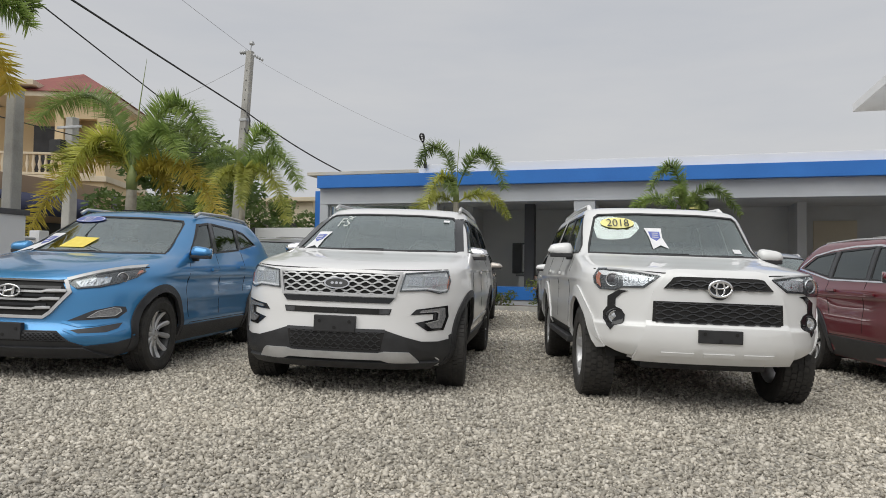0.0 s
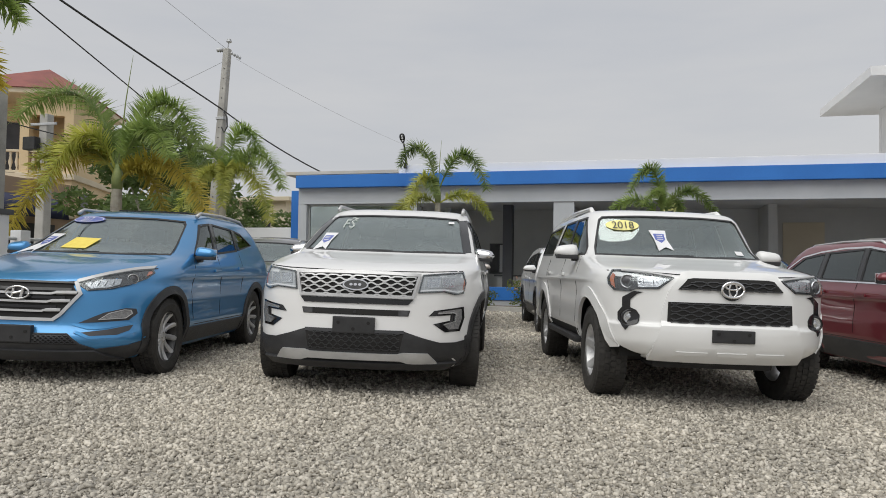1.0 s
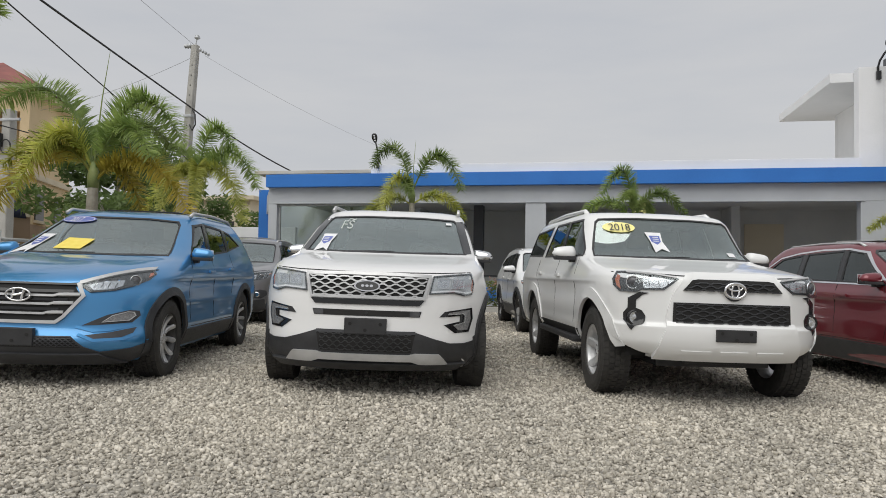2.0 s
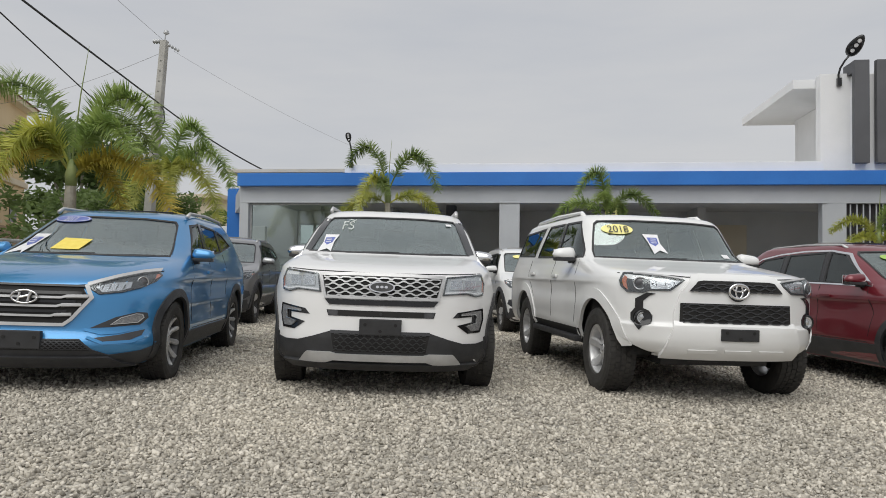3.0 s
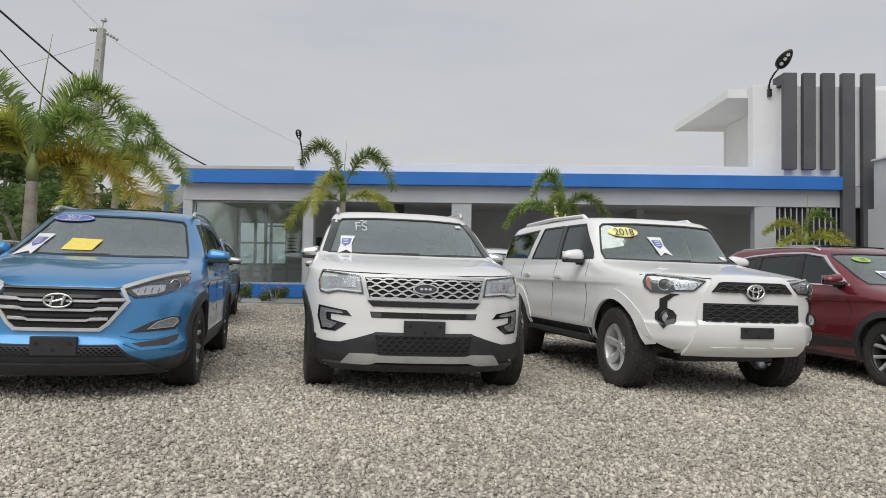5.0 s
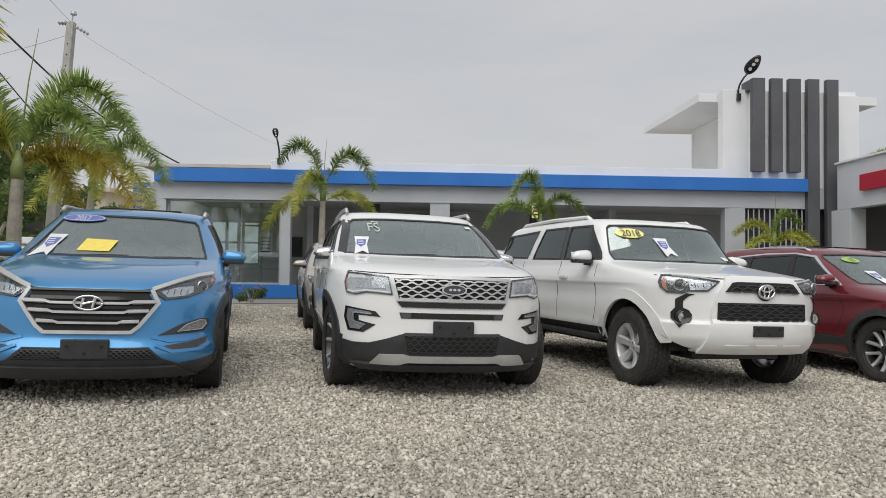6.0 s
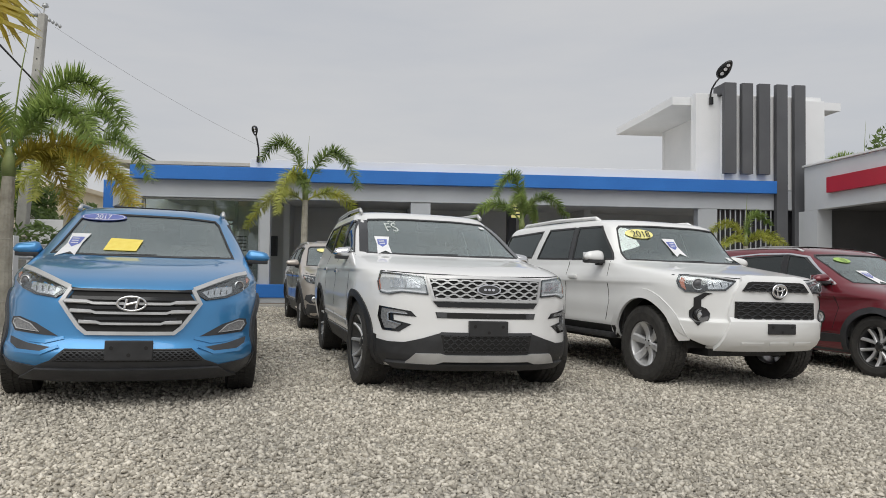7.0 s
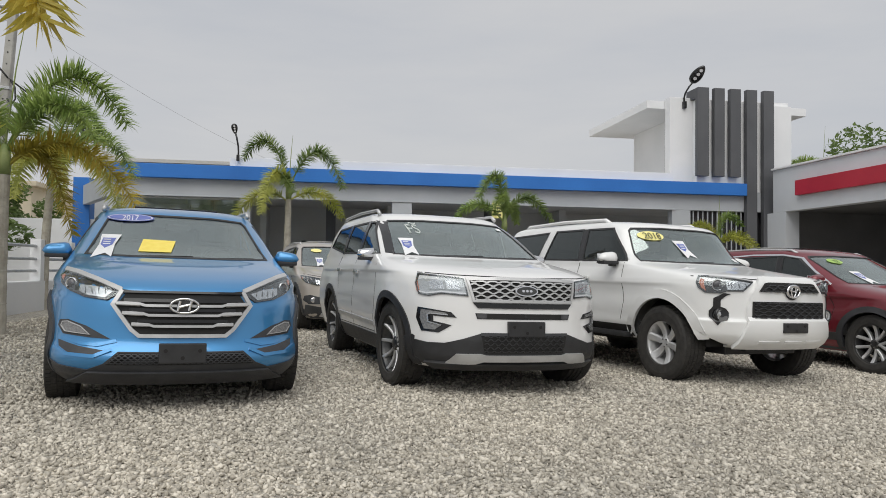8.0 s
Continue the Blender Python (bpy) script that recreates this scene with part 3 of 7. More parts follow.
class Shell:
    """A car's skin: at each height a rounded plan outline. Front at y = 0, rear at positive y.
    rows: height, front y, rear y, half width, front corner depth, front squareness, rear corner depth."""

    def __init__(self, rows, steps=6, sculpt=None):
        a = np.array(rows, float)
        self.sculpt = sculpt
        self.ctrl = a
        q = np.linspace(0, len(a) - 1, (len(a) - 1) * steps + 1)
        self.q = q
        self.t = np.stack([pchip(np.arange(len(a)), a[:, c], q) for c in range(a.shape[1])], 1)

    def at(self, z):
        z = min(max(z, self.t[0, 0] + 1e-4), self.t[-1, 0] - 1e-4)
        return [float(np.interp(z, self.t[:, 0], self.t[:, c])) for c in range(7)]

    def front(self, x, z):
        _, yf, yr, w, a, n, ar = self.at(z)
        u = min(abs(x) / w, 0.998)
        return Vector((x, yf + a * (1 - (1 - u ** n) ** (1 / n)), z))

    def swell(self, y, z, yf, yr):
        """Wheel-arch swell, waist crease and the hollow of the doors below it."""
        if not self.sculpt:
            return 0.0
        ax_f, ax_r, zw, amp = self.sculpt
        fade = min(max((y - yf - 0.45) / 0.35, 0.0), 1.0) * min(max((yr - 0.12 - y) / 0.45, 0.0), 1.0)
        arch = sum(math.exp(-((y - c) / 0.42) ** 2) for c in (ax_f, ax_r)) * math.exp(-((z - zw + 0.28) / 0.24) ** 2)
        dz = z - zw
        crease = math.exp(-(dz / (0.022 if dz < 0 else 0.10)) ** 2)
        hollow = math.exp(-((dz + 0.13) / 0.10) ** 2)
        low = math.exp(-((dz + 0.46) / 0.06) ** 2)
        return fade * amp * (1.3 * arch + 0.75 * crease - 0.9 * hollow * (1 - min(arch, 1.0)) + 0.7 * low * (1 - min(arch, 1.0)))

    def side(self, y, z):
        _, yf, yr, w, a, n, ar = self.at(z)
        if y < yf + a:
            u = max(min((yf + a - y) / a, 0.999), 0.0)
            x = w * (1 - u ** n) ** (1 / n)
        elif y > yr - ar:
            u = max(min((y - (yr - ar)) / ar, 0.999), 0.0)
            x = w * (1 - u ** 3) ** (1 / 3)
        else:
            x = w
        return Vector((x + self.swell(y, z, yf, yr), y, z))

    def mesh(self, nf=20, ns=44, nr=10):
        bm = bmesh.new()
        grid = []
        for z, yf, yr, w, a, n, ar in self.t:
            half = []
            for i in range(nf):
                th = math.pi / 2 * i / nf
                half.append((w * math.sin(th) ** (2 / n) if i else 0.0, yf + a * (1 - math.cos(th) ** (2 / n))))
            for i in range(ns):
                half.append((w, yf + a + (yr - ar - yf - a) * i / ns))
            for i in range(nr + 1):
                th = math.pi / 2 * i / nr
                half.append((w * max(math.cos(th), 0) ** (2 / 3), yr - ar + ar * math.sin(th) ** (2 / 3)))
            half = [(x + (self.swell(y, z, yf, yr) if i and x > 0.3 else 0.0), y) for i, (x, y) in enumerate(half)]
            ring = [(x, y) for x, y in half] + [(-x, y) for x, y in half[-2:0:-1]]
            grid.append([bm.verts.new((x, y, z)) for x, y in ring])
        k = len(grid[0])
        for a, b in zip(grid, grid[1:]):
            for i in range(k):
                bm.faces.new((a[i], a[(i + 1) % k], b[(i + 1) % k], b[i]))
        # roof and floor caps as strips across
        for g in (grid[-1],):
            h = k // 2
            for i in range(h):
                q = [g[i], g[i + 1], g[(k - i - 1) % k], g[(k - i) % k]]
                q = list(dict.fromkeys(q))
                if len(q) > 2:
                    bm.faces.new(q)
        bmesh.ops.recalc_face_normals(bm, faces=bm.faces)
        return bm


def cut_hole(bm, poly, axis, keep):
    """Open a convex outline through the skin. axis 'y': outline in x, z; axis 'x': outline in y, z. keep(face) picks the faces it goes through."""
    c = Vector((sum(p[0] for p in poly) / len(poly), sum(p[1] for p in poly) / len(poly)))
    lo = (min(p[0] for p in poly) - 0.12, min(p[1] for p in poly) - 0.12)
    hi = (max(p[0] for p in poly) + 0.12, max(p[1] for p in poly) + 0.12)

    def flat(p):
        return Vector((p.x, p.z)) if axis == "y" else Vector((p.y, p.z))

    def near(f):
        p = flat(f.calc_center_median())
        return lo[0] < p.x < hi[0] and lo[1] < p.y < hi[1] and keep(f)

    for i in range(len(poly)):
        a, b = Vector(poly[i]), Vector(poly[(i + 1) % len(poly)])
        n = Vector(((b - a).y, -(b - a).x))
        if n.dot(c - a) > 0:
            n = -n
        fs = [f for f in bm.faces if near(f)]
        es = {e for f in fs for e in f.edges}
        vs = {v for f in fs for v in f.verts}
        co = (a.x, 0, a.y) if axis == "y" else (0, a.x, a.y)
        no = (n.x, 0, n.y) if axis == "y" else (0, n.x, n.y)
        bmesh.ops.bisect_plane(bm, geom=fs + list(es) + list(vs), dist=1e-5, plane_co=co, plane_no=no)

    def inside(p):
        for i in range(len(poly)):
            a, b = Vector(poly[i]), Vector(poly[(i + 1) % len(poly)])
            n = Vector(((b - a).y, -(b - a).x))
            if n.dot(c - a) > 0:
                n = -n
            if n.dot(p - a) > 1e-5:
                return False
        return True

    bmesh.ops.delete(bm, geom=[f for f in bm.faces if keep(f) and inside(flat(f.calc_center_median()))], context="FACES")


def skin_patch(sh, poly, where="front", off=0.004, thick=0.012, res=0.05, flip=1, quads=None):
    """A plate that follows the skin: outline poly in (x, z) on the front or (y, z) on a side, proud by off, with a rim of its own."""
    bm = bmesh.new()
    vs = [bm.verts.new((p[0], p[1], 0)) for p in poly]
    if quads:
        for q in quads:
            bm.faces.new([vs[i] for i in q])
    else:
        whole = bm.faces.new(vs)
        whole.normal_update()
        bmesh.ops.triangulate(bm, faces=[whole], ngon_method="EAR_CLIP")
    for ax in (0, 1):
        lo, hi = min(p[ax] for p in poly), max(p[ax] for p in poly)
        for k in range(1, max(int((hi - lo) / res), 1)):
            c = lo + (hi - lo) * k / max(int((hi - lo) / res), 1)
            co, no = ((c, 0, 0), (1, 0, 0)) if ax == 0 else ((0, c, 0), (0, 1, 0))
            bmesh.ops.bisect_plane(bm, geom=bm.verts[:] + bm.edges[:] + bm.faces[:], dist=1e-6, plane_co=co, plane_no=no)
    fn = sh.front if where == "front" else sh.side
    flats = {}
    for v in bm.verts:
        u, w = v.co.x, v.co.y
        e = 0.006
        p = fn(u, w)
        du, dw = fn(u + e, w) - fn(u - e, w), fn(u, w + e) - fn(u, w - e)
        n = du.cross(dw)
        n = n.normalized() if n.length > 1e-9 else Vector((0, -1, 0))
        if (where == "front" and n.y > 0) or (where == "side" and n.x < 0):
            n = -n
        flats[v] = (p, n)
    for v, (p, n) in flats.items():
        v.co = p + n * off
    top = bm.faces[:]
    rim = [e for e in bm.edges if e.is_boundary]
    low = {v: bm.verts.new(p + n * (off - thick)) for v, (p, n) in flats.items()}
    for fc in top:
        fc.smooth = True
        bm.faces.new([low[v] for v in reversed(fc.verts)]).smooth = True
    for e in rim:
        a, b = e.verts
        fc = bm.faces.new((a, b, low[b], low[a]))
        for ed in fc.edges:
            ed.smooth = False
    if flip < 0:
        for v in bm.verts:
            v.co.x = -v.co.x
    bmesh.ops.recalc_face_normals(bm, faces=bm.faces)
    return bm


def mirrored(poly):
    return [(-x, z) for x, z in reversed(poly)]


def ngon(cx, cz, rx, rz, n=24, a0=0.0, a1=360.0):
    return [(cx + rx * math.cos(radians(a0 + (a1 - a0) * i / n)), cz + rz * math.sin(radians(a0 + (a1 - a0) * i / n))) for i in range(n if a1 - a0 >= 360 else n + 1)]


def join_bm(dst, src):
    me = bpy.data.meshes.new("tmp")
    src.to_mesh(me)
    src.free()
    dst.from_mesh(me)
    bpy.data.meshes.remove(me)
    return dst


def ribbon(sh, pts, width, off, thick, where="front", flip=1):
    """A narrow strip along a broken line on the skin."""
    p = [Vector(q) for q in pts]
    loop = (p[0] - p[-1]).length < 1e-6
    if loop:
        p.pop()
    n = len(p)
    verts, quads = [], []
    for k in range(n):
        d0 = (p[k] - p[k - 1]).normalized() if k or loop else (p[1] - p[0]).normalized()
        d1 = (p[(k + 1) % n] - p[k]).normalized() if k + 1 < n or loop else d0
        t = (d0 + d1).normalized()
        m = Vector((-t.y, t.x)) * (width / 2 / max(t.dot(d1), 0.5))
        verts += [tuple(p[k] + m), tuple(p[k] - m)]
    for k in range(n if loop else n - 1):
        a, b = 2 * k, 2 * ((k + 1) % n)
        quads.append((a, a + 1, b + 1, b))
    return skin_patch(sh, verts, where, off, thick, 0.08, flip, quads)


WHEELS = {}


def wheel(style, R, width, rim):
    """Tyre with tread, rim with spokes and hub, axle along x, outer face at +x. Returns bmeshes by part."""
    key = (style, R, width, rim)
    if key in WHEELS:
        return WHEELS[key]
    h = width / 2
    prof = [(rim, -h * 0.80), (rim + 0.012, -h * 0.93), (rim + (R - rim) * 0.55, -h), (R - 0.035, -h * 0.95), (R - 0.012, -h * 0.84), (R - 0.008, -h * 0.5), (R - 0.008, 0),
            (R - 0.008, h * 0.5), (R - 0.012, h * 0.84), (R - 0.035, h * 0.95), (rim + (R - rim) * 0.55, h), (rim + 0.012, h * 0.93), (rim, h * 0.80)]
    tyre = lathe(prof, 56, "x", cap=False)
    blocks = 46 if style == "offroad" else 64
    for k in range(blocks):
        a = 2 * math.pi * k / blocks
        for row, (o, wd) in enumerate(((-0.72, 0.17), (-0.36, 0.14), (0.0, 0.14), (0.36, 0.14), (0.72, 0.17))):
            aa = a + (row % 2) * math.pi / blocks
            ln = math.pi / blocks * R * (0.74 if style == "offroad" else 0.86)
            b = box(o * h - wd * h, o * h + wd * h, -ln, ln, R - 0.014, R - (0.006 if abs(o) > 0.7 else 0.0))
            bmesh.ops.transform(b, matrix=Matrix.Rotation(aa, 4, "X"), verts=b.verts)
            join_bm(tyre, b)
    barrel = lathe([(rim * 0.99, -h * 0.8), (rim * 0.94, -h * 0.5), (rim * 0.92, h * 0.45), (rim * 0.97, h * 0.74), (rim * 1.01, h * 0.84), (rim * 1.01, h * 0.80), (rim * 0.90, h * 0.40), (rim * 0.90, -h * 0.5)], 48, "x", cap=False)
    disc = lathe([(0.02, -h * 0.15), (rim * 0.66, -h * 0.15), (rim * 0.66, -h * 0.02), (0.02, -h * 0.02)], 36, "x")
    spokes = []
    n, twin, wi, wo = {"offroad": (6, 0, 0.030, 0.046), "multi": (10, 0, 0.020, 0.026), "split": (10, 0, 0.012, 0.017), "five": (5, 0, 0.035, 0.075), "suv": (5, 1, 0.017, 0.021)}[style]
    for k in range(n):
        for side in ((-1, 1) if twin else (0,)):
            a = 2 * math.pi * k / n
            b = bmesh.new()
            pr, segs = [], 7
            for i in range(segs + 1):
                t = i / segs
                r = rim * (0.16 + 0.83 * t)
                half = wi + (wo - wi) * t
                cen = side * (0.030 + 0.040 * t) + (0.03 * t * t if style == "multi" else 0)
                xo = h * (0.40 + 0.32 * t ** 2 - 0.12 * math.sin(math.pi * t))
                pr.append([b.verts.new((xo, cen - half, r)), b.verts.new((xo + 0.010, cen - half * 0.55, r)), b.verts.new((xo + 0.010, cen + half * 0.55, r)),
                           b.verts.new((xo, cen + half, r)), b.verts.new((xo - 0.05, cen + half * 0.8, r)), b.verts.new((xo - 0.05, cen - half * 0.8, r))])
            for p, q in zip(pr, pr[1:]):
                for j in range(6):
                    b.faces.new((p[j], p[(j + 1) % 6], q[(j + 1) % 6], q[j]))
            b.faces.new(pr[0]), b.faces.new(pr[-1])
            bmesh.ops.transform(b, matrix=Matrix.Rotation(a, 4, "X"), verts=b.verts)
            spokes.append(b)
    hub = lathe([(rim * 0.26, h * 0.20), (rim * 0.26, h * 0.42), (rim * 0.22, h * 0.50), (rim * 0.10, h * 0.52), (0.004, h * 0.53)], 24, "x")
    nuts = []
    for k in range(5):
        a = 2 * math.pi * (k + 0.5) / 5
        nuts.append(lathe([(0.010, h * 0.40), (0.010, h * 0.54)], 6, "x", (0, rim * 0.19 * math.cos(a), rim * 0.19 * math.sin(a))))
    dark = style in ("split", "suv", "five")
    rec = {
        "tyre": (mesh_of("tyre", tyre, "rubber", False), "tyre"),
        "rim": (mesh_of("rim", barrel, "alloy" if style == "offroad" else "alloy_dark", True), "rim"),
        "brake_disc": (mesh_of("brake_disc", disc, "void", False), "brake_disc"),
        "spokes": [mesh_of("spoke", s, "alloy", False) for s in spokes],
        "hub": (mesh_of("hub", hub, "alloy_dark" if dark else "alloy", True), "hub"),
        "nuts": [mesh_of("wheel_nut", s, "chrome", False) for s in nuts],
    }
    WHEELS[key] = rec
    return rec


def put_wheel(car, style, R, width, rim, x, y, steer=0.0):
    rec = wheel(style, R, width, rim)
    root = new("wheel", rec["tyre"][0])
    root.name = "wheel"
    root.parent = car
    flip = 0 if x > 0 else 180
    root.matrix_local = pose(x, y, R - 0.006, 0, 0, flip + steer) @ Matrix.Rotation(0.3 * y, 4, "X")
    for key in ("rim", "brake_disc", "hub"):
        o = new(key, rec[key][0])
        o.parent = root
    for me in rec["spokes"]:
        new("spoke", me).parent = root
    for me in rec["nuts"]:
        new("wheel_nut", me).parent = root
    return root


def seat(car, x, y, z):
    b = box(-0.24, 0.24, -0.25, 0.25, 0.0, 0.16, 0.05)
    join_bm(b, box(-0.23, 0.23, 0.20, 0.36, 0.10, 0.68, 0.06))
    join_bm(b, box(-0.14, 0.14, 0.24, 0.35, 0.72, 0.90, 0.045))
    join_bm(b, box(-0.07, -0.05, 0.28, 0.30, 0.64, 0.76))
    join_bm(b, box(0.05, 0.07, 0.28, 0.30, 0.64, 0.76))
    bmesh.ops.translate(b, vec=(x, y, z), verts=b.verts)
    part("seat", b, "cabin", car, smooth=False)


def mirror(car, sgn, at, mat, size=1.0, cap="top"):
    """A door mirror: rounded shell on a short foot, dark glass behind."""
    x, y, z = at
    bm = bmesh.new()
    n = 18
    rings = []
    for k in range(9):
        u = -1 + 2 * k / 8
        rr = max(1 - abs(u) ** 4.5, 0.02) ** 0.5
        rings.append([bm.verts.new((x + 0.13 * size * (u + 1) , y - 0.02 + 0.075 * size * rr * math.sin(a) - 0.01 * u, z + (0.078 if math.cos(a) > 0 else 0.055) * size * rr * math.cos(a) * (1.0 - 0.22 * u)))
                      for a in (2 * math.pi * j / n for j in range(n))])
    for a, b in zip(rings, rings[1:]):
        for j in range(n):
            bm.faces.new((a[j], a[(j + 1) % n], b[(j + 1) % n], b[j]))
    bm.faces.new(rings[0]), bm.faces.new(rings[-1])
    foot = box(x - 0.10, x + 0.07, y - 0.03, y + 0.05, z - 0.085, z - 0.045, 0.012)
    lower = box(x + 0.02, x + 0.235 * size, y - 0.088 * size, y + 0.03, z - 0.066 * size, z - 0.024 * size, 0.012)
    glass = box(x + 0.03, x + 0.23 * size, y + 0.048 * size, y + 0.062 * size, z - 0.06 * size, z + 0.06 * size, 0.005)
    if sgn < 0:
        for b in (bm, foot, lower, glass):
            for v in b.verts:
                v.co.x = -v.co.x
    root = part("mirror", bm, mat, car, smooth=True)
    part("mirror_foot", foot, "black_plastic", root)
    part("mirror_base", lower, "black_plastic", root)
    part("mirror_glass", glass, "chrome", root)


def hex_mesh(sh, x0, x1, z0, z1, cw, ch, bar, off, thick, trim=None):
    """A grille of staggered flattened hexagons: bars on the skin."""
    bm = bmesh.new()
    rows = max(int(round((z1 - z0) / ch)), 1)
    ch = (z1 - z0) / rows
    for r in range(rows + 1):
        z = z0 + r * ch
        cols = int((x1 - x0) / cw) + 2
        for c in range(-1, cols):
            xa = x0 + (c + (0.5 if r % 2 else 0.0)) * cw
            pts = [(xa, z), (xa + cw * 0.16, z + ch * 0.26), (xa + cw * 0.34, z + ch * 0.26), (xa + cw * 0.5, z), (xa + cw * 0.66, z - ch * 0.26), (xa + cw * 0.84, z - ch * 0.26), (xa + cw, z)]
            pts = [(min(max(px, x0), x1), min(max(pz, z0), z1)) for px, pz in pts]
            for a, b in zip(pts, pts[1:]):
                if abs(a[0] - b[0]) > 0.006:
                    if trim and not (trim(*a) and trim(*b)):
                        continue
                    a2, b2 = Vector(a), Vector(b)
                    d = (b2 - a2).normalized()
                    nn = Vector((-d.y, d.x)) * bar / 2
                    e = d * 0.003
                    quad = [a2 - e - nn, b2 + e - nn, b2 + e + nn, a2 - e + nn]
                    p = [sh.front(q.x, q.y) for q in quad]
                    f = [bm.verts.new(v + Vector((0, -off, 0))) for v in p]
                    k = [bm.verts.new(v + Vector((0, -off + thick, 0))) for v in p]
                    bm.faces.new(f)
                    for j in range(4):
                        bm.faces.new((f[j], f[(j + 1) % 4], k[(j + 1) % 4], k[j]))
    return bm


def badge_oval(sh, x, z, rx, rz, off):
    return skin_patch(sh, ngon(x, z, rx, rz, 28), "front", off, 0.02, 0.2)


def sticker(name, sh, poly, mat, car, off=0.006, label=""):
    return part(name, skin_patch(sh, poly, "front", off, 0.002, 0.08), mat, car, label, smooth=True)


def year_text(sh, body, cx, cz, size, mat, parent, off=0.026):
    b = text_mesh(body, size, 0.0006)
    for v in b.verts:
        p = sh.front(cx + v.co.x, cz + v.co.z)
        v.co = p + Vector((0, -off + v.co.y, 0))
    return part("lettering", b, mat, parent)


def rear_pane(sh, corners, n=8):
    """A dark pane lying on the tailgate between two heights."""
    (xa, za), _, (xb, zb), _ = corners
    bm = bmesh.new()
    rows = []
    for k in range(5):
        z = za + (zb - za) * k / 4
        half = abs(xa) + (abs(xb) - abs(xa)) * k / 4
        _, yf, yr, w, a, e, ar = sh.at(z)
        row = []
        for i in range(n + 1):
            x = -half + 2 * half * i / n
            y = yr - ar + ar * (1 - min(abs(x) / w, 0.99) ** 3) ** (1 / 3)
            row.append((bm.verts.new((x, y + 0.008, z)), bm.verts.new((x, y - 0.01, z))))
        rows.append(row)
    for p, q in zip(rows, rows[1:]):
        for i in range(n):
            for d in (0, 1):
                bm.faces.new((p[i][d], p[i + 1][d], q[i + 1][d], q[i][d]))
    for p in (rows[0], rows[-1]):
        for i in range(n):
            bm.faces.new((p[i][0], p[i + 1][0], p[i + 1][1], p[i][1]))
    for p, q in zip(rows, rows[1:]):
        for i in (0, n):
            bm.faces.new((p[i][0], q[i][0], q[i][1], p[i][1]))
    return bm


def base_car(name, label, mat, m, rows, spec, group=""):
    """Skin, openings, glass, cabin, wheels and seams common to all; spec holds the numbers."""
    sh = Shell(rows, 6, (spec["axle_f"], spec["axle_r"], spec["waist"], spec.get("swell", 0.018)))
    car = thing(name, label, "car", m, group)
    L = rows[0][2]
    R, yf, yr, track = spec["R"], spec["axle_f"], spec["axle_r"], spec["track"]
    bm = sh.mesh()
    ra = spec["arch"]
    for cy in (yf, yr):
        for s in (1, -1):
            cut_hole(bm, ngon(cy, R, ra, ra, 26), "x", lambda f, s=s: f.calc_center_median().x * s > 0.55)
    cut_hole(bm, spec["screen"], "y", lambda f: f.normal.y < -0.2 and f.calc_center_median().y < L * 0.6)
    for w in spec["side_windows"]:
        for s in (1, -1):
            cut_hole(bm, w, "x", lambda f, s=s: f.calc_center_median().x * s > 0.3 and abs(f.normal.x) > 0.4)
    for w in spec.get("cuts", []):
        for s in (1, -1):
            cut_hole(bm, w, "x", lambda f, s=s: f.calc_center_median().x * s > 0.62)
    for f in bm.faces:
        f.smooth = True
    body = part("body", bm, mat, car, smooth=True)
    sd = body.modifiers.new("thickness", "SOLIDIFY")
    sd.thickness, sd.offset = 0.022, -1
    body.data.materials.append(M["cabin"])
    sd.material_offset = 1
    # glass
    g = part("windscreen", skin_patch(sh, spec["screen"], "front", -0.004, 0.005, 0.08), "glass", car, smooth=True)
    g.visible_shadow = False
    edge = spec["screen"] + [spec["screen"][0]]
    part("windscreen_seal", ribbon(sh, edge, 0.014, 0.003, 0.012), "black_plastic", g)
    for i, w in enumerate(spec["side_windows"]):
        for s in (1, -1):
            o = part("side_window", skin_patch(sh, w, "side", -0.004, 0.005, 0.09, s), "dark_glass" if i else spec.get("front_glass", "dark_glass"), car, smooth=True)
            o.visible_shadow = False
            part("window_seal", ribbon(sh, w + [w[0]], 0.022, 0.003, 0.012, "side", s), spec.get("seal", "black_plastic"), o)
    part("rear_window", rear_pane(sh, spec["rear_window"]), "gloss_black", car, "dark tinted tailgate glass", smooth=True)
    # pillars between side windows are blacked out
    for pl in spec.get("pillars", []):
        for s in (1, -1):
            part("pillar", skin_patch(sh, pl, "side", 0.004, 0.008, 0.1, s), "gloss_black", car, smooth=True)
    # cabin
    zb = spec["belt"]
    cx = rows[3][3] - 0.14
    cab = box(-cx, cx, spec["dash"] , L - 0.35, 0.42, zb - 0.32, 0.02)
    part("cabin_floor", cab, "cabin", car)
    dash = box(-cx + 0.02, cx - 0.02, spec["dash"] - 0.18, spec["dash"] + 0.42, zb - 0.33, zb - 0.035, 0.06)
    part("dashboard", dash, "cabin", car)
    sw = bmesh.new()
    ring = [(0.18 * math.cos(a), 0, 0.18 * math.sin(a)) for a in (2 * math.pi * k / 20 for k in range(21))]
    add_tube(sw, ring, 0.016, 8)
    add_box(sw, -0.17, 0.17, -0.02, 0.02, -0.03, 0.03)
    bmesh.ops.transform(sw, matrix=pose(0.38, spec["dash"] + 0.52, zb - 0.02, -22), verts=sw.verts)
    part("steering_wheel", sw, "black_plastic", car)
    ys = spec["dash"] + 0.95
    for dy in (0.0, 0.95):
        for x in (-0.38, 0.38):
            seat(car, x, ys + dy, zb - 0.50)
    top = sh.at(spec["head"])
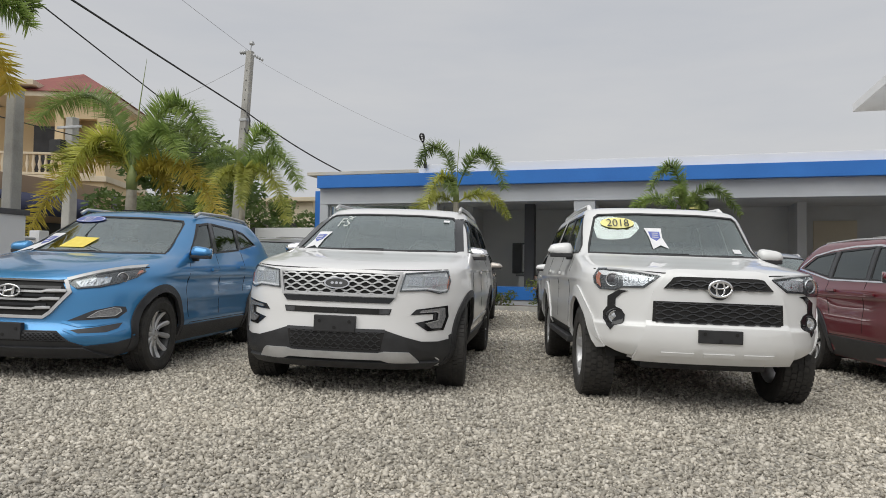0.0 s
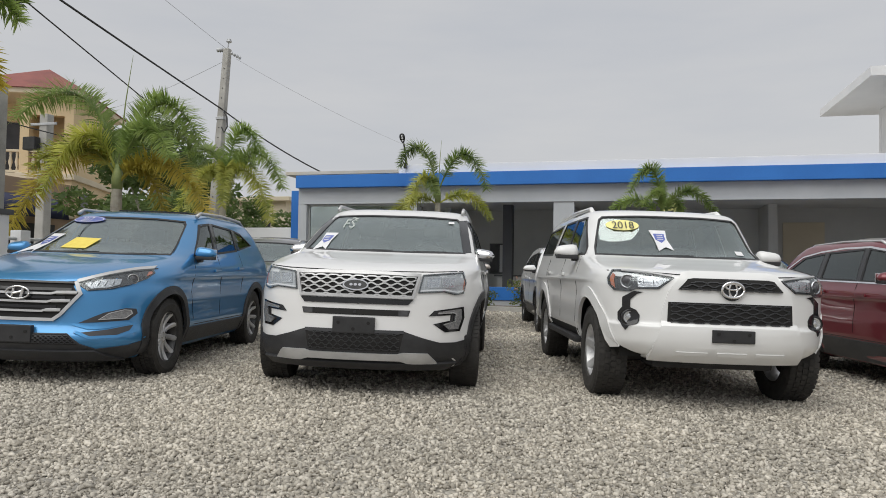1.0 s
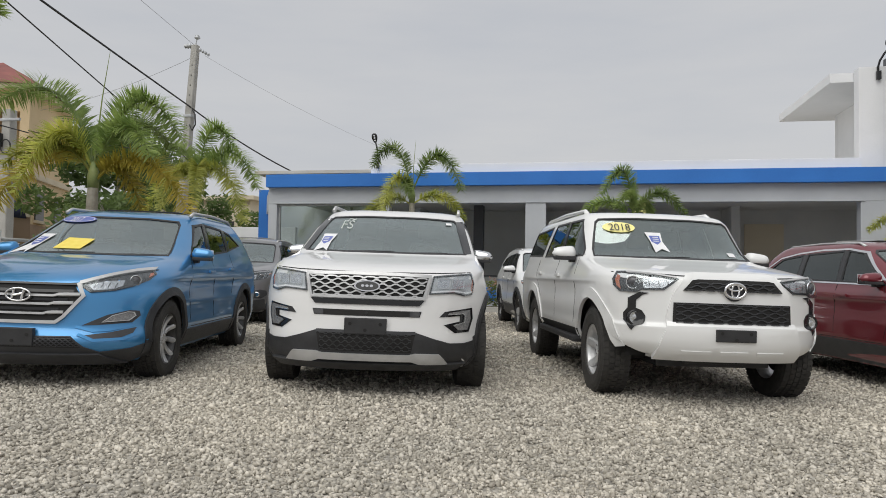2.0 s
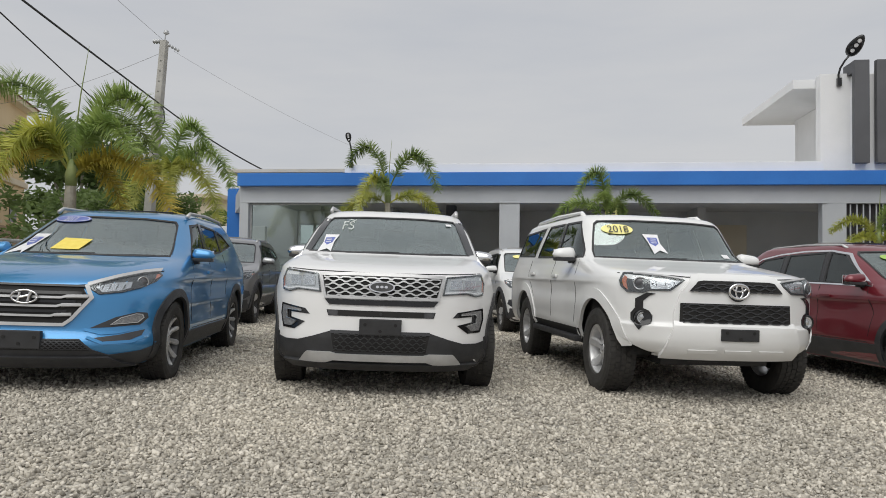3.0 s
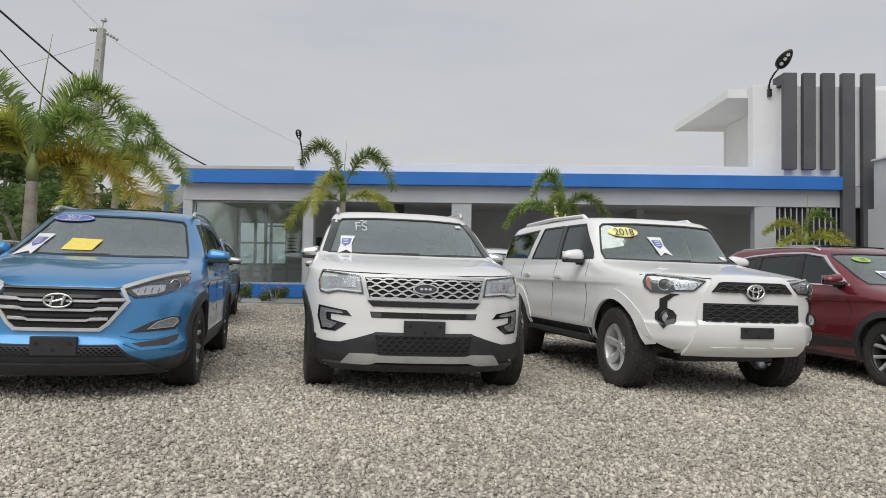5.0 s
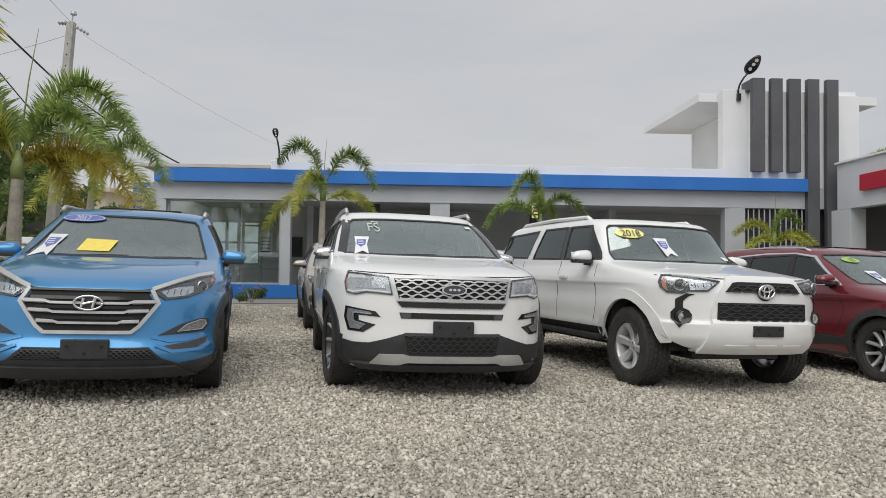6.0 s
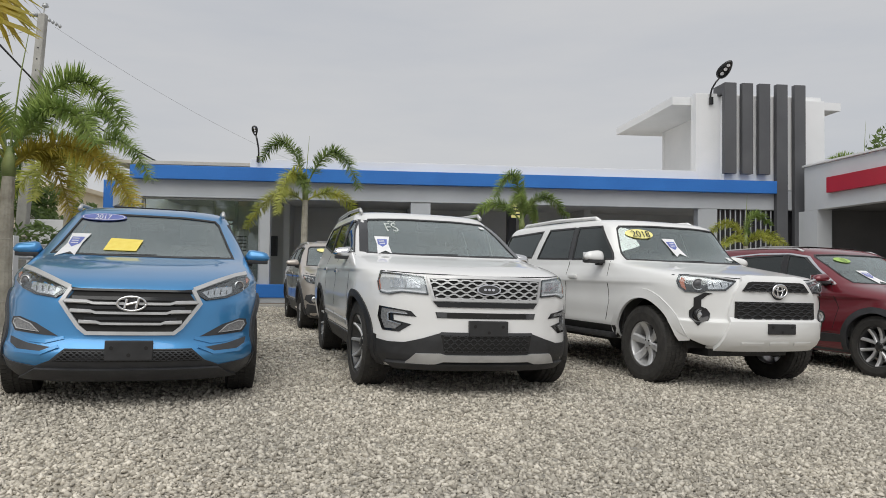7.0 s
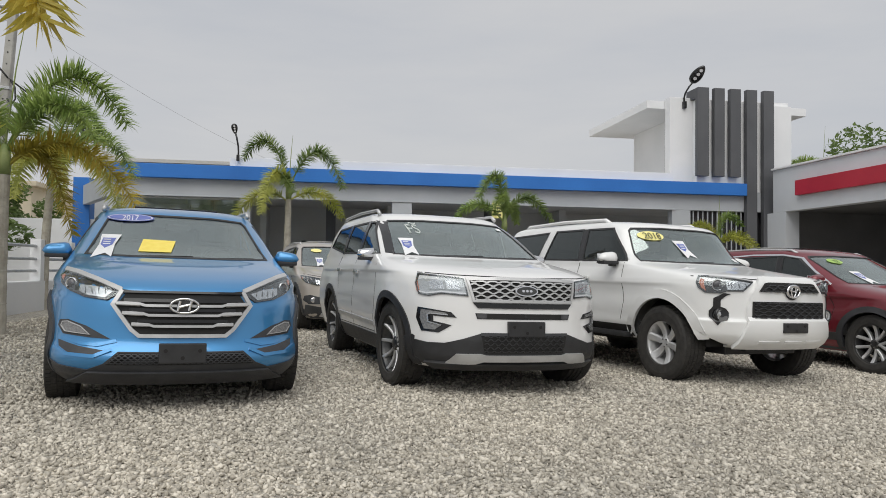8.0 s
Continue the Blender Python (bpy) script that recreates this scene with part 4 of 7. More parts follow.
    part("headliner", box(-top[3] + 0.12, top[3] - 0.12, spec["roof0"] + 0.10, spec["roof1"], spec["head"] - 0.02, spec["head"] + 0.01), "cabin_light", car)
    rv = box(-0.11, 0.11, spec["roof0"] - 0.10, spec["roof0"] - 0.07, spec["head"] - 0.14, spec["head"] - 0.07, 0.02)
    part("rear_view_mirror", rv, "black_plastic", car)
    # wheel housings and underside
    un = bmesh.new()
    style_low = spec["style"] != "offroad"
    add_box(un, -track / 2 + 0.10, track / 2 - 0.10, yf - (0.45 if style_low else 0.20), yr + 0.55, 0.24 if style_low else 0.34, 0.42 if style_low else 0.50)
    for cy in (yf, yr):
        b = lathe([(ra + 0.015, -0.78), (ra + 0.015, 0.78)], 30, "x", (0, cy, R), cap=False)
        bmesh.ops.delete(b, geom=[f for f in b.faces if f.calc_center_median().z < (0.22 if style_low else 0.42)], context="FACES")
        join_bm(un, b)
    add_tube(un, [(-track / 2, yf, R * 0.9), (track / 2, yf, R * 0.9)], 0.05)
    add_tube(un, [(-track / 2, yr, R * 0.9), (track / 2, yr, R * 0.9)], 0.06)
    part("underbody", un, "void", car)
    for cy in (yf, yr):
        for s in (1, -1):
            put_wheel(car, spec["style"], R, spec["tw"], spec["rim"], s * track / 2, cy, spec.get("steer", 0) if cy == yf else 0)
    # seams of the doors
    for ln in spec.get("seams", []):
        for s in (1, -1):
            part("door_seam", ribbon(sh, ln, 0.007, 0.0015, 0.004, "side", s), "void", car)
    for hy, hz in spec.get("handles", []):
        for s in (1, -1):
            p = sh.side(hy, hz)
            x = p.x + 0.022
            b = box(x - 0.014, x + 0.010, hy - 0.095, hy + 0.095, hz - 0.017, hz + 0.017, 0.009)
            if s < 0:
                for v in b.verts:
                    v.co.x = -v.co.x
            part("door_handle", b, spec.get("handle_mat", mat), car, smooth=False)
    # arch trim
    if spec.get("arch_trim"):
        tw = spec["arch_width"]
        for cy in (yf, yr):
            for s in (1, -1):
                a0 = [(cy + (ra - 0.012) * math.cos(radians(a)), R + (ra - 0.012) * math.sin(radians(a))) for a in range(-32, 213, 7)]
                a1 = [(cy + (ra + tw) * math.cos(radians(a)), R + (ra + tw) * math.sin(radians(a))) for a in range(-32, 213, 7)]
                pl = [p for p in a0 if p[1] > spec["sill"]] + [p for p in reversed(a1) if p[1] > spec["sill"]]
                part("arch_trim", skin_patch(sh, pl, "side", spec.get("arch_off", 0.014), 0.03, 0.15, s), spec["arch_trim"], car, smooth=True)
    # sill cladding
    if spec.get("sill_trim"):
        pl = [(yf + ra * 0.9, spec["sill"]), (yr - ra * 0.9, spec["sill"]), (yr - ra * 1.0, spec["sill_top"]), (yf + ra * 1.0, spec["sill_top"])]
        for s in (1, -1):
            part("sill_trim", skin_patch(sh, pl, "side", 0.012, 0.03, 0.2, s), spec["sill_trim"], car, smooth=True)
    # wipers
    z0 = min(p[1] for p in spec["screen"])
    for xa, xb in ((-0.42, 0.10), (0.22, 0.62)):
        a, b = sh.front(xa, z0 + 0.004), sh.front(xb, z0 + 0.016)
        part("wiper", tube([a + Vector((0, -0.012, -0.004)), (a + b) / 2 + Vector((0, -0.012, 0.0)), b + Vector((0, -0.010, 0.0))], [0.007, 0.006, 0.004], 6), "black_plastic", car)
    return car, sh


def rails(car, sh, x, y0, y1, z, mat, r=0.018, lift=0.05):
    for s in (1, -1):
        pts = [(s * x, y0, z), (s * x, y0 + 0.10, z + lift), (s * x, (y0 + y1) / 2, z + lift + 0.02), (s * x, y1 - 0.12, z + lift), (s * x, y1, z - 0.01)]
        part("roof_rail", tube(pts, [r * 1.3, r, r, r, r * 1.3], 10), mat, car, smooth=True)


def plate_blank(car, sh, z0, z1, half, proud):
    y = sh.front(0, (z0 + z1) / 2).y
    p = part("number_plate_holder", box(-half, half, y - proud, y - proud + 0.05, z0, z1, 0.008), "black_plastic", car, "black empty number plate holder")
    for x in (-half * 0.72, half * 0.72, 0):
        part("bolt", lathe([(0.014, -0.004), (0.014, 0.012)], 10, "y", (x, y - proud, (z0 + z1) / 2 + (0.02 if x else -0.03))), "void", p)
    return p


def shrink(poly, k):
    c0, c1 = sum(p[0] for p in poly) / len(poly), sum(p[1] for p in poly) / len(poly)
    return [((p[0] - c0) * k + c0, (p[1] - c1) * k + c1) for p in poly]


def headlamp(car, sh, poly, s, projector, base="lamp_dark", amber=None, bowl=None, ribs=0):
    """A dark housing with a projector, a silver bowl beside it and a clear lens over all."""
    pl = poly if s > 0 else mirrored(poly)
    hl = part("headlamp", skin_patch(sh, pl, "front", 0.003, 0.015, 0.05), base, car, "clear headlamp with silver reflectors", smooth=True)
    if bowl:
        bw = bowl if s > 0 else mirrored(bowl)
        part("reflector", skin_patch(sh, bw, "front", 0.007, 0.006, 0.05), "lamp_silver", hl, smooth=True)
        lo, hi = min(abs(p[0]) for p in bw), max(abs(p[0]) for p in bw)
        zb, zt = min(p[1] for p in bw), max(p[1] for p in bw)
        for j in range(ribs):
            xr = s * (lo + (hi - lo) * (0.2 + 0.6 * j / max(ribs - 1, 1)))
            part("reflector_rib", ribbon(sh, [(xr, zb + 0.3 * (zt - zb)), (xr + s * 0.006, zb + 0.72 * (zt - zb))], 0.005, 0.010, 0.004), "lamp_dark", hl)
    rim = shrink(pl, 0.96)
    part("bezel", ribbon(sh, rim + [rim[0]], 0.008, 0.012, 0.012), "lamp_dark", hl)
    for px, pz, pr in projector:
        q = sh.front(s * px, pz)
        tip = sh.front(s * px + 0.01, pz) - sh.front(s * px - 0.01, pz)
        turn = pose(q.x, q.y, q.z, 0, 0, math.degrees(math.atan2(tip.y, tip.x)) * 0.7)
        for nm, prof, mt in (("projector_ring", [(pr * 1.22, 0.02), (pr * 1.22, -0.012), (pr * 1.06, -0.014), (pr * 1.02, 0.0)], "lamp_silver"),
                             ("projector", [(pr * 1.02, 0.02), (pr * 1.02, -0.004), (pr * 0.8, -0.013), (pr * 0.45, -0.020), (0.003, -0.022)], "lamp_bulb")):
            bm = lathe(prof, 24, "y")
            bmesh.ops.transform(bm, matrix=turn, verts=bm.verts)
            part(nm, bm, mt, hl, smooth=True)
    if amber:
        part("side_reflector", skin_patch(sh, amber if s > 0 else mirrored(amber), "front", 0.009, 0.004, 0.05), "amber", hl, smooth=True)
    part("lens", skin_patch(sh, pl, "front", 0.018, 0.003, 0.05), "lens", hl, smooth=True).visible_shadow = False


def ribbon_tag(car, sh, x, z, s=1.0, lean=0.0):
    """White paper rosette tag with a blue shield, stuck inside the screen."""
    pts = [(-0.07, 0.10), (0.07, 0.10), (0.055, 0.0), (0.075, -0.12), (0.02, -0.085), (-0.055, -0.13), (-0.05, 0.0)]
    t = sticker("price_tag", sh, [(x + s * (px + lean * pz), z + s * pz * 0.8) for px, pz in pts], "paper_white", car, 0.006, "white paper ribbon tag with a blue shield")
    sticker("shield", sh, [(x + s * (px + lean * pz), z + s * pz * 0.8) for px, pz in ((-0.045, 0.06), (0.045, 0.06), (0.04, -0.005), (0.0, -0.04), (-0.04, -0.005))], "decal_blue", t, 0.009)
    for k in range(3):
        zz = z + s * (0.038 - 0.022 * k) * 0.8
        sticker("print_bar", sh, [(x - 0.025 * s, zz), (x + 0.025 * s, zz), (x + 0.025 * s, zz + 0.006), (x - 0.025 * s, zz + 0.006)], "paper_white", t, 0.012)
    return t


def arc(cx, cz, r, a0, a1, n=8):
    return [(cx + r * math.cos(radians(a0 + (a1 - a0) * i / n)), cz + r * math.sin(radians(a0 + (a1 - a0) * i / n))) for i in range(n + 1)]


def explorer():
    rows = [(.24, .12, 4.90, .85, .60, 2.5, .4), (.34, .04, 4.98, .92, .70, 2.5, .4), (.46, .03, 5.02, .955, .85, 2.6, .4), (.60, .045, 5.03, .975, .95, 2.65, .35),
            (.80, .065, 5.02, .99, 1.02, 2.7, .35), (.93, .085, 4.98, .99, 1.06, 2.7, .35), (1.0, .11, 4.95, .98, 1.08, 2.75, .35), (1.05, .20, 4.93, .968, 1.05, 2.9, .35),
            (1.105, .50, 4.92, .955, .92, 3.2, .3), (1.155, .90, 4.9, .94, .72, 3.3, .3), (1.20, 1.22, 4.88, .925, .56, 3.0, .3), (1.29, 1.43, 4.84, .90, .46, 2.6, .3),
            (1.50, 1.86, 4.76, .84, .40, 2.5, .3), (1.63, 2.17, 4.66, .785, .42, 2.6, .35), (1.69, 2.31, 4.60, .75, .45, 2.7, .4), (1.73, 2.55, 4.4, .68, .5, 2.7, .5), (1.75, 2.9, 4.2, .48, .5, 2.4, .5), (1.755, 3.2, 4.0, .2, .5, 2.2, .5)]
    spec = dict(R=.385, axle_f=.93, axle_r=3.79, track=1.70, arch=.435, tw=.255, rim=.262, style="split", belt=1.2, dash=1.52, head=1.645, roof0=2.36, waist=1.06, roof1=4.4, sill=.27, sill_top=.42,
                screen=[(-.80, 1.225), (-.4, 1.215), (.4, 1.215), (.80, 1.225), (.70, 1.58), (.665, 1.615), (.3, 1.628), (-.3, 1.628), (-.665, 1.615), (-.70, 1.58)],
                side_windows=[[(1.64, 1.23), (2.48, 1.243), (2.48, 1.60), (2.33, 1.60)], [(2.59, 1.245), (3.40, 1.26), (3.40, 1.605), (2.59, 1.605)], [(3.53, 1.27), (4.42, 1.36), (4.25, 1.59), (3.53, 1.605)]],
                pillars=[[(2.49, 1.23), (2.58, 1.23), (2.58, 1.615), (2.49, 1.615)], [(3.41, 1.24), (3.52, 1.255), (3.52, 1.615), (3.41, 1.615)]],
                rear_window=[(-.6, 1.25), (.6, 1.25), (.55, 1.6), (-.55, 1.6)], arch_trim="black_plastic", arch_width=.05, sill_trim="black_plastic",
                seams=[[(1.55, .42), (1.45, .8), (1.55, 1.2)], [(2.53, .42), (2.53, 1.22)], [(3.30, .75), (3.46, 1.1), (3.46, 1.22)], [(1.55, .44), (3.35, .44)]],
                handles=[(2.36, 1.03), (3.28, 1.05)], handle_mat="chrome", steer=4)
    car, sh = base_car("white_suv", "pearl white family SUV with a silver mesh grille, parked on gravel", "pearl_paint", pose(-1.632, 5.395, ground_z(-1.7), 0, 1.26, 9.8), rows, spec, "front row of cars")
    # bonnet edge and seams
    part("bonnet_seam", ribbon(sh, [(-.84, 1.045), (-.6, 1.030), (0, 1.018), (.6, 1.030), (.84, 1.045)], .007, .002, .01), "void", car)
    # grille
    gp = [(-.50, .992), (-.455, .815), (.455, .815), (.50, .992), (.25, .998), (-.25, .998)]
    g = part("grille", skin_patch(sh, gp, "front", .006, .02), "void", car, "silver mesh grille of flattened hexagons")
    inside = lambda x, z: abs(x) < .495 - (.992 - z) * .24
    part("grille_mesh", hex_mesh(sh, -.48, .48, .828, .985, .105, .0315, .0115, .022, .02, inside), "satin", g)
    part("grille_frame", ribbon(sh, gp + [gp[0]], .020, .024, .03), "satin", g)
    b = part("badge", badge_oval(sh, 0, .903, .105, .043, .040), "chrome", g, "oval badge without lettering")
    part("badge_field", badge_oval(sh, 0, .903, .092, .034, .045), "alloy_dark", b)
    for x in (-.035, 0.0, .035):
        part("print_bar", skin_patch(sh, ngon(x, .903, .014, .010, 12), "front", .048, .004, .2), "chrome", b)
    part("lower_trim", skin_patch(sh, [(-.463, .800), (-.425, .757), (.425, .757), (.463, .800)], "front", .010, .02), "gloss_black", car)
    sl = part("intake_slot", skin_patch(sh, [(-.445, .714), (-.43, .666), (.43, .666), (.445, .714)], "front", .004, .02), "void", car)
    for s in (-1, 1):
        part("slot_end", skin_patch(sh, [(x * s, z) for x, z in ((.35, .710), (.437, .710), (.425, .670), (.35, .670))], "front", .008, .01), "lamp_dark", sl)
    part("sensor", lathe([(.012, -.012), (.012, .01)], 12, "y", sh.front(0, .690)), "black_plastic", car)
    for s in (-1, 1):
        lamp = [(.525, 1.0), (.495, .855), (.70, .868), (.79, .845), (.85, .857), (.866, .95), (.842, 1.032)]
        headlamp(car, sh, lamp, s, [], "lamp_pale", amber=[(.842, .87), (.858, .875), (.867, .95), (.852, .99)])
        # two square lamp cells with a light bar along the foot
        for x0, x1 in ((.555, .66), (.675, .775)):
            cell = [(x0, .905), (x1, .905), (x1 + .01, .985), (x0 + .008, .98)]
            cell = [(x * s, z) for x, z in (cell if s > 0 else cell[::-1])]
            c = part("lamp_cell", skin_patch(sh, cell, "front", .008, .006, .05), "lamp_silver", car, smooth=True)
            part("cell_rim", ribbon(sh, cell + [cell[0]], .006, .011, .008), "lamp_pale", c)
        part("light_bar", ribbon(sh, [(.515 * s, .873), (.70 * s, .886), (.80 * s, .868), (.848 * s, .88)], .012, .011, .008), "paper_white", car)
        fp = [(.632, .715), (.59, .67), (.76, .680), (.757, .635), (.628, .607), (.72, .54), (.835, .546), (.866, .655), (.858, .748)]
        f = part("fog_lamp_surround", skin_patch(sh, [(x * s, z) for x, z in (fp if s > 0 else fp[::-1])], "front", .005, .02, .04), "gloss_black", car)
        hook = [(.672, .708), (.655, .692), (.775, .699), (.792, .688), (.788, .627), (.772, .615), (.70, .602), (.745, .562), (.815, .564), (.840, .655), (.834, .730)]
        part("fog_lamp", skin_patch(sh, [(x * s, z) for x, z in (hook if s > 0 else hook[::-1])], "front", .014, .012, .04), "fog_lens", f, "pale C-shaped lamp")
        part("lamp_edge", ribbon(sh, [(.655 * s, .692), (.775 * s, .699), (.792 * s, .688), (.788 * s, .627), (.70 * s, .602)], .008, .019, .008), "lamp_silver", f)
        ap = [(.79, 1.222), (.862, 1.235), (.765, 1.618), (.685, 1.60)]
        part("pillar_trim", skin_patch(sh, [(x * s, z) for x, z in (ap if s > 0 else ap[::-1])], "front", .004, .008, .06), "gloss_black", car)
    lb = [(-.945, .50), (-.90, .475), (-.80, .455), (-.68, .458), (-.55, .495), (-.40, .545), (.40, .545), (.55, .495), (.68, .458), (.80, .455), (.90, .475), (.945, .50), (.92, .38), (.83, .27), (-.83, .27), (-.92, .38)]
    lo = part("lower_bumper", skin_patch(sh, lb, "front", .008, .02, .06), "black_plastic", car, "matt black lower bumper")
    m = part("intake", skin_patch(sh, [(-.40, .53), (-.37, .385), (.37, .385), (.40, .53)], "front", .011, .02), "void", lo)
    part("intake_mesh", hex_mesh(sh, -.37, .37, .392, .522, .065, .030, .008, .020, .015), "black_plastic", m)
    part("intake_rim", ribbon(sh, [(-.40, .538), (.40, .538)], .025, .018, .02), "dark_plastic", m)
    part("skid_plate", skin_patch(sh, [(-.668, .290), (-.59, .372), (-.40, .377), (-.35, .365), (.35, .365), (.40, .377), (.59, .372), (.668, .290), (.43, .303), (.37, .320), (-.37, .320), (-.43, .303)], "front", .028, .03, .06), "satin", lo, "brushed silver skid plate")
    part("lower_lip", skin_patch(sh, [(-.80, .30), (-.72, .245), (.72, .245), (.80, .30)], "front", .03, .04, .06), "black_plastic", lo)
    plate_blank(car, sh, .520, .650, .17, .035)
    for s in (-1, 1):
        part("corner_cladding", skin_patch(sh, [(.42, .25), (.53, .25), (.515, .40), (.49, .49), (.45, .51), (.42, .50)], "side", .009, .02, .05, s), "black_plastic", car)
        mirror(car, s, (.865, 1.88, 1.215), "chrome", .88)
        part("side_moulding", skin_patch(sh, [(1.5, .50), (3.3, .52), (3.3, .565), (1.5, .545)], "side", .012, .02, .2, s), "satin", car)
    rails(car, sh, .715, 2.45, 4.40, 1.70, "satin")
    ribbon_tag(car, sh, -.63, 1.315, 1.05, .2)
    part("chalk_writing", join_bm(text_wind(sh, "FS", -.47, 1.515, .15), text_wind(sh, "~", -.44, 1.595, .15)), "chalk", car, "FS written in white marker")
    sticker("label", sh, [(.585, 1.55), (.645, 1.55), (.64, 1.575), (.58, 1.575)], "paper_white", car)
    part("camera_housing", box(-.09, .09, 2.2, 2.3, 1.53, 1.62, .02), "black_plastic", car)
    return car


def text_wind(sh, body, cx, cz, size):
    b = text_mesh(body, size, .0005)
    for v in b.verts:
        p = sh.front(cx + v.co.x, cz + v.co.z)
        v.co = p + Vector((0, -.012, 0))
    return b


def offroader():
    rows = [(.395, .24, 4.72, .85, .58, 2.5, .3), (.45, .14, 4.78, .90, .64, 2.5, .3), (.54, .09, 4.80, .935, .68, 2.6, .3), (.655, .085, 4.81, .95, .70, 2.65, .3), (.695, .125, 4.82, .953, .70, 2.7, .3), (.86, .135, 4.82, .96, .70, 2.75, .3),
            (.98, .145, 4.80, .96, .72, 2.9, .3), (1.05, .165, 4.79, .95, .74, 3.0, .3), (1.105, .26, 4.78, .938, .74, 3.2, .3), (1.155, .58, 4.77, .925, .70, 3.4, .3), (1.20, .92, 4.76, .91, .64, 3.3, .3),
            (1.245, 1.18, 4.75, .90, .60, 2.9, .3), (1.33, 1.36, 4.72, .88, .54, 2.6, .3), (1.52, 1.55, 4.66, .82, .42, 2.6, .3), (1.66, 1.68, 4.6, .77, .36, 2.7, .3), (1.72, 1.78, 4.55, .735, .4, 2.7, .35),
            (1.76, 2.05, 4.35, .66, .5, 2.6, .4), (1.78, 2.6, 4.2, .46, .5, 2.4, .4), (1.785, 3.1, 4.0, .2, .5, 2.2, .4)]
    spec = dict(R=.395, axle_f=.92, axle_r=3.71, track=1.62, arch=.475, tw=.27, rim=.225, style="offroad", belt=1.22, dash=1.44, head=1.69, roof0=1.85, waist=1.02, swell=.016, roof1=4.35, sill=.42, sill_top=.52, cuts=[[(.20, .36), (.62, .36), (.62, .78), (.47, .62), (.34, .47)]],
                screen=[(-.79, 1.262), (-.4, 1.255), (.4, 1.255), (.79, 1.262), (.695, 1.625), (.66, 1.655), (.3, 1.668), (-.3, 1.668), (-.66, 1.655), (-.695, 1.625)],
                side_windows=[[(1.58, 1.262), (2.42, 1.272), (2.48, 1.662), (1.97, 1.655)], [(2.52, 1.274), (3.34, 1.287), (3.22, 1.665), (2.58, 1.664)], [(3.52, 1.30), (4.44, 1.32), (4.40, 1.62), (3.40, 1.655)]],
                pillars=[[(2.43, 1.265), (2.51, 1.265), (2.57, 1.668), (2.49, 1.668)]], front_glass="dark_glass",
                rear_window=[(-.6, 1.28), (.6, 1.28), (.55, 1.62), (-.55, 1.62)], arch_trim="white_paint", arch_width=.085, arch_off=.012,
                seams=[[(1.60, .52), (1.52, .8), (1.60, 1.24)], [(2.47, .52), (2.47, 1.25)], [(3.26, .80), (3.58, 1.1), (3.60, 1.25)], [(1.60, .53), (3.26, .53)]], handles=[(2.28, 1.06), (3.30, 1.08)], steer=0)
    car, sh = base_car("white_off_road_suv", "white boxy off-road SUV with black mesh grilles and chunky tyres", "white_paint", pose(1.30, 5.93, ground_z(1.2), 0, 1.26, 14.3), rows, spec, "front row of cars")
    part("bonnet_seam", ribbon(sh, [(-.88, 1.10), (-.70, 1.095), (-.47, 1.085), (-.40, 1.08), (.40, 1.08), (.47, 1.085), (.70, 1.095), (.88, 1.10)], .008, .002, .01), "void", car)
    # proud middle section of the bumper
    pr = [(-.375, 1.068), (-.30, 1.078), (.30, 1.078), (.375, 1.068), (.47, .95), (.515, .80), (.53, .66), (.575, .53), (.60, .425), (-.60, .425), (-.575, .53), (-.53, .66), (-.515, .80), (-.47, .95)]
    mid = part("bumper_centre", skin_patch(sh, pr, "front", .045, .06, .05), "white_paint", car)
    mod = mid.modifiers.new("edge", "BEVEL")
    mod.width, mod.segments, mod.limit_method = .03, 3, "ANGLE"
    up = part("upper_grille", skin_patch(sh, [(-.405, .960), (.405, .960), (.335, 1.030), (.29, 1.036), (-.29, 1.036), (-.335, 1.030)], "front", .058, .02), "void", car, "black mesh upper grille")
    part("grille_mesh", hex_mesh(sh, -.39, .39, .966, 1.030, .11, .032, .008, .068, .02, lambda x, z: abs(x) < .405 - (z - .96) * 1.0), "dark_plastic", up)
    lw = part("lower_grille", skin_patch(sh, [(-.475, .862), (-.48, .697), (.48, .697), (.475, .862)], "front", .054, .02), "void", car, "black mesh lower grille")
    part("grille_mesh", hex_mesh(sh, -.465, .465, .706, .855, .12, .030, .008, .064, .022), "dark_plastic", lw)
    # badge: ring with two inner ovals
    bz, by = .972, sh.front(0, .972).y - .075
    bd = part("badge", ring_mesh(.085, .060, .012, (0, by, bz)), "chrome", car, "round chrome badge of three ovals", smooth=True)
    part("badge_ring", ring_mesh(.030, .055, .009, (0, by, bz)), "chrome", bd, smooth=True)
    part("badge_ring", ring_mesh(.058, .024, .009, (0, by, bz + .026)), "chrome", bd, smooth=True)
    part("badge_back", lathe([(.085, .0), (.085, .03)], 24, "y", (0, by + .012, bz)), "dark_plastic", bd)
    for s in (-1, 1):
        lamp = [(.42, 1.053), (.54, .960), (.70, .957), (.745, .934), (.85, .938), (.886, .985), (.888, 1.035), (.85, 1.098), (.80, 1.10)]
        headlamp(car, sh, lamp, s, [(.765, 1.015, .046)], bowl=[(.46, 1.04), (.55, .975), (.69, .970), (.695, 1.05), (.60, 1.058)], ribs=3, amber=[(.842, .955), (.868, .985), (.872, 1.035), (.85, 1.075), (.838, 1.06), (.85, 1.02)])
        part("lamp_brow", ribbon(sh, [(.44 * s, 1.056), (.60 * s, 1.075), (.79 * s, 1.092)], .010, .021, .010), "satin", car)
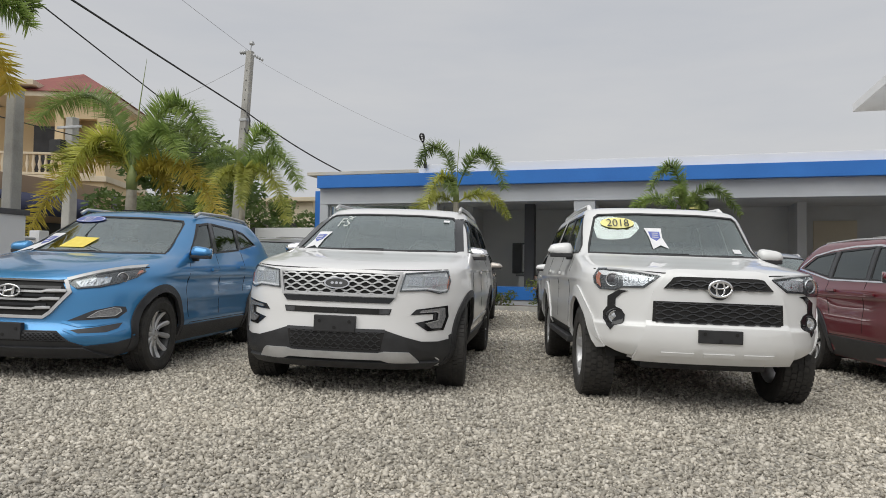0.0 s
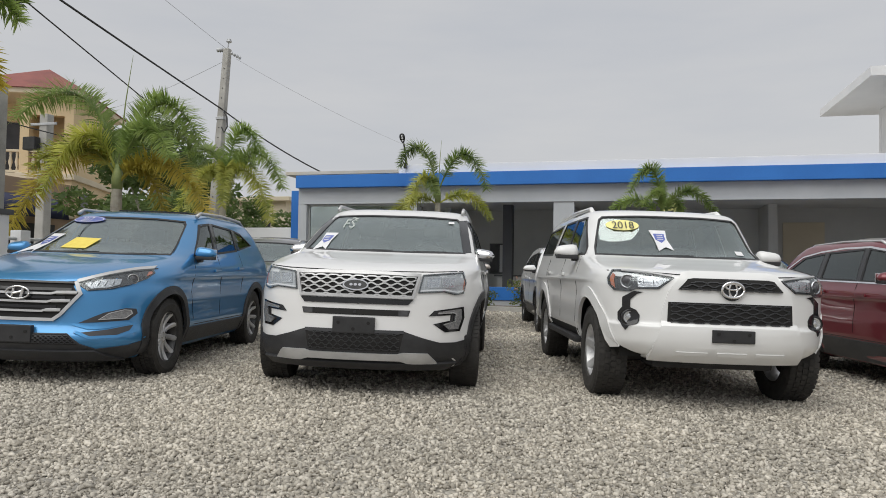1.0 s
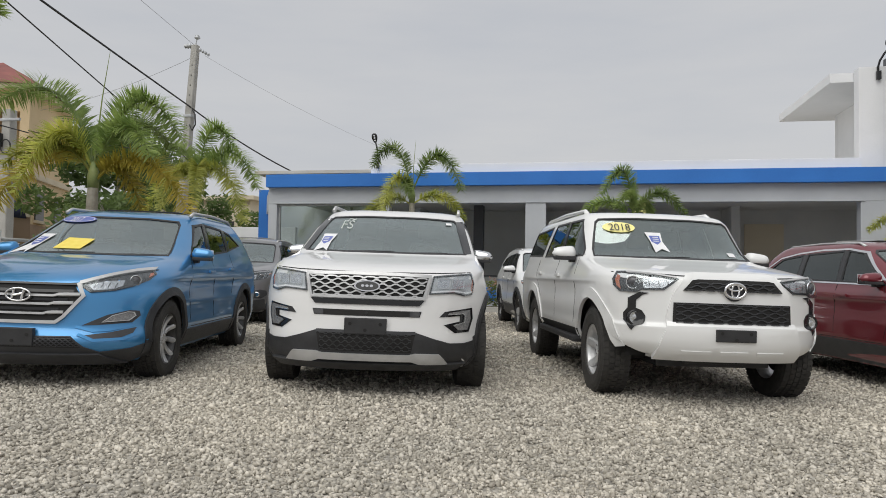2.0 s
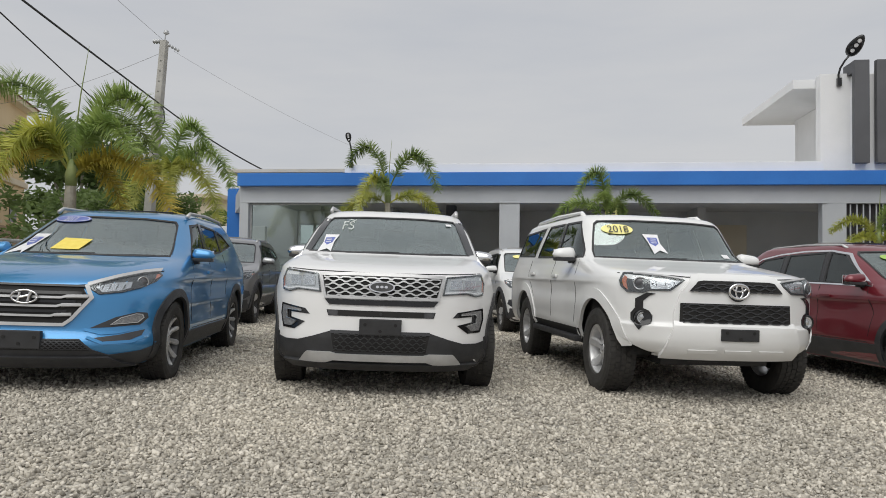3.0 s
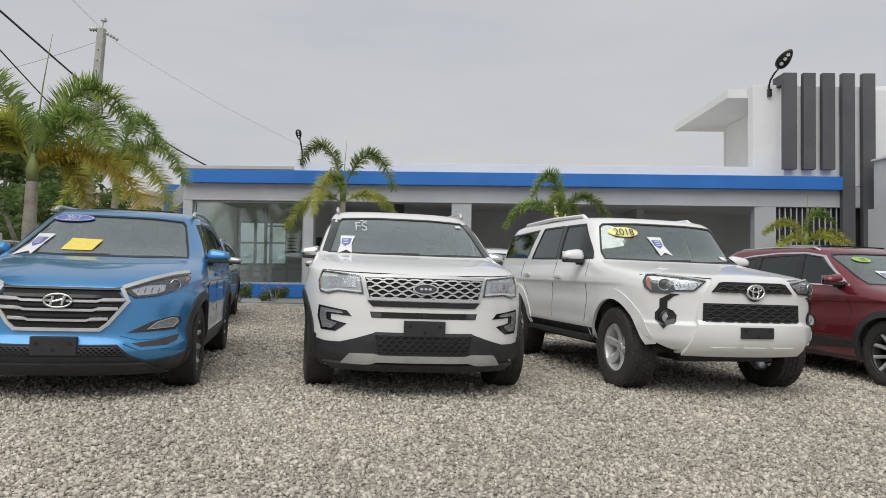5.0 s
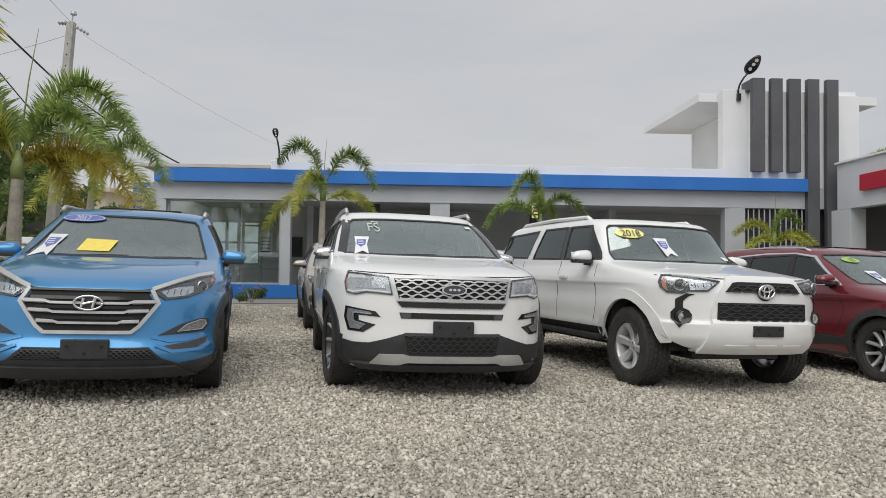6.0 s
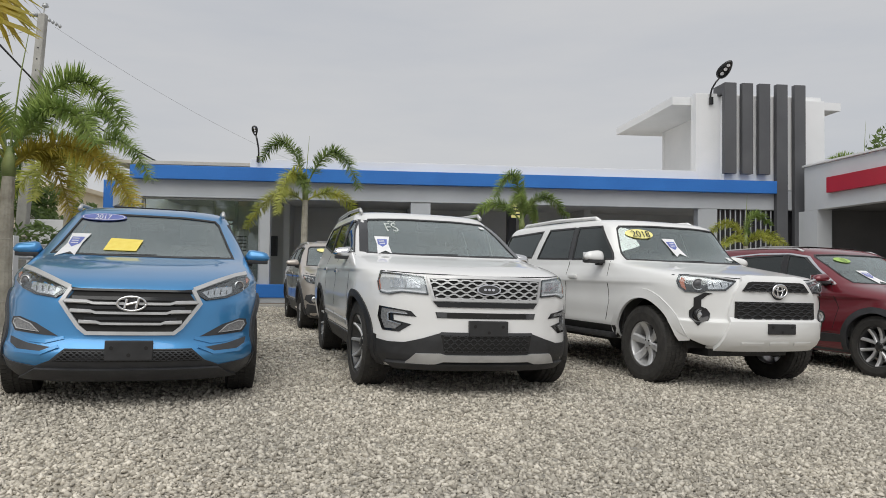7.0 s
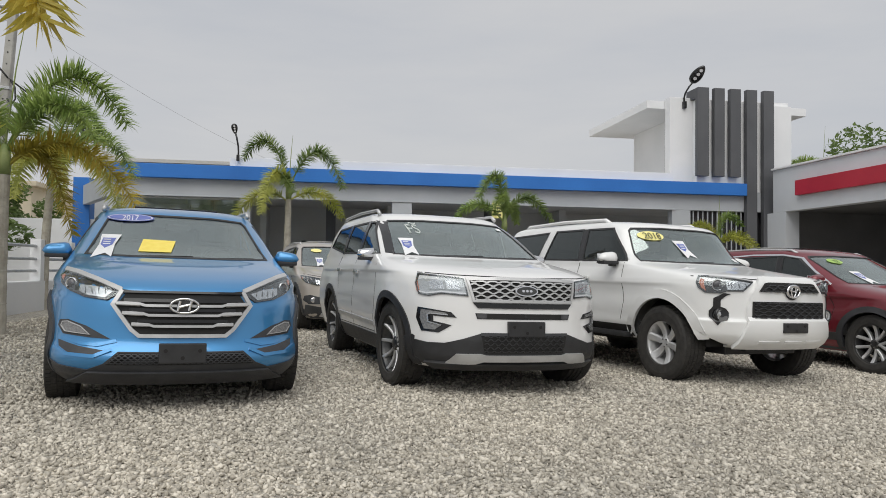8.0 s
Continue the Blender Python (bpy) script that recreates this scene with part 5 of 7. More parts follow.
        ch = [(.655, .932), (.72, .938), (.795, .885), (.795, .805), (.822, .76), (.82, .70), (.80, .655), (.775, .62), (.755, .655), (.70, .672), (.678, .70), (.675, .745), (.70, .785), (.742, .805), (.742, .868), (.70, .912)]
        c = part("fog_lamp_surround", skin_patch(sh, [(x * s, z) for x, z in (ch if s > 0 else ch[::-1])], "front", .008, .02, .05), "gloss_black", car)
        q = sh.front(s * .747, .723)
        part("fog_ring", lathe([(.068, .03), (.066, -.018), (.054, -.022), (.052, .0)], 24, "y", q), "gloss_black", c, smooth=True)
        part("fog_lamp", lathe([(.052, .02), (.052, -.012), (.048, -.016), (.040, -.006), (.025, -.010), (.003, -.016)], 24, "y", q), "lamp_silver", c, smooth=True)
        mirror(car, s, (.895, 1.76, 1.28), "white_paint", .98)
    plate_blank(car, sh, .560, .660, .165, .060)
    for x in (-.30, 0.0, .30):
        part("bumper_pad", skin_patch(sh, [(x - .115, .500), (x - .11, .478), (x + .11, .478), (x + .115, .500)], "front", .050, .02), "white_paint", car)
    # black skid bar and hooks, sized to fill the shade under the bumper
    un = box(-.50, .50, .46, .85, .305, .46, .03)
    join_bm(un, box(-.28, .28, .40, .48, .34, .40, .02))
    part("skid_plate", un, "black_plastic", car)
    for s in (-1, 1):
        part("running_board", box(s * .86 - .11, s * .86 + .11, 1.45, 3.2, .40, .46, .02), "black_plastic", car)
        part("sill_trim", skin_patch(sh, [(1.4, .42), (3.24, .42), (3.24, .54), (1.4, .54)], "side", .008, .03, .2, s), "void", car)
    rails(car, sh, .68, 2.15, 4.2, 1.72, "white_paint", .024, .055)
    d = sticker("year_decal", sh, ngon(-.49, 1.565, .155, .055, 28), "decal_yellow", car, .006, "yellow oval decal reading 2018")
    year_text(sh, "2018", -.49, 1.565, .105, "decal_black", d)
    ribbon_tag(car, sh, -.16, 1.425, 1.15, -.1)
    sticker("label", sh, [(.55, 1.29), (.63, 1.29), (.63, 1.33), (.55, 1.33)], "paper_white", car)
    return car


def ring_mesh(rx, rz, r, at):
    pts = [(at[0] + rx * math.cos(a), at[1], at[2] + rz * math.sin(a)) for a in (2 * math.pi * k / 28 for k in range(29))]
    return tube(pts, r, 8)


def crossover():
    rows = [(.20, .16, 4.36, .80, .5, 2.5, .35), (.27, .05, 4.42, .86, .6, 2.5, .35), (.38, .005, 4.45, .90, .66, 2.5, .35), (.50, .05, 4.465, .912, .74, 2.4, .35), (.62, .065, 4.475, .916, .80, 2.4, .35), (.67, .07, 4.47, .924, .84, 2.4, .35), (.77, .09, 4.46, .928, .88, 2.4, .35),
            (.835, .125, 4.45, .92, .92, 2.45, .35), (.905, .23, 4.44, .915, .85, 2.6, .35), (.985, .48, 4.43, .905, .80, 2.8, .35), (1.045, .78, 4.42, .888, .68, 2.9, .3), (1.095, 1.06, 4.40, .87, .52, 2.8, .3), (1.16, 1.24, 4.36, .845, .44, 2.5, .3),
            (1.32, 1.56, 4.24, .79, .42, 2.4, .3), (1.47, 1.84, 4.08, .73, .44, 2.5, .35), (1.535, 1.97, 3.98, .695, .46, 2.6, .4), (1.585, 2.2, 3.8, .62, .5, 2.6, .5), (1.61, 2.6, 3.5, .42, .5, 2.4, .5), (1.618, 3.0, 3.3, .2, .5, 2.2, .5)]
    spec = dict(R=.355, axle_f=.88, axle_r=3.55, track=1.62, arch=.40, tw=.225, rim=.225, style="multi", belt=1.07, waist=.90, dash=1.30, head=1.50, roof0=2.0, roof1=3.75, sill=.25, sill_top=.40,
                screen=[(-.735, 1.110), (-.4, 1.10), (.4, 1.10), (.735, 1.110), (.615, 1.44), (.58, 1.478), (.3, 1.496), (-.3, 1.496), (-.58, 1.478), (-.615, 1.44)],
                side_windows=[[(1.55, 1.11), (2.20, 1.145), (2.30, 1.475), (2.06, 1.445)], [(2.30, 1.15), (3.02, 1.20), (3.05, 1.455), (2.40, 1.477)], [(3.12, 1.215), (3.70, 1.29), (3.38, 1.415), (3.15, 1.445)]],
                pillars=[[(2.21, 1.14), (2.29, 1.14), (2.39, 1.483), (2.31, 1.483)], [(3.03, 1.195), (3.11, 1.21), (3.14, 1.455), (3.06, 1.46)]],
                rear_window=[(-.5, 1.15), (.5, 1.15), (.45, 1.42), (-.45, 1.42)], arch_trim="dark_plastic", arch_width=.06, sill_trim="dark_plastic",
                seams=[[(1.48, .40), (1.38, .75), (1.52, 1.08)], [(2.25, .40), (2.25, 1.13)], [(2.98, .70), (3.08, 1.0), (3.08, 1.17)], [(1.48, .42), (3.1, .42)]], handles=[(2.08, .96), (2.92, .99)], steer=0)
    car, sh = base_car("blue_crossover", "metallic blue compact crossover with a chrome-barred grille", "blue_paint", pose(-4.31, 4.77, ground_z(-4.4), 0, 1.26, 13), rows, spec, "front row of cars")
    part("bonnet_seam", ribbon(sh, [(-.83, .972), (-.62, .918), (-.41, .848), (-.3, .838), (.3, .838), (.41, .848), (.62, .918), (.83, .972)], .009, .002, .01), "void", car)
    gp = [(-.385, .822), (-.44, .745), (-.325, .585), (-.28, .545), (.28, .545), (.325, .585), (.44, .745), (.385, .822)]
    g = part("grille", skin_patch(sh, gp, "front", .008, .02), "void", car, "black hexagonal grille with chrome bars")
    part("grille_frame", ribbon(sh, [(-.405, .838), (-.458, .745), (-.335, .575), (-.285, .533), (.285, .533), (.335, .575), (.458, .745), (.405, .838)], .026, .026, .03), "satin", g)
    part("grille_brow", ribbon(sh, [(-.40, .828), (.40, .828)], .014, .022, .03), "gloss_black", g)
    for z, h in ((.745, .435), (.68, .395), (.605, .335)):
        part("grille_bar", ribbon(sh, [(-h, z + .008), (-h * .66, z + .006), (-h * .58, z - .004), (h * .58, z - .004), (h * .66, z + .006), (h, z + .008)], .017, .030, .022), "satin", g)
        part("grille_bar_tip", ribbon(sh, [(-h, z + .008), (-h * .66, z + .004)], .026, .028, .02), "satin", g)
        part("grille_bar_tip", ribbon(sh, [(h, z + .008), (h * .66, z + .004)], .026, .028, .02), "satin", g)
        part("grille_slat", ribbon(sh, [(-h * .9, z + .032), (h * .9, z + .032)], .022, .018, .015), "gloss_black", g)
    bz, by = .748, sh.front(0, .748).y - .05
    bd = part("badge", ring_mesh(.095, .050, .008, (0, by, bz)), "chrome", g, "oval chrome badge", smooth=True)
    part("badge_back", lathe([(.05, .0), (.05, .02)], 24, "y", (0, by + .01, bz)), "lamp_dark", bd)
    for pts in ([(-.045, -.034), (-.030, .034)], [(.030, -.034), (.045, .034)], [(-.035, -.008), (.035, .010)]):
        part("badge_stroke", tube([(x, by, bz + z) for x, z in pts], .011, 8), "chrome", bd)
    for s in (-1, 1):
        lamp = [(.405, .832), (.50, .772), (.65, .79), (.75, .826), (.825, .880), (.845, .93), (.815, .960), (.72, .938), (.58, .893)]
        headlamp(car, sh, lamp, s, [(.752, .878, .038)], bowl=[(.47, .832), (.52, .790), (.64, .805), (.69, .828), (.69, .875), (.58, .865)], ribs=4, amber=[(.815, .90), (.835, .925), (.825, .945), (.808, .935)])
        part("lamp_brow", ribbon(sh, [(.41 * s, .842), (.58 * s, .906), (.72 * s, .952), (.815 * s, .972)], .026, .021, .012), "satin", car)
        part("bumper_line", ribbon(sh, [(.43 * s, .50), (.55 * s, .468), (.66 * s, .474), (.79 * s, .507)], .022, .006, .02), "blue_paint", car)
        fp = [(.47, .510), (.60, .516), (.78, .530), (.82, .585), (.81, .625), (.755, .632), (.63, .595)]
        f = part("fog_lamp_surround", skin_patch(sh, [(x * s, z) for x, z in (fp if s > 0 else fp[::-1])], "front", .005, .02, .05), "dark_plastic", car)
        lp = [(.60, .535), (.76, .548), (.79, .585), (.78, .612), (.745, .617), (.66, .588)]
        lp = [(x * s, z) for x, z in (lp if s > 0 else lp[::-1])]
        part("fog_lamp", skin_patch(sh, lp, "front", .012, .01, .05), "fog_lens", f, smooth=True)
        part("fog_rim", ribbon(sh, lp + [lp[0]], .006, .016, .008), "satin", f)
        bl = [(.50, .432), (.585, .403), (.74, .413), (.80, .445), (.81, .490), (.67, .455)]
        part("lower_blade", skin_patch(sh, [(x * s, z) for x, z in (bl if s > 0 else bl[::-1])], "front", .005, .02, .05), "dark_plastic", car)
        part("blade_edge", ribbon(sh, [(.46 * s, .438), (.57 * s, .393), (.75 * s, .400), (.835 * s, .44)], .020, .014, .02), "blue_paint", car)
        mirror(car, s, (.86, 1.60, 1.13), "blue_paint", .88)
    lb = [(-.89, .365), (-.80, .325), (-.61, .302), (-.51, .345), (-.415, .425), (.415, .425), (.51, .345), (.61, .302), (.80, .325), (.89, .365), (.85, .25), (.74, .205), (-.74, .205), (-.85, .25)]
    lo = part("lower_bumper", skin_patch(sh, lb, "front", .010, .02, .06), "dark_plastic", car, "dark grey plastic lower bumper")
    m = part("intake", skin_patch(sh, [(-.49, .343), (-.405, .416), (.405, .416), (.49, .343)], "front", .013, .02), "void", lo)
    part("intake_mesh", hex_mesh(sh, -.48, .48, .348, .412, .04, .016, .006, .020, .012, lambda x, z: abs(x) < .49 - (z - .343)), "dark_plastic", m)
    part("lower_lip", skin_patch(sh, [(-.60, .295), (-.74, .212), (.74, .212), (.60, .295)], "front", .03, .04, .06), "dark_plastic", lo)
    plate_blank(car, sh, .350, .488, .157, .035)
    rails(car, sh, .66, 2.12, 3.75, 1.545, "satin", .017, .045)
    part("sunroof", box(-.40, .40, 2.5, 3.3, 1.595, 1.622, .008), "gloss_black", car)
    d = sticker("year_decal", sh, ngon(-.42, 1.462, .205, .038, 28), "decal_blue", car, .006, "blue and white oval decal reading 2017")
    sticker("decal_rim", sh, ngon(-.42, 1.462, .190, .032, 28), "paper_white", d, .0075)
    sticker("decal_field", sh, ngon(-.42, 1.462, .181, .028, 28), "decal_blue", d, .009)
    year_text(sh, "2017", -.42, 1.462, .072, "paper_white", d, .028)
    sticker("notice", sh, [(-.335, 1.14), (-.075, 1.14), (-.035, 1.245), (-.30, 1.252)], "paper_yellow", car, .006, "yellow paper notice inside the screen")
    ribbon_tag(car, sh, -.585, 1.195, 1.15, .25)
    return car


def lower_body(car, k):
    """Bring everything above the sills down to a lower-built car."""
    for o in car.children_recursive:
        up = o
        while up.parent is not car:
            up = up.parent
        if not up.name.startswith("wheel"):
            for v in o.data.vertices:
                if v.co.z > 0.5:
                    v.co.z = 0.5 + (v.co.z - 0.5) * k


def city_suv(name, label, mat, m, group, lamps="plain", glass="dark_glass", decal=None, chrome_line=False, height=0.92):
    rows = [(.22, .15, 4.46, .80, .5, 2.6, .35), (.30, .05, 4.52, .87, .6, 2.6, .35), (.45, .0, 4.56, .905, .68, 2.6, .35), (.62, .02, 4.58, .925, .74, 2.6, .35), (.80, .06, 4.57, .925, .78, 2.7, .35), (.90, .12, 4.55, .92, .82, 2.7, .35),
            (.96, .26, 4.54, .915, .85, 2.7, .35), (1.02, .54, 4.53, .905, .78, 2.8, .35), (1.075, .84, 4.52, .89, .66, 2.8, .3), (1.12, 1.08, 4.50, .878, .52, 2.7, .3), (1.19, 1.26, 4.46, .855, .44, 2.5, .3), (1.38, 1.60, 4.34, .795, .42, 2.4, .3),
            (1.53, 1.88, 4.18, .735, .44, 2.5, .35), (1.595, 2.02, 4.08, .70, .46, 2.6, .4), (1.645, 2.25, 3.9, .62, .5, 2.6, .5), (1.67, 2.65, 3.6, .42, .5, 2.4, .5), (1.678, 3.0, 3.4, .2, .5, 2.2, .5)]
    spec = dict(R=.36, axle_f=.90, axle_r=3.56, track=1.60, arch=.41, tw=.235, rim=.235, style="suv" if chrome_line else "five", belt=1.11, waist=.95, dash=1.32, head=1.56, roof0=2.05, roof1=3.85, sill=.25, sill_top=.46,
                screen=[(-.765, 1.14), (-.4, 1.132), (.4, 1.132), (.765, 1.14), (.675, 1.485), (.635, 1.525), (.3, 1.54), (-.3, 1.54), (-.635, 1.525), (-.675, 1.485)],
                side_windows=[[(1.56, 1.13), (2.30, 1.142), (2.36, 1.522), (2.10, 1.495)], [(2.39, 1.144), (3.16, 1.16), (3.18, 1.498), (2.45, 1.524)], [(3.26, 1.175), (4.0, 1.29), (3.74, 1.44), (3.28, 1.49)]],
                pillars=[[(2.31, 1.135), (2.38, 1.135), (2.44, 1.53), (2.37, 1.53)], [(3.17, 1.155), (3.25, 1.165), (3.27, 1.498), (3.19, 1.502)]], seal="black_plastic",
                rear_window=[(-.5, 1.2), (.5, 1.2), (.45, 1.48), (-.45, 1.48)], arch_trim="dark_plastic", arch_width=.065, sill_trim="dark_plastic",
                seams=[[(1.50, .46), (1.40, .80), (1.54, 1.11)], [(2.35, .46), (2.35, 1.13)], [(3.08, .72), (3.20, 1.02), (3.20, 1.16)], [(1.50, .475), (3.12, .475)]], handles=[(2.18, .98), (3.02, 1.01)])
    car, sh = base_car(name, label, mat, m, rows, spec, group)
    part("bonnet_seam", ribbon(sh, [(-.84, .985), (-.5, .925), (.5, .925), (.84, .985)], .009, .002, .01), "void", car)
    g = part("grille", skin_patch(sh, [(-.50, .86), (-.44, .70), (.44, .70), (.50, .86)], "front", .006, .02), "void", car, "dark grille with a chrome bar")
    part("grille_bar", ribbon(sh, [(-.52, .86), (0, .83), (.52, .86)], .035, .022, .02), "chrome", g)
    for z in (.72, .755, .79):
        part("grille_slat", ribbon(sh, [(-.45, z), (.45, z)], .012, .016, .012), "dark_plastic", g)
    part("badge", badge_oval(sh, 0, .80, .07, .045, .035), "chrome", g)
    for s in (-1, 1):
        headlamp(car, sh, [(.52, .885), (.55, .80), (.70, .79), (.84, .83), (.885, .90), (.88, .955), (.72, .925)], s, [(.78, .865, .036)], bowl=[(.55, .86), (.58, .815), (.70, .81), (.71, .89)], ribs=3, amber=[(.865, .87), (.888, .90), (.886, .94), (.866, .92)])
        fp = [(.56, .56), (.60, .47), (.80, .46), (.875, .52), (.86, .60), (.78, .62)]
        f = part("fog_lamp_surround", skin_patch(sh, [(x * s, z) for x, z in (fp if s > 0 else fp[::-1])], "front", .005, .02, .05), "dark_plastic", car)
        q = sh.front(s * .74, .53)
        part("fog_lamp", lathe([(.05, .01), (.05, -.015), (.035, -.02), (.003, -.012)], 18, "y", q), "chrome", f, smooth=True)
        mirror(car, s, (.87, 1.62, 1.175), mat if mat != "grey_paint" else "silver_paint", .92)
    lb = [(-.90, .46), (-.50, .40), (-.44, .52), (.44, .52), (.50, .40), (.90, .46), (.86, .30), (.74, .235), (-.74, .235), (-.86, .30)]
    lo = part("lower_bumper", skin_patch(sh, lb, "front", .010, .02, .08), "dark_plastic", car, "dark plastic lower bumper")
    part("chin", ribbon(sh, [(-.62, .30), (.62, .30)], .05, .024, .02), "satin", lo)
    rails(car, sh, .655, 2.2, 3.85, 1.575, "satin", .016, .045)
    if chrome_line:
        for s in (-1, 1):
            top = [(1.48, 1.112), (1.78, 1.30), (2.06, 1.495), (2.36, 1.545), (2.9, 1.548), (3.4, 1.515), (3.80, 1.455), (4.10, 1.29)]
            part("window_line", ribbon(sh, top, .022, .006, .01, "side", s), "chrome", car)
            part("window_line", ribbon(sh, [(1.48, 1.112), (3.2, 1.14), (4.10, 1.28)], .018, .006, .01, "side", s), "chrome", car)
        part("sunroof", box(-.42, .42, 2.35, 2.95, 1.643, 1.668, .008), "gloss_black", car)
    if decal:
        text, dm = decal
        d = sticker("year_decal", sh, ngon(-.44, 1.455, .095, .036, 24), dm, car, .006, "bright oval year decal")
        if text:
            year_text(sh, text, -.44, 1.455, .07, "decal_black", d)
        ribbon_tag(car, sh, -.45, 1.23, .95, .15)
    lower_body(car, height)
    return car


explorer()
offroader()
crossover()
city_suv("maroon_crossover", "maroon crossover with chrome window line and five-spoke wheels", "red_paint", pose(4.28, 6.53, ground_z(4.0), 0, 1.26, 13), "front row of cars", decal=("17", "decal_green"), chrome_line=True)
city_suv("dark_grey_suv", "dark grey SUV with tinted windows, parked in the second row", "grey_paint", pose(-6.02, 10.85, ground_z(-6.0), 0, 1.26, 13), "second row of cars")
city_suv("champagne_crossover", "champagne beige crossover with a yellow decal, in the second row", "beige_paint", pose(-2.74, 11.25, ground_z(-2.7), 0, 1.26, 11), "second row of cars", decal=("", "decal_yellow"))
city_suv("white_crossover", "white crossover with a yellow decal, in the second row", "white_paint", pose(0.05, 12.0, ground_z(0.0), 0, 1.26, 13), "second row of cars", decal=("", "decal_yellow"))
city_suv("silver_crossover", "silver crossover half hidden in the second row", "silver_paint", pose(3.1, 12.3, ground_z(3.0), 0, 1.26, 13), "second row of cars")


# ---- palms, trees and shrubs ----
def arching(base, az, e0, e1, length, twist=0.0, n=22):
    """The rib of a leaf that leaves its base at one slope and ends at another."""
    pts, p, a = [], Vector(base), radians(az)
    for i in range(n + 1):
        t = i / n
        e = radians(e0 + (e1 - e0) * t ** 1.4)
        pts.append(p.copy())
        p = p + Vector((math.cos(a + twist * t) * math.cos(e), math.sin(a + twist * t) * math.cos(e), math.sin(e))) * (length / n)
    return pts


def bowed(p0, p1, p2, n=22):
    """The rib of a leaf as one bow from its base over its crest to its tip."""
    p0, p1, p2 = Vector(p0), Vector(p1), Vector(p2)
    c = p1 * 2 - (p0 + p2) / 2
    return [p0 * (1 - t) ** 2 + c * 2 * t * (1 - t) + p2 * t * t for t in (i / n for i in range(n + 1))]


def frond(bm, pts, rng, leaf=0.40, pairs=46, width=0.030, bare=0.16):
    """A feather leaf: a tapering rib with drooping leaflets on both sides."""
    n = len(pts) - 1
    add_tube(bm, pts, [0.020 * (1 - 0.88 * i / n) + 0.003 for i in range(n + 1)], 5)
    for k in range(pairs):
        t = bare + (1 - bare) * (k + 0.5) / pairs
        i = min(int(t * n), n - 1)
        q = pts[i].lerp(pts[i + 1], t * n - i)
        d = (pts[i + 1] - pts[i]).normalized()
        sidev = d.cross(Vector((0, 0, 1)))
        sidev = sidev.normalized() if sidev.length > 1e-4 else Vector((1, 0, 0))
        up = sidev.cross(d).normalized()
        ln = leaf * (0.35 + 1.0 * math.sin(math.pi * min(t * 0.80 + 0.12, 1.0)) ** 0.8) * rng.uniform(0.85, 1.1)
        for s in (-1, 1):
            lift = rng.uniform(-0.9, 1.15)
            out = (sidev * s * 0.8 + d * rng.uniform(0.35, 0.75) + up * lift).normalized()
            m1 = q + out * ln * 0.5
            m2 = q + out * ln + Vector((0, 0, -1)) * ln * rng.uniform(0.02, 0.18)
            w = out.cross(up)
            w = w.normalized() * width * rng.uniform(0.8, 1.15) if w.length > 1e-4 else d * width
            v = [bm.verts.new(q - w * 0.35), bm.verts.new(q + w * 0.35), bm.verts.new(m1 + w * 0.5 + up * 0.004), bm.verts.new(m1 - w * 0.5 + up * 0.004), bm.verts.new(m2)]
            bm.faces.new((v[0], v[1], v[2], v[3]))
            bm.faces.new((v[3], v[2], v[4]))


def palm(label, x, y, crown, lean, fronds, seed, r0=0.085, spear=(0.07, 1.3), group="palms of the yard", wide=1.0, leaf=0.20):
    """fronds: azimuth, first and last slope, length and leaf; or crest and tip as x, z from the crown, the tip's reach in y, the base's height and leaf."""
    rng = random.Random(seed)
    z0 = ground_z(x)
    t = thing("palm_tree", label, "palm tree", pose(x, y, z0 - 0.02), group)
    h = crown - z0
    pts = [(lean[0] * k * k, lean[1] * k * k, h * k) for k in [i / 10 for i in range(11)]]
    trunk = tube([Vector(p) for p in pts], [r0 * (1.25 - 0.45 * i / 10) * (1.06 if i % 2 else 1.0) for i in range(11)], 14)
    for i in range(1, int(h / 0.11)):
        k = i * 0.11 / h
        c = Vector((lean[0] * k * k, lean[1] * k * k, h * k))
        rr = r0 * (1.25 - 0.45 * k) + 0.006
        add_lathe(trunk, [(rr - 0.004, -0.012), (rr, 0.0), (rr - 0.004, 0.012)], 14, "z", c)
    part("trunk", trunk, "trunk", t, smooth=False)
    top = Vector((lean[0], lean[1], h))
    part("crownshaft", tube([top, top + Vector((0, 0, 0.18)), top + Vector((0.01, 0, 0.42))], [r0 * 0.85, r0 * 0.95, r0 * 0.4], 12), "shaft", t, smooth=True)
    for f in fronds:
        bm = bmesh.new()
        if len(f) == 5:
            az, e0, e1, ln, mat = f
            b = top + Vector((math.cos(radians(az)) * 0.03, math.sin(radians(az)) * 0.03, 0.30))
            rib = arching(b, az, e0, e1, ln, rng.uniform(-0.25, 0.25))
            frond(bm, rib, rng, leaf * ln ** 0.55, int((150 + 75 * ln) / wide), (0.0175 + 0.002 * ln) * wide)
        else:
            cx, cz, tx, tz, ty, bz, mat = f
            rib = bowed(top + Vector((0.03 if tx > 0 else -0.03, 0, bz)), top + Vector((cx, ty * 0.45, cz)), top + Vector((tx, ty, tz)))
            ln = sum((q - p).length for p, q in zip(rib, rib[1:]))
            frond(bm, rib, rng, leaf * ln ** 0.4, int(60 + 88 * ln), 0.021, 0.10)
        part("frond", bm, mat, t)
    if spear:
        dx, dz = spear
        part("spear_leaf", tube([top + Vector((0, 0, 0.3)), top + Vector((dx * 0.5, 0, 0.3 + (dz - 0.3) * 0.6)), top + Vector((dx, 0, dz))], [0.016, 0.010, 0.003], 6), "shaft", t)
    return t


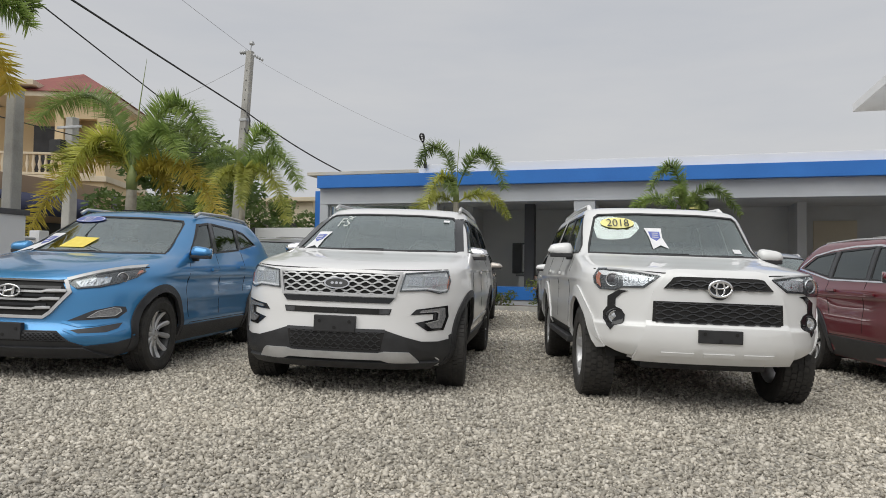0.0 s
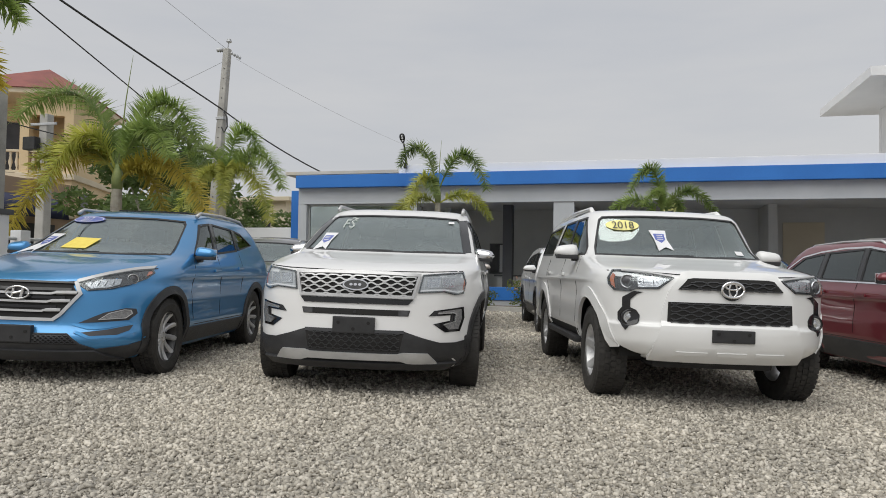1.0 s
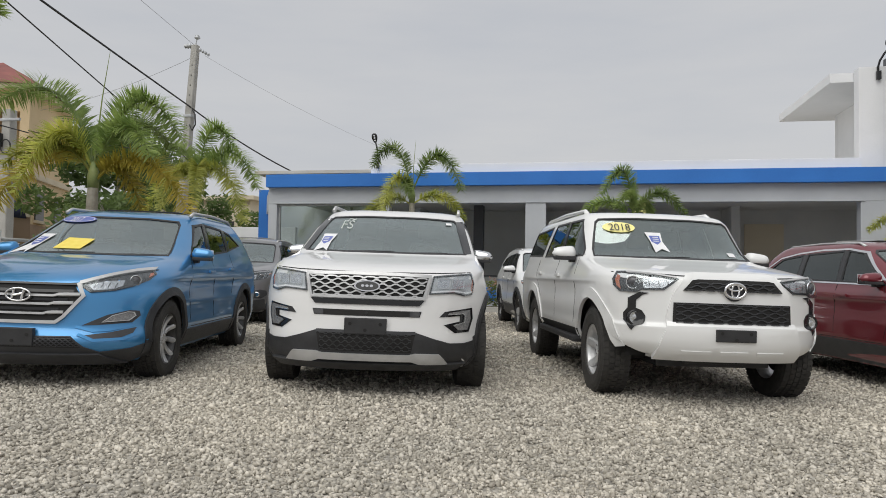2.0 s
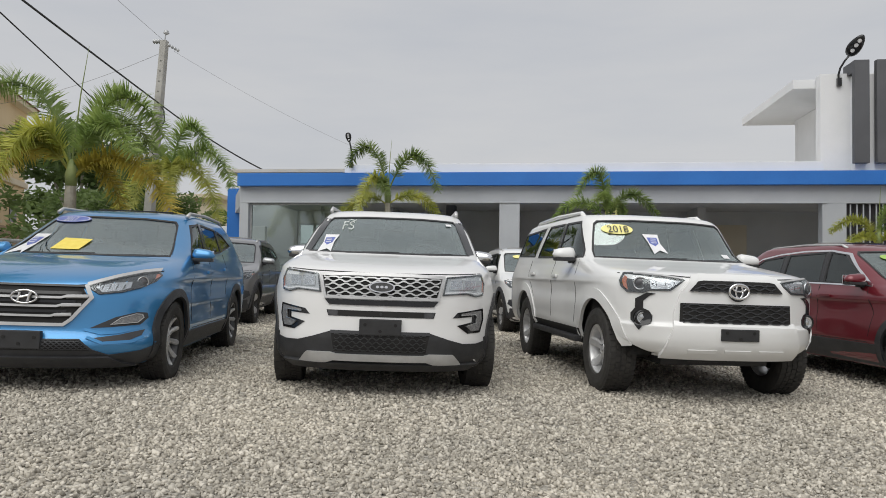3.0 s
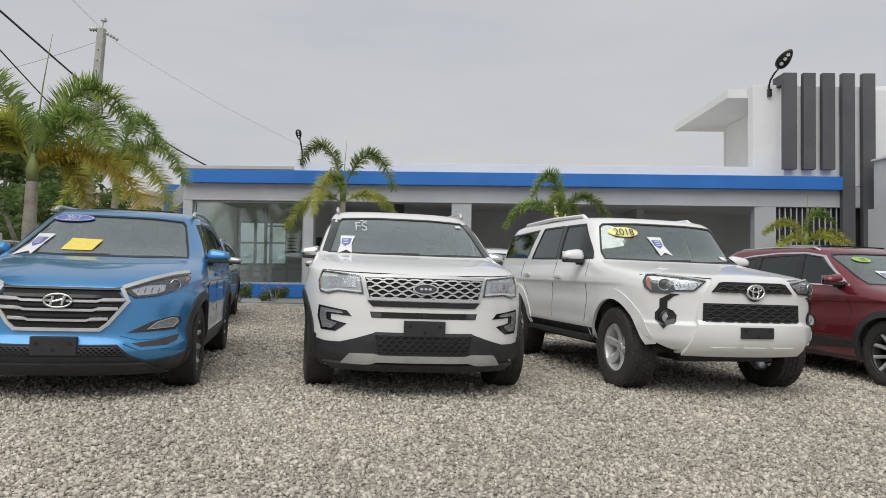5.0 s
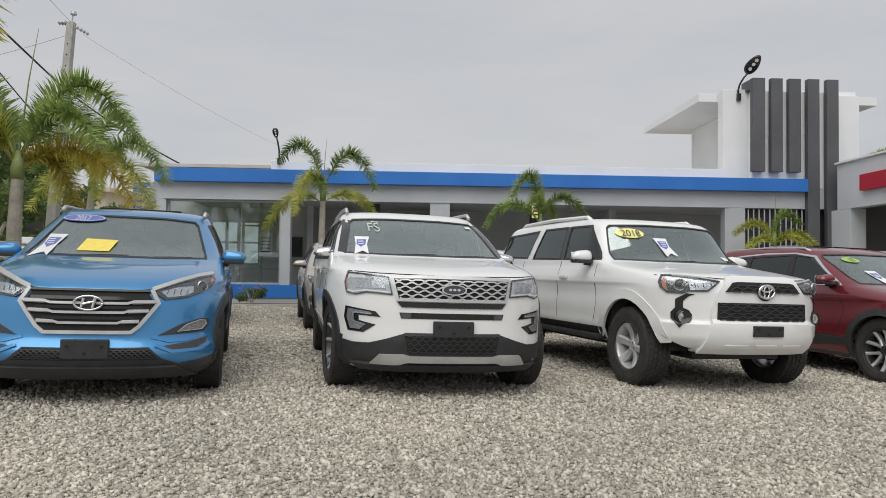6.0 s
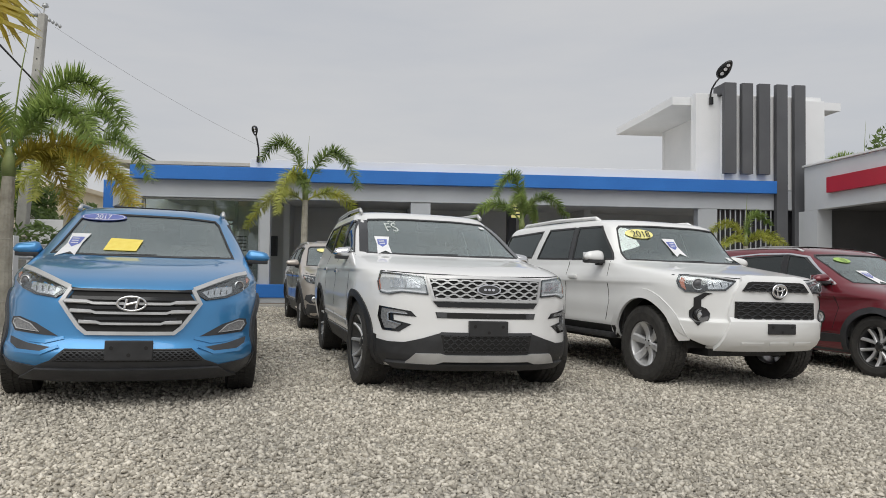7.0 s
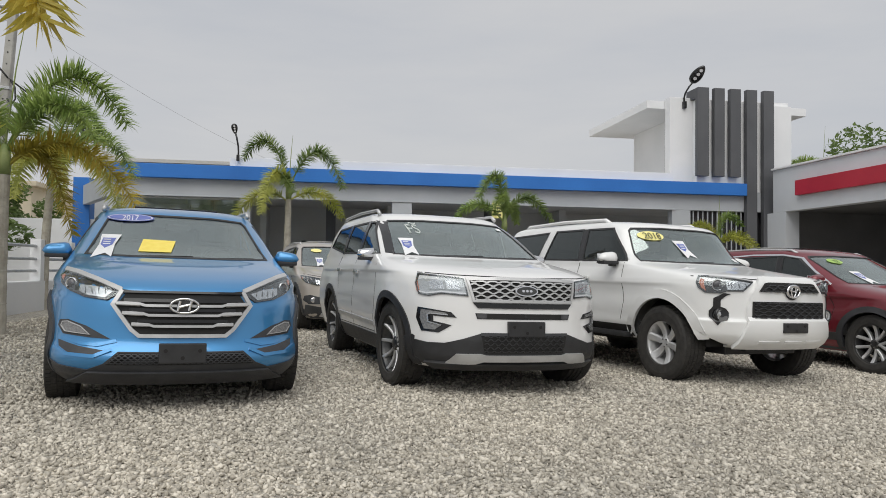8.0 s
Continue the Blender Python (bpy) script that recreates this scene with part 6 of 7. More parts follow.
G, Y, O = "leaf_palm", "leaf_lime", "leaf_yellow"
palm("young palm with arching green fronds before the showroom", -4.27, 17.9, 2.85, (0.02, 0), [
    (-.52, 1.48, -1.14, 1.02, .25, .40, G), (.72, 1.22, 1.36, .28, -.3, .35, G), (-.33, .62, -.60, -.42, -.8, .22, Y),
    (-.76, .10, -1.48, -.75, .15, -.05, Y), (.76, .18, 1.36, -.42, .2, -.02, Y), (-.10, .55, .15, .10, -.7, .25, G)], 3, spear=(.08, 1.64), leaf=.185)
palm("small green palm behind the parked off-road SUV", 1.36, 17.8, 2.15, (-0.02, 0), [
    (-.26, 1.42, -.78, .85, -.3, .32, G), (.56, .90, 1.22, .28, -.2, .30, G), (-.74, .72, -1.40, .08, .15, .25, G),
    (-.12, .85, -.45, .55, -.6, .30, G), (.25, .75, .50, .25, .6, .28, G)], 5, spear=(.05, 1.47), leaf=.17)
palm("small bushy palm by the grey fins", 8.12, 18.9, 1.90, (-0.02, 0), [
    (.16, .88, .64, .58, -.2, .05, G), (-.55, .62, -1.22, .30, -.2, .05, Y), (-.48, .22, -1.0, -.10, -.5, .0, Y), (.48, .38, 1.10, -.05, -.3, .0, Y), (.30, .28, .80, -.15, -.6, .0, Y)], 7, spear=(.05, 1.5), leaf=.16)
palm("tall palm with green and yellowing fronds by the street wall", -7.72, 10.1, 2.35, (0.04, 0), [
    (-.82, 1.62, -2.20, 1.30, .1, .30, G), (.82, 1.36, 1.62, .72, -.15, .35, G), (.68, .95, 1.34, .42, -.5, .30, G), (-.38, .86, -.74, -.16, -.8, .30, Y),
    (-.60, .70, -1.25, .32, -.5, .25, Y), (-.90, .58, -2.05, -.75, -.15, .22, O), (.92, .42, 1.78, -.45, -.1, .10, O), (.45, .30, .80, -.80, .3, .10, O), (-.45, 1.0, -1.0, .70, 1.0, .3, G), (.30, 1.15, .60, .90, 1.2, .3, G)], 11, r0=0.10, spear=(.24, 2.22), leaf=.205)
palm("light green palm near the utility pole", -9.05, 15.4, 2.75, (0.1, 0), [
    (.42, 1.62, 1.02, 1.10, -.1, .40, G), (.92, 1.05, 1.72, .20, -.3, .40, G), (.80, .58, 1.52, -.60, -.5, .35, Y), (-.42, 1.20, -1.20, 1.15, .2, .40, G),
    (-.54, .50, -1.15, -.45, -.3, .35, Y), (-.25, .60, -.35, -.35, -.9, .35, Y), (.25, .70, .45, -.25, -.8, .35, Y), (-.75, .85, -1.45, .45, .4, .40, G), (.1, 1.1, .1, .9, 1.2, .4, G)], 13, spear=(.1, 1.3), leaf=.20)
palm("tall palm with yellow hanging fronds at the yard's edge", -8.7, 6.3, 3.9, (0.35, -0.1), [(-20, 18, -86, 3.85, O), (35, 35, -60, 2.0, G), (60, 55, -60, 2.2, G), (20, 60, -50, 1.9, G), (85, 20, -75, 2.3, O), (120, 50, -60, 2.4, Y), (200, 45, -60, 2.4, G), (270, 45, -60, 2.4, G), (-50, 35, -60, 2.2, Y)], 17, r0=0.12, spear=None, wide=1.7)


def leaf_cloud(bm, centre, radii, count, rng, size, hollow=0.45):
    for _ in range(count):
        while True:
            d = Vector((rng.gauss(0, 1), rng.gauss(0, 1), rng.gauss(0, 1)))
            if d.length > 0.01:
                break
        d = d.normalized() * (hollow + (1 - hollow) * rng.random() ** 0.5)
        c = Vector(centre) + Vector((d.x * radii[0], d.y * radii[1], d.z * radii[2]))
        a = Vector((rng.gauss(0, 1), rng.gauss(0, 1), rng.gauss(0, 0.6))).normalized()
        b = a.cross(Vector((rng.gauss(0, 1), rng.gauss(0, 1), rng.gauss(0, 1)))).normalized()
        s = size * rng.uniform(0.6, 1.3)
        v = [bm.verts.new(c - a * s), bm.verts.new(c + b * s * 0.38), bm.verts.new(c + a * s), bm.verts.new(c - b * s * 0.38)]
        bm.faces.new(v)


def tree(label, x, y, height, spread, seed, clumps=26, per=260, leaf=0.13, base=0.35):
    rng = random.Random(seed)
    t = thing("tree", label, "tree", pose(x, y, ground_z(x) - 0.05), "trees behind the yard")
    trunk = tube([(0, 0, 0), (0.05, 0, height * 0.25), (0.0, 0.08, height * 0.5)], [0.22, 0.16, 0.11], 10)
    crown = bmesh.new()
    for k in range(clumps):
        a, r = rng.uniform(0, 2 * math.pi), spread * rng.uniform(0.15, 1.0)
        z = height * rng.uniform(base, 0.95)
        r *= 1.0 - 0.55 * abs((z / height - 0.6) / 0.45) ** 2
        c = (r * math.cos(a), r * math.sin(a), z)
        if k % 3 == 0:
            add_tube(trunk, [(0, 0.05, height * 0.32), Vector(c) * 0.55 + Vector((0, 0, height * 0.22)), c], [0.08, 0.045, 0.015], 6)
        q = spread * rng.uniform(0.22, 0.38)
        leaf_cloud(crown, c, (q, q, q * 0.7), per, rng, leaf)
    part("trunk", trunk, "trunk", t)
    part("crown", crown, "leaf_tree", t)
    return t


tree("dark green leafy tree behind the palms", -15.5, 21.5, 5.4, 3.0, 21, 30, 240, 0.15, 0.2)
tree("dense dark green tree beside the cream house", -17.5, 25.5, 5.4, 2.3, 22, 22, 220, 0.15, 0.2)
tree("broad sparse tree showing over the wing roof", 20.9, 26.5, 7.8, 3.5, 23, 22, 110, 0.15, 0.66)
tree("bushy green tree behind the street wall", -12.3, 17.5, 3.0, 1.7, 24, 20, 200, 0.11, 0.15)
tree("bushy green tree beside the corner column", -13.2, 25.5, 3.6, 2.0, 25, 20, 180, 0.12, 0.15)
palm("distant palm showing over the wing roof", 16.8, 26.0, 5.0, (0.2, 0), [(180, 50, -60, 1.8, G), (0, 45, -60, 1.8, G), (90, 60, -40, 1.6, G), (270, 50, -60, 1.6, G), (135, 30, -70, 1.7, Y), (-40, 20, -70, 1.7, G)], 29, spear=(0.1, 2.3))


def shrub(label, x, y, h, w, seed, flowers=0):
    rng = random.Random(seed)
    t = thing("shrub", label, "shrub", pose(x, y, ground_z(x)), "shrubs along the showroom")
    st = bmesh.new()
    for k in range(7):
        a = rng.uniform(0, 6.28)
        add_tube(st, [(0, 0, 0), (w * 0.3 * math.cos(a), w * 0.3 * math.sin(a), h * 0.8)], [0.012, 0.005], 5)
    part("stem", st, "trunk", t)
    bm = bmesh.new()
    for k in range(10):
        a, r = rng.uniform(0, 6.28), w * 0.5 * rng.random() ** 0.5
        leaf_cloud(bm, (r * math.cos(a), r * math.sin(a), h * rng.uniform(0.3, 0.85)), (w * 0.28, w * 0.28, h * 0.25), 90, rng, 0.045, 0.2)
    part("leaves", bm, "leaf_shrub", t)
    if flowers:
        fl = bmesh.new()
        for k in range(flowers):
            a, r = rng.uniform(0, 6.28), w * 0.55 * rng.random() ** 0.5
            leaf_cloud(fl, (r * math.cos(a), r * math.sin(a), h * rng.uniform(0.7, 1.05)), (0.05, 0.05, 0.05), 10, rng, 0.022, 0.1)
        tagged(part("flowers", fl, "petal", t), kind="stuff")


shrub("green shrub with small pink flowers at the wall foot", -1.95, 18.7, 0.85, 0.9, 31, 26)
shrub("low yellow-green shrub at the wall foot", -7.15, 18.8, 0.55, 0.7, 32)
shrub("low yellow-green shrub at the wall foot", -6.2, 18.85, 0.5, 0.6, 33, 8)
shrub("low yellow-green shrub at the wall foot", -3.3, 18.9, 0.5, 0.7, 34)
shrub("green shrub with small pink flowers at the wall foot", -1.2, 18.9, 0.75, 0.8, 35, 14)
solid("planter_bed", box(-9.2, 9.0, 18.25, 19.66, -0.4, 0.13, 0.03), "soil", "bare earth planting strip along the showroom", "planter", "structure")
solid("kerb", box(-9.2, 9.0, 18.12, 18.25, -0.4, 0.17, 0.02), "concrete", "pale concrete kerb of the planting strip", "kerb", "structure")


# ---- utility poles and cables ----
def sag(a, b, drop, n=18):
    a, b = Vector(a), Vector(b)
    return [a.lerp(b, k / n) - Vector((0, 0, 4 * drop * (k / n) * (1 - k / n))) for k in range(n + 1)]


def square_bar(bm, a, b, r0, r1):
    a, b = Vector(a), Vector(b)
    q = [bm.verts.new(p + Vector((sx * r, sy * r, 0))) for p, r in ((a, r0), (b, r1)) for sx, sy in ((-1, -1), (1, -1), (1, 1), (-1, 1))]
    for f in ((0, 1, 2, 3), (4, 5, 6, 7), (0, 1, 5, 4), (1, 2, 6, 5), (2, 3, 7, 6), (3, 0, 4, 7)):
        bm.faces.new([q[i] for i in f])
    bmesh.ops.bevel(bm, geom=bm.edges[:], offset=0.015, segments=1, affect="EDGES")
    return bm


def utility_pole():
    t = thing("utility_pole", "tall square weathered concrete utility pole with insulators", "utility pole", pose(-11.8, 19.2, 0), "utility poles")
    top = Vector((0.52, 0.0, 7.72))
    part("post", square_bar(bmesh.new(), (0, 0, -0.2), top, 0.14, 0.095), "concrete", t)
    for k in range(14):
        z = 3.2 + k * 0.30
        c = Vector((0.52 * z / 7.72, -0.14 + 0.045 * z / 7.72, z))
        part("step_hole", lathe([(0.018, -0.008), (0.018, 0.01)], 10, "y", c), "void", t)
    part("top_pin", tube([top, top + Vector((0.05, 0, 0.26))], 0.018, 8), "galv", t)
    part("insulator", lathe([(0.03, 0.0), (0.085, 0.03), (0.085, 0.06), (0.05, 0.07), (0.07, 0.10), (0.03, 0.13)], 14, "z", top + Vector((0.05, 0, 0.18))), "galv", t, smooth=True)
    part("insulator", lathe([(0.02, -0.12), (0.07, -0.08), (0.04, -0.04), (0.08, 0.0), (0.04, 0.04), (0.08, 0.08), (0.02, 0.12)], 12, "x", top + Vector((-0.22, -0.05, -0.03))), "galv", t, smooth=True)
    for k in range(4):
        part("insulator", lathe([(0.02, -0.04), (0.055, -0.01), (0.055, 0.01), (0.02, 0.04)], 12, "x", top + Vector((0.18 + 0.09 * k, -0.05, -0.16 - 0.05 * k))), "galv", t, smooth=True)
    part("band", box(0.25, 0.51, -0.13, 0.13, 5.55, 5.63, 0.01), "galv", t)
    part("cable_loop", tube([(0.55, -0.15, 5.75), (0.66, -0.18, 5.6), (0.68, -0.18, 5.3), (0.58, -0.18, 5.12), (0.48, -0.17, 5.3)], 0.022, 8), "cable", t, smooth=True)
    part("cross_rod", tube([(0.0, -0.1, 4.55), (0.95, -0.1, 4.5)], 0.016, 8), "galv", t)


utility_pole()


def small_pole(label, x, y, h, r, fittings=True):
    t = thing("concrete_post", label, "post", pose(x, y, ground_z(x)), "utility poles")
    part("post", square_bar(bmesh.new(), (0, 0, -0.1), (0.05, 0, h), r * 1.2, r), "concrete", t)
    if fittings:
        part("meter", box(-0.34, 0.0, -0.30, -0.12, h * 0.80, h * 0.87, 0.02), "cable", t)
        part("cable_loop", tube([(0.12 + 0.13 * math.cos(a), -0.18, h * 0.80 + 0.16 * math.sin(a)) for a in [k * 0.45 for k in range(15)]], 0.016, 6), "cable", t, smooth=True)
        part("cross_arm", box(-0.30, 0.42, -0.13, -0.08, h - 0.28, h - 0.22, 0.01), "galv", t)


small_pole("short leaning concrete service pole with a black meter", -12.9, 14.0, 4.4, 0.11)
small_pole("grey concrete lamp post standing on the gate pillar", -8.62, 8.6, 3.55, 0.09, False)
PT, PM = Vector((-11.28, 19.2, 7.70)), Vector((-11.35, 19.1, 5.85))
for nm, lab, a, b, dr, r, mt in (
        ("overhead_cable", "thick twisted black overhead cable", PM, (-4.9, -14.0, 6.9), 0.12, 0.022, "cable"),
        ("overhead_cable", "thick twisted black overhead cable to the showroom roof", PM, (-8.6, 20.3, 4.05), 0.10, 0.022, "cable"),
        ("overhead_wire", "black overhead wire above the street wall", (-11.4, 19.2, 4.26), (-3.34, -14.0, 8.2), 0.05, 0.013, "cable"),
        ("overhead_wire", "thin grey overhead wire from the pole top", PT, (-7.2, -14.0, 10.5), 0.5, 0.005, "wire"),
        ("overhead_wire", "thin grey overhead wire from the pole to the house", PT - Vector((0, 0, 0.3)), (-24.2, 27.0, 7.8), 0.3, 0.006, "wire"),
        ("overhead_wire", "thin grey overhead wire from the pole over the roof", PT + Vector((0.3, 0, -0.3)), (-3.5, 26.0, 4.3), 0.35, 0.0035, "wire"),
        ("overhead_wire", "black service wire along the street side", (-12.35, 14.0, 4.1), (-9.0, -12.0, 5.4), 0.5, 0.014, "cable"),
        ("overhead_wire", "black service wire between the poles", (-12.35, 14.0, 4.15), (-11.45, 19.2, 4.6), 0.15, 0.012, "cable"),
        ("overhead_wire", "black service wire to the cream house", (-12.35, 14.0, 4.0), (-24.3, 25.0, 6.0), 0.4, 0.014, "cable")):
    solid(nm, tube(sag(a, b, dr), r, 6), mt, lab, "cable", group="overhead cables", smooth=True)


# ---- street wall with railing ----
def street_wall():
    solid("wall_street", box(-9.2, -8.98, 8.7, 19.0, -0.2, 0.78, 0.02), "wall_white", "low white rendered wall on the street side", "wall", "structure")
    p = thing("gate_pillar", "square white rendered gate pillar with a dark cap", "pillar", pose(-8.65, 8.35, ground_z(-8.7)))
    part("shaft", box(-0.30, 0.30, -0.30, 0.30, 0.0, 1.62, 0.02), "wall_white", p)
    part("cap", box(-0.34, 0.34, -0.34, 0.34, 1.62, 1.70, 0.015), "fin_grey", p)
    part("reflector", box(0.06, 0.22, -0.325, -0.302, 1.02, 1.30, 0.01), "fascia_red", p, "red square reflector")
    f = thing("railing", "white tubular railing on the low street wall", "railing")
    for y in (9.6, 11.4, 13.2, 15.2, 17.0):
        part("post", box(-9.2, -8.99, y - 0.10, y + 0.10, 0.78, 1.62, 0.015), "wall_white", f)
    for z in (0.98, 1.22, 1.48):
        part("rail", tube([(-9.09, 9.0, z), (-9.09, 18.6, z)], 0.03, 8), "galv", f, smooth=True)


street_wall()


# ---- houses on the street ----
def balustrade(parent, x0, x1, y, z0, h, n, along="x"):
    for z in (z0, z0 + h - 0.1):
        part("rail", box(x0, x1, y - 0.09, y + 0.09, z, z + 0.10, 0.02) if along == "x" else box(y - 0.09, y + 0.09, x0, x1, z, z + 0.10, 0.02), "cream_trim", parent)
    for k in range(n):
        c = x0 + (x1 - x0) * (k + 0.5) / n
        at = (c, y, z0) if along == "x" else (y, c, z0)
        part("baluster", lathe([(0.05, 0.08), (0.05, 0.14), (0.03, 0.2), (0.085, h * 0.45), (0.04, h * 0.72), (0.055, h - 0.16), (0.055, h - 0.08)], 10, "z", at), "cream_trim", parent, smooth=True)


def cream_house():
    h = thing("cream_house", "cream three-storey house with a maroon hip roof and balconies", "house", pose(-21.65, 24.6, -0.45, 0, 0, 23))
    W, D, Z = 2.05, 5.4, 8.5          # the projecting bay; the rest of the front lies back to the left
    w = bmesh.new()
    add_box(w, -W, -W + 0.35, 0, 0.4, 5.3, 7.7)
    add_box(w, -0.35, 0, 0, 0.4, 5.3, 7.7)
    add_box(w, -W, 0, 0, 0.4, 7.7, Z)
    add_box(w, -W, 0, 0, 0.4, -0.3, 5.3)
    add_box(w, -W, -0.3, 1.4, 1.6, 5.3, Z)
    add_box(w, -0.3, 0, 0.4, D - 1.7, -0.3, Z)
    add_box(w, -0.3, 0, D - 1.7, D - 0.4, -0.3, 5.9)
    add_box(w, -0.3, 0, D - 1.7, D - 0.4, 7.9, Z)
    add_box(w, -0.3, 0, D - 0.4, D, -0.3, Z)
    add_box(w, -12.0, -0.3, D - 0.3, D, -0.3, Z)
    add_box(w, -12.0, -W, 2.0, 2.3, -0.3, Z)
    add_box(w, -W, -W + 0.25, 0.4, 2.0, -0.3, Z)
    part("wall", w, "cream", h)
    part("plinth", box(-12.0, 0.04, -0.04, D, -0.3, 3.2), "tan", h)
    part("band", box(-W - 0.1, 0.12, -0.12, D + 0.1, 5.05, 5.30, 0.03), "cream_trim", h)
    part("balcony_slab", box(-12.0, -W - 0.1, 0.1, 2.0, 5.05, 5.30, 0.03), "cream_trim", h)
    part("cornice", box(-W - 3.0, 0.40, -0.40, D + 0.4, Z, Z + 0.22, 0.04), "cream_trim", h)
    part("flat_roof", box(-12.0, -W - 0.6, -0.7, D, 8.9, 9.12, 0.03), "cream_trim", h)
    roof = bmesh.new()
    a = [roof.verts.new(p) for p in ((-W - 3.0, -0.5, Z + 0.22), (0.5, -0.5, Z + 0.22), (0.5, D + 0.5, Z + 0.22), (-W - 3.0, D + 0.5, Z + 0.22), (-2.0, 2.7, 10.3))]
    for f in ((0, 1, 4), (1, 2, 4), (2, 3, 4), (3, 0, 4), (0, 3, 2, 1)):
        roof.faces.new([a[i] for i in f])
    part("roof", roof, "roof_red", h, "maroon sheet hip roof")
    for y0, y1, z0, z1 in ((0.9, 1.9, 3.4, 4.6), (D - 2.1, D - 1.2, 3.4, 4.4)):
        wn_ = part("window", box(-0.02, 0.05, y0, y1, z0, z1), "dark_open", h)
        part("window_frame", box(0.0, 0.09, y0 - 0.12, y1 + 0.12, z1, z1 + 0.12, 0.02), "cream_trim", wn_)
        part("sill", box(0.0, 0.14, y0 - 0.12, y1 + 0.12, z0 - 0.12, z0, 0.02), "cream_trim", wn_)
    part("door", box(-W - 1.7, -W - 0.5, 1.94, 2.02, 5.3, 7.7), "dark_open", h)
    part("shop_door", box(-W - 3.0, -W - 0.4, 1.94, 2.02, 0.0, 2.8), "dark_open", h)
    balustrade(h, -W + 0.35, -0.35, 0.2, 5.32, 0.95, 6)
    balustrade(h, -W - 4.0, -W - 0.05, 0.25, 5.32, 0.95, 16)
    part("column", box(-W - 4.4, -W - 4.05, 0.1, 0.45, 5.3, 8.9, 0.02), "cream_trim", h)
    # lower shop front with its awning
    s = thing("shop_annex", "tan street shop with a navy fabric awning", "building")
    part("wall", box(-30.0, -20.5, 17.5, 23.5, -0.3, 4.2), "tan", s)
    part("door", box(-26.0, -23.8, 17.4, 17.52, 0.0, 2.6), "dark_open", s)
    part("window", box(-20.54, -20.46, 18.2, 22.5, 0.8, 2.6), "dark_open", s)
    part("sign_band", box(-20.6, -20.42, 17.6, 23.4, 2.9, 3.3, 0.02), "cream_trim", s)
    aw = bmesh.new()
    prof = [(0.0, 3.6), (0.55, 3.5), (0.95, 3.2), (1.1, 2.75), (1.05, 2.75), (0.9, 3.12), (0.5, 3.42), (0.0, 3.5)]
    q = [[aw.verts.new((-20.45 + dx, y, z)) for dx, z in prof] for y in (18.0, 20.0, 22.0)]
    for r, t in zip(q, q[1:]):
        for i in range(len(prof) - 1):
            aw.faces.new((r[i], r[i + 1], t[i + 1], t[i]))
    part("awning", aw, "navy", s, smooth=True)


cream_house()


def far_house():
    h = thing("pale_house", "low pale yellow house behind the trees", "house")
    part("wall", box(-22.0, -15.2, 31.0, 38.0, -0.3, 4.3), "cream_trim", h)
    part("roof", box(-22.3, -14.9, 30.7, 38.3, 4.3, 4.5, 0.03), "cream_trim", h)
    for x in (-20.5, -18.6, -16.9):
        w = part("window", box(x, x + 0.9, 30.94, 31.02, 2.0, 3.3), "dark_open", h)
        part("sill", box(x - 0.1, x + 1.0, 30.86, 31.0, 1.9, 2.0, 0.02), "cream_trim", w)
    part("garden_wall", box(-24.0, -13.0, 29.0, 29.2, -0.3, 1.9), "cream_trim", h)


far_house()


# ---- low white building beyond the corner column ----
solid("wall_rear", box(-13.6, -9.75, 23.4, 23.6, -0.3, 2.55, 0.02), "wall_white", "plain white rendered boundary wall behind the trees", "wall", "structure")


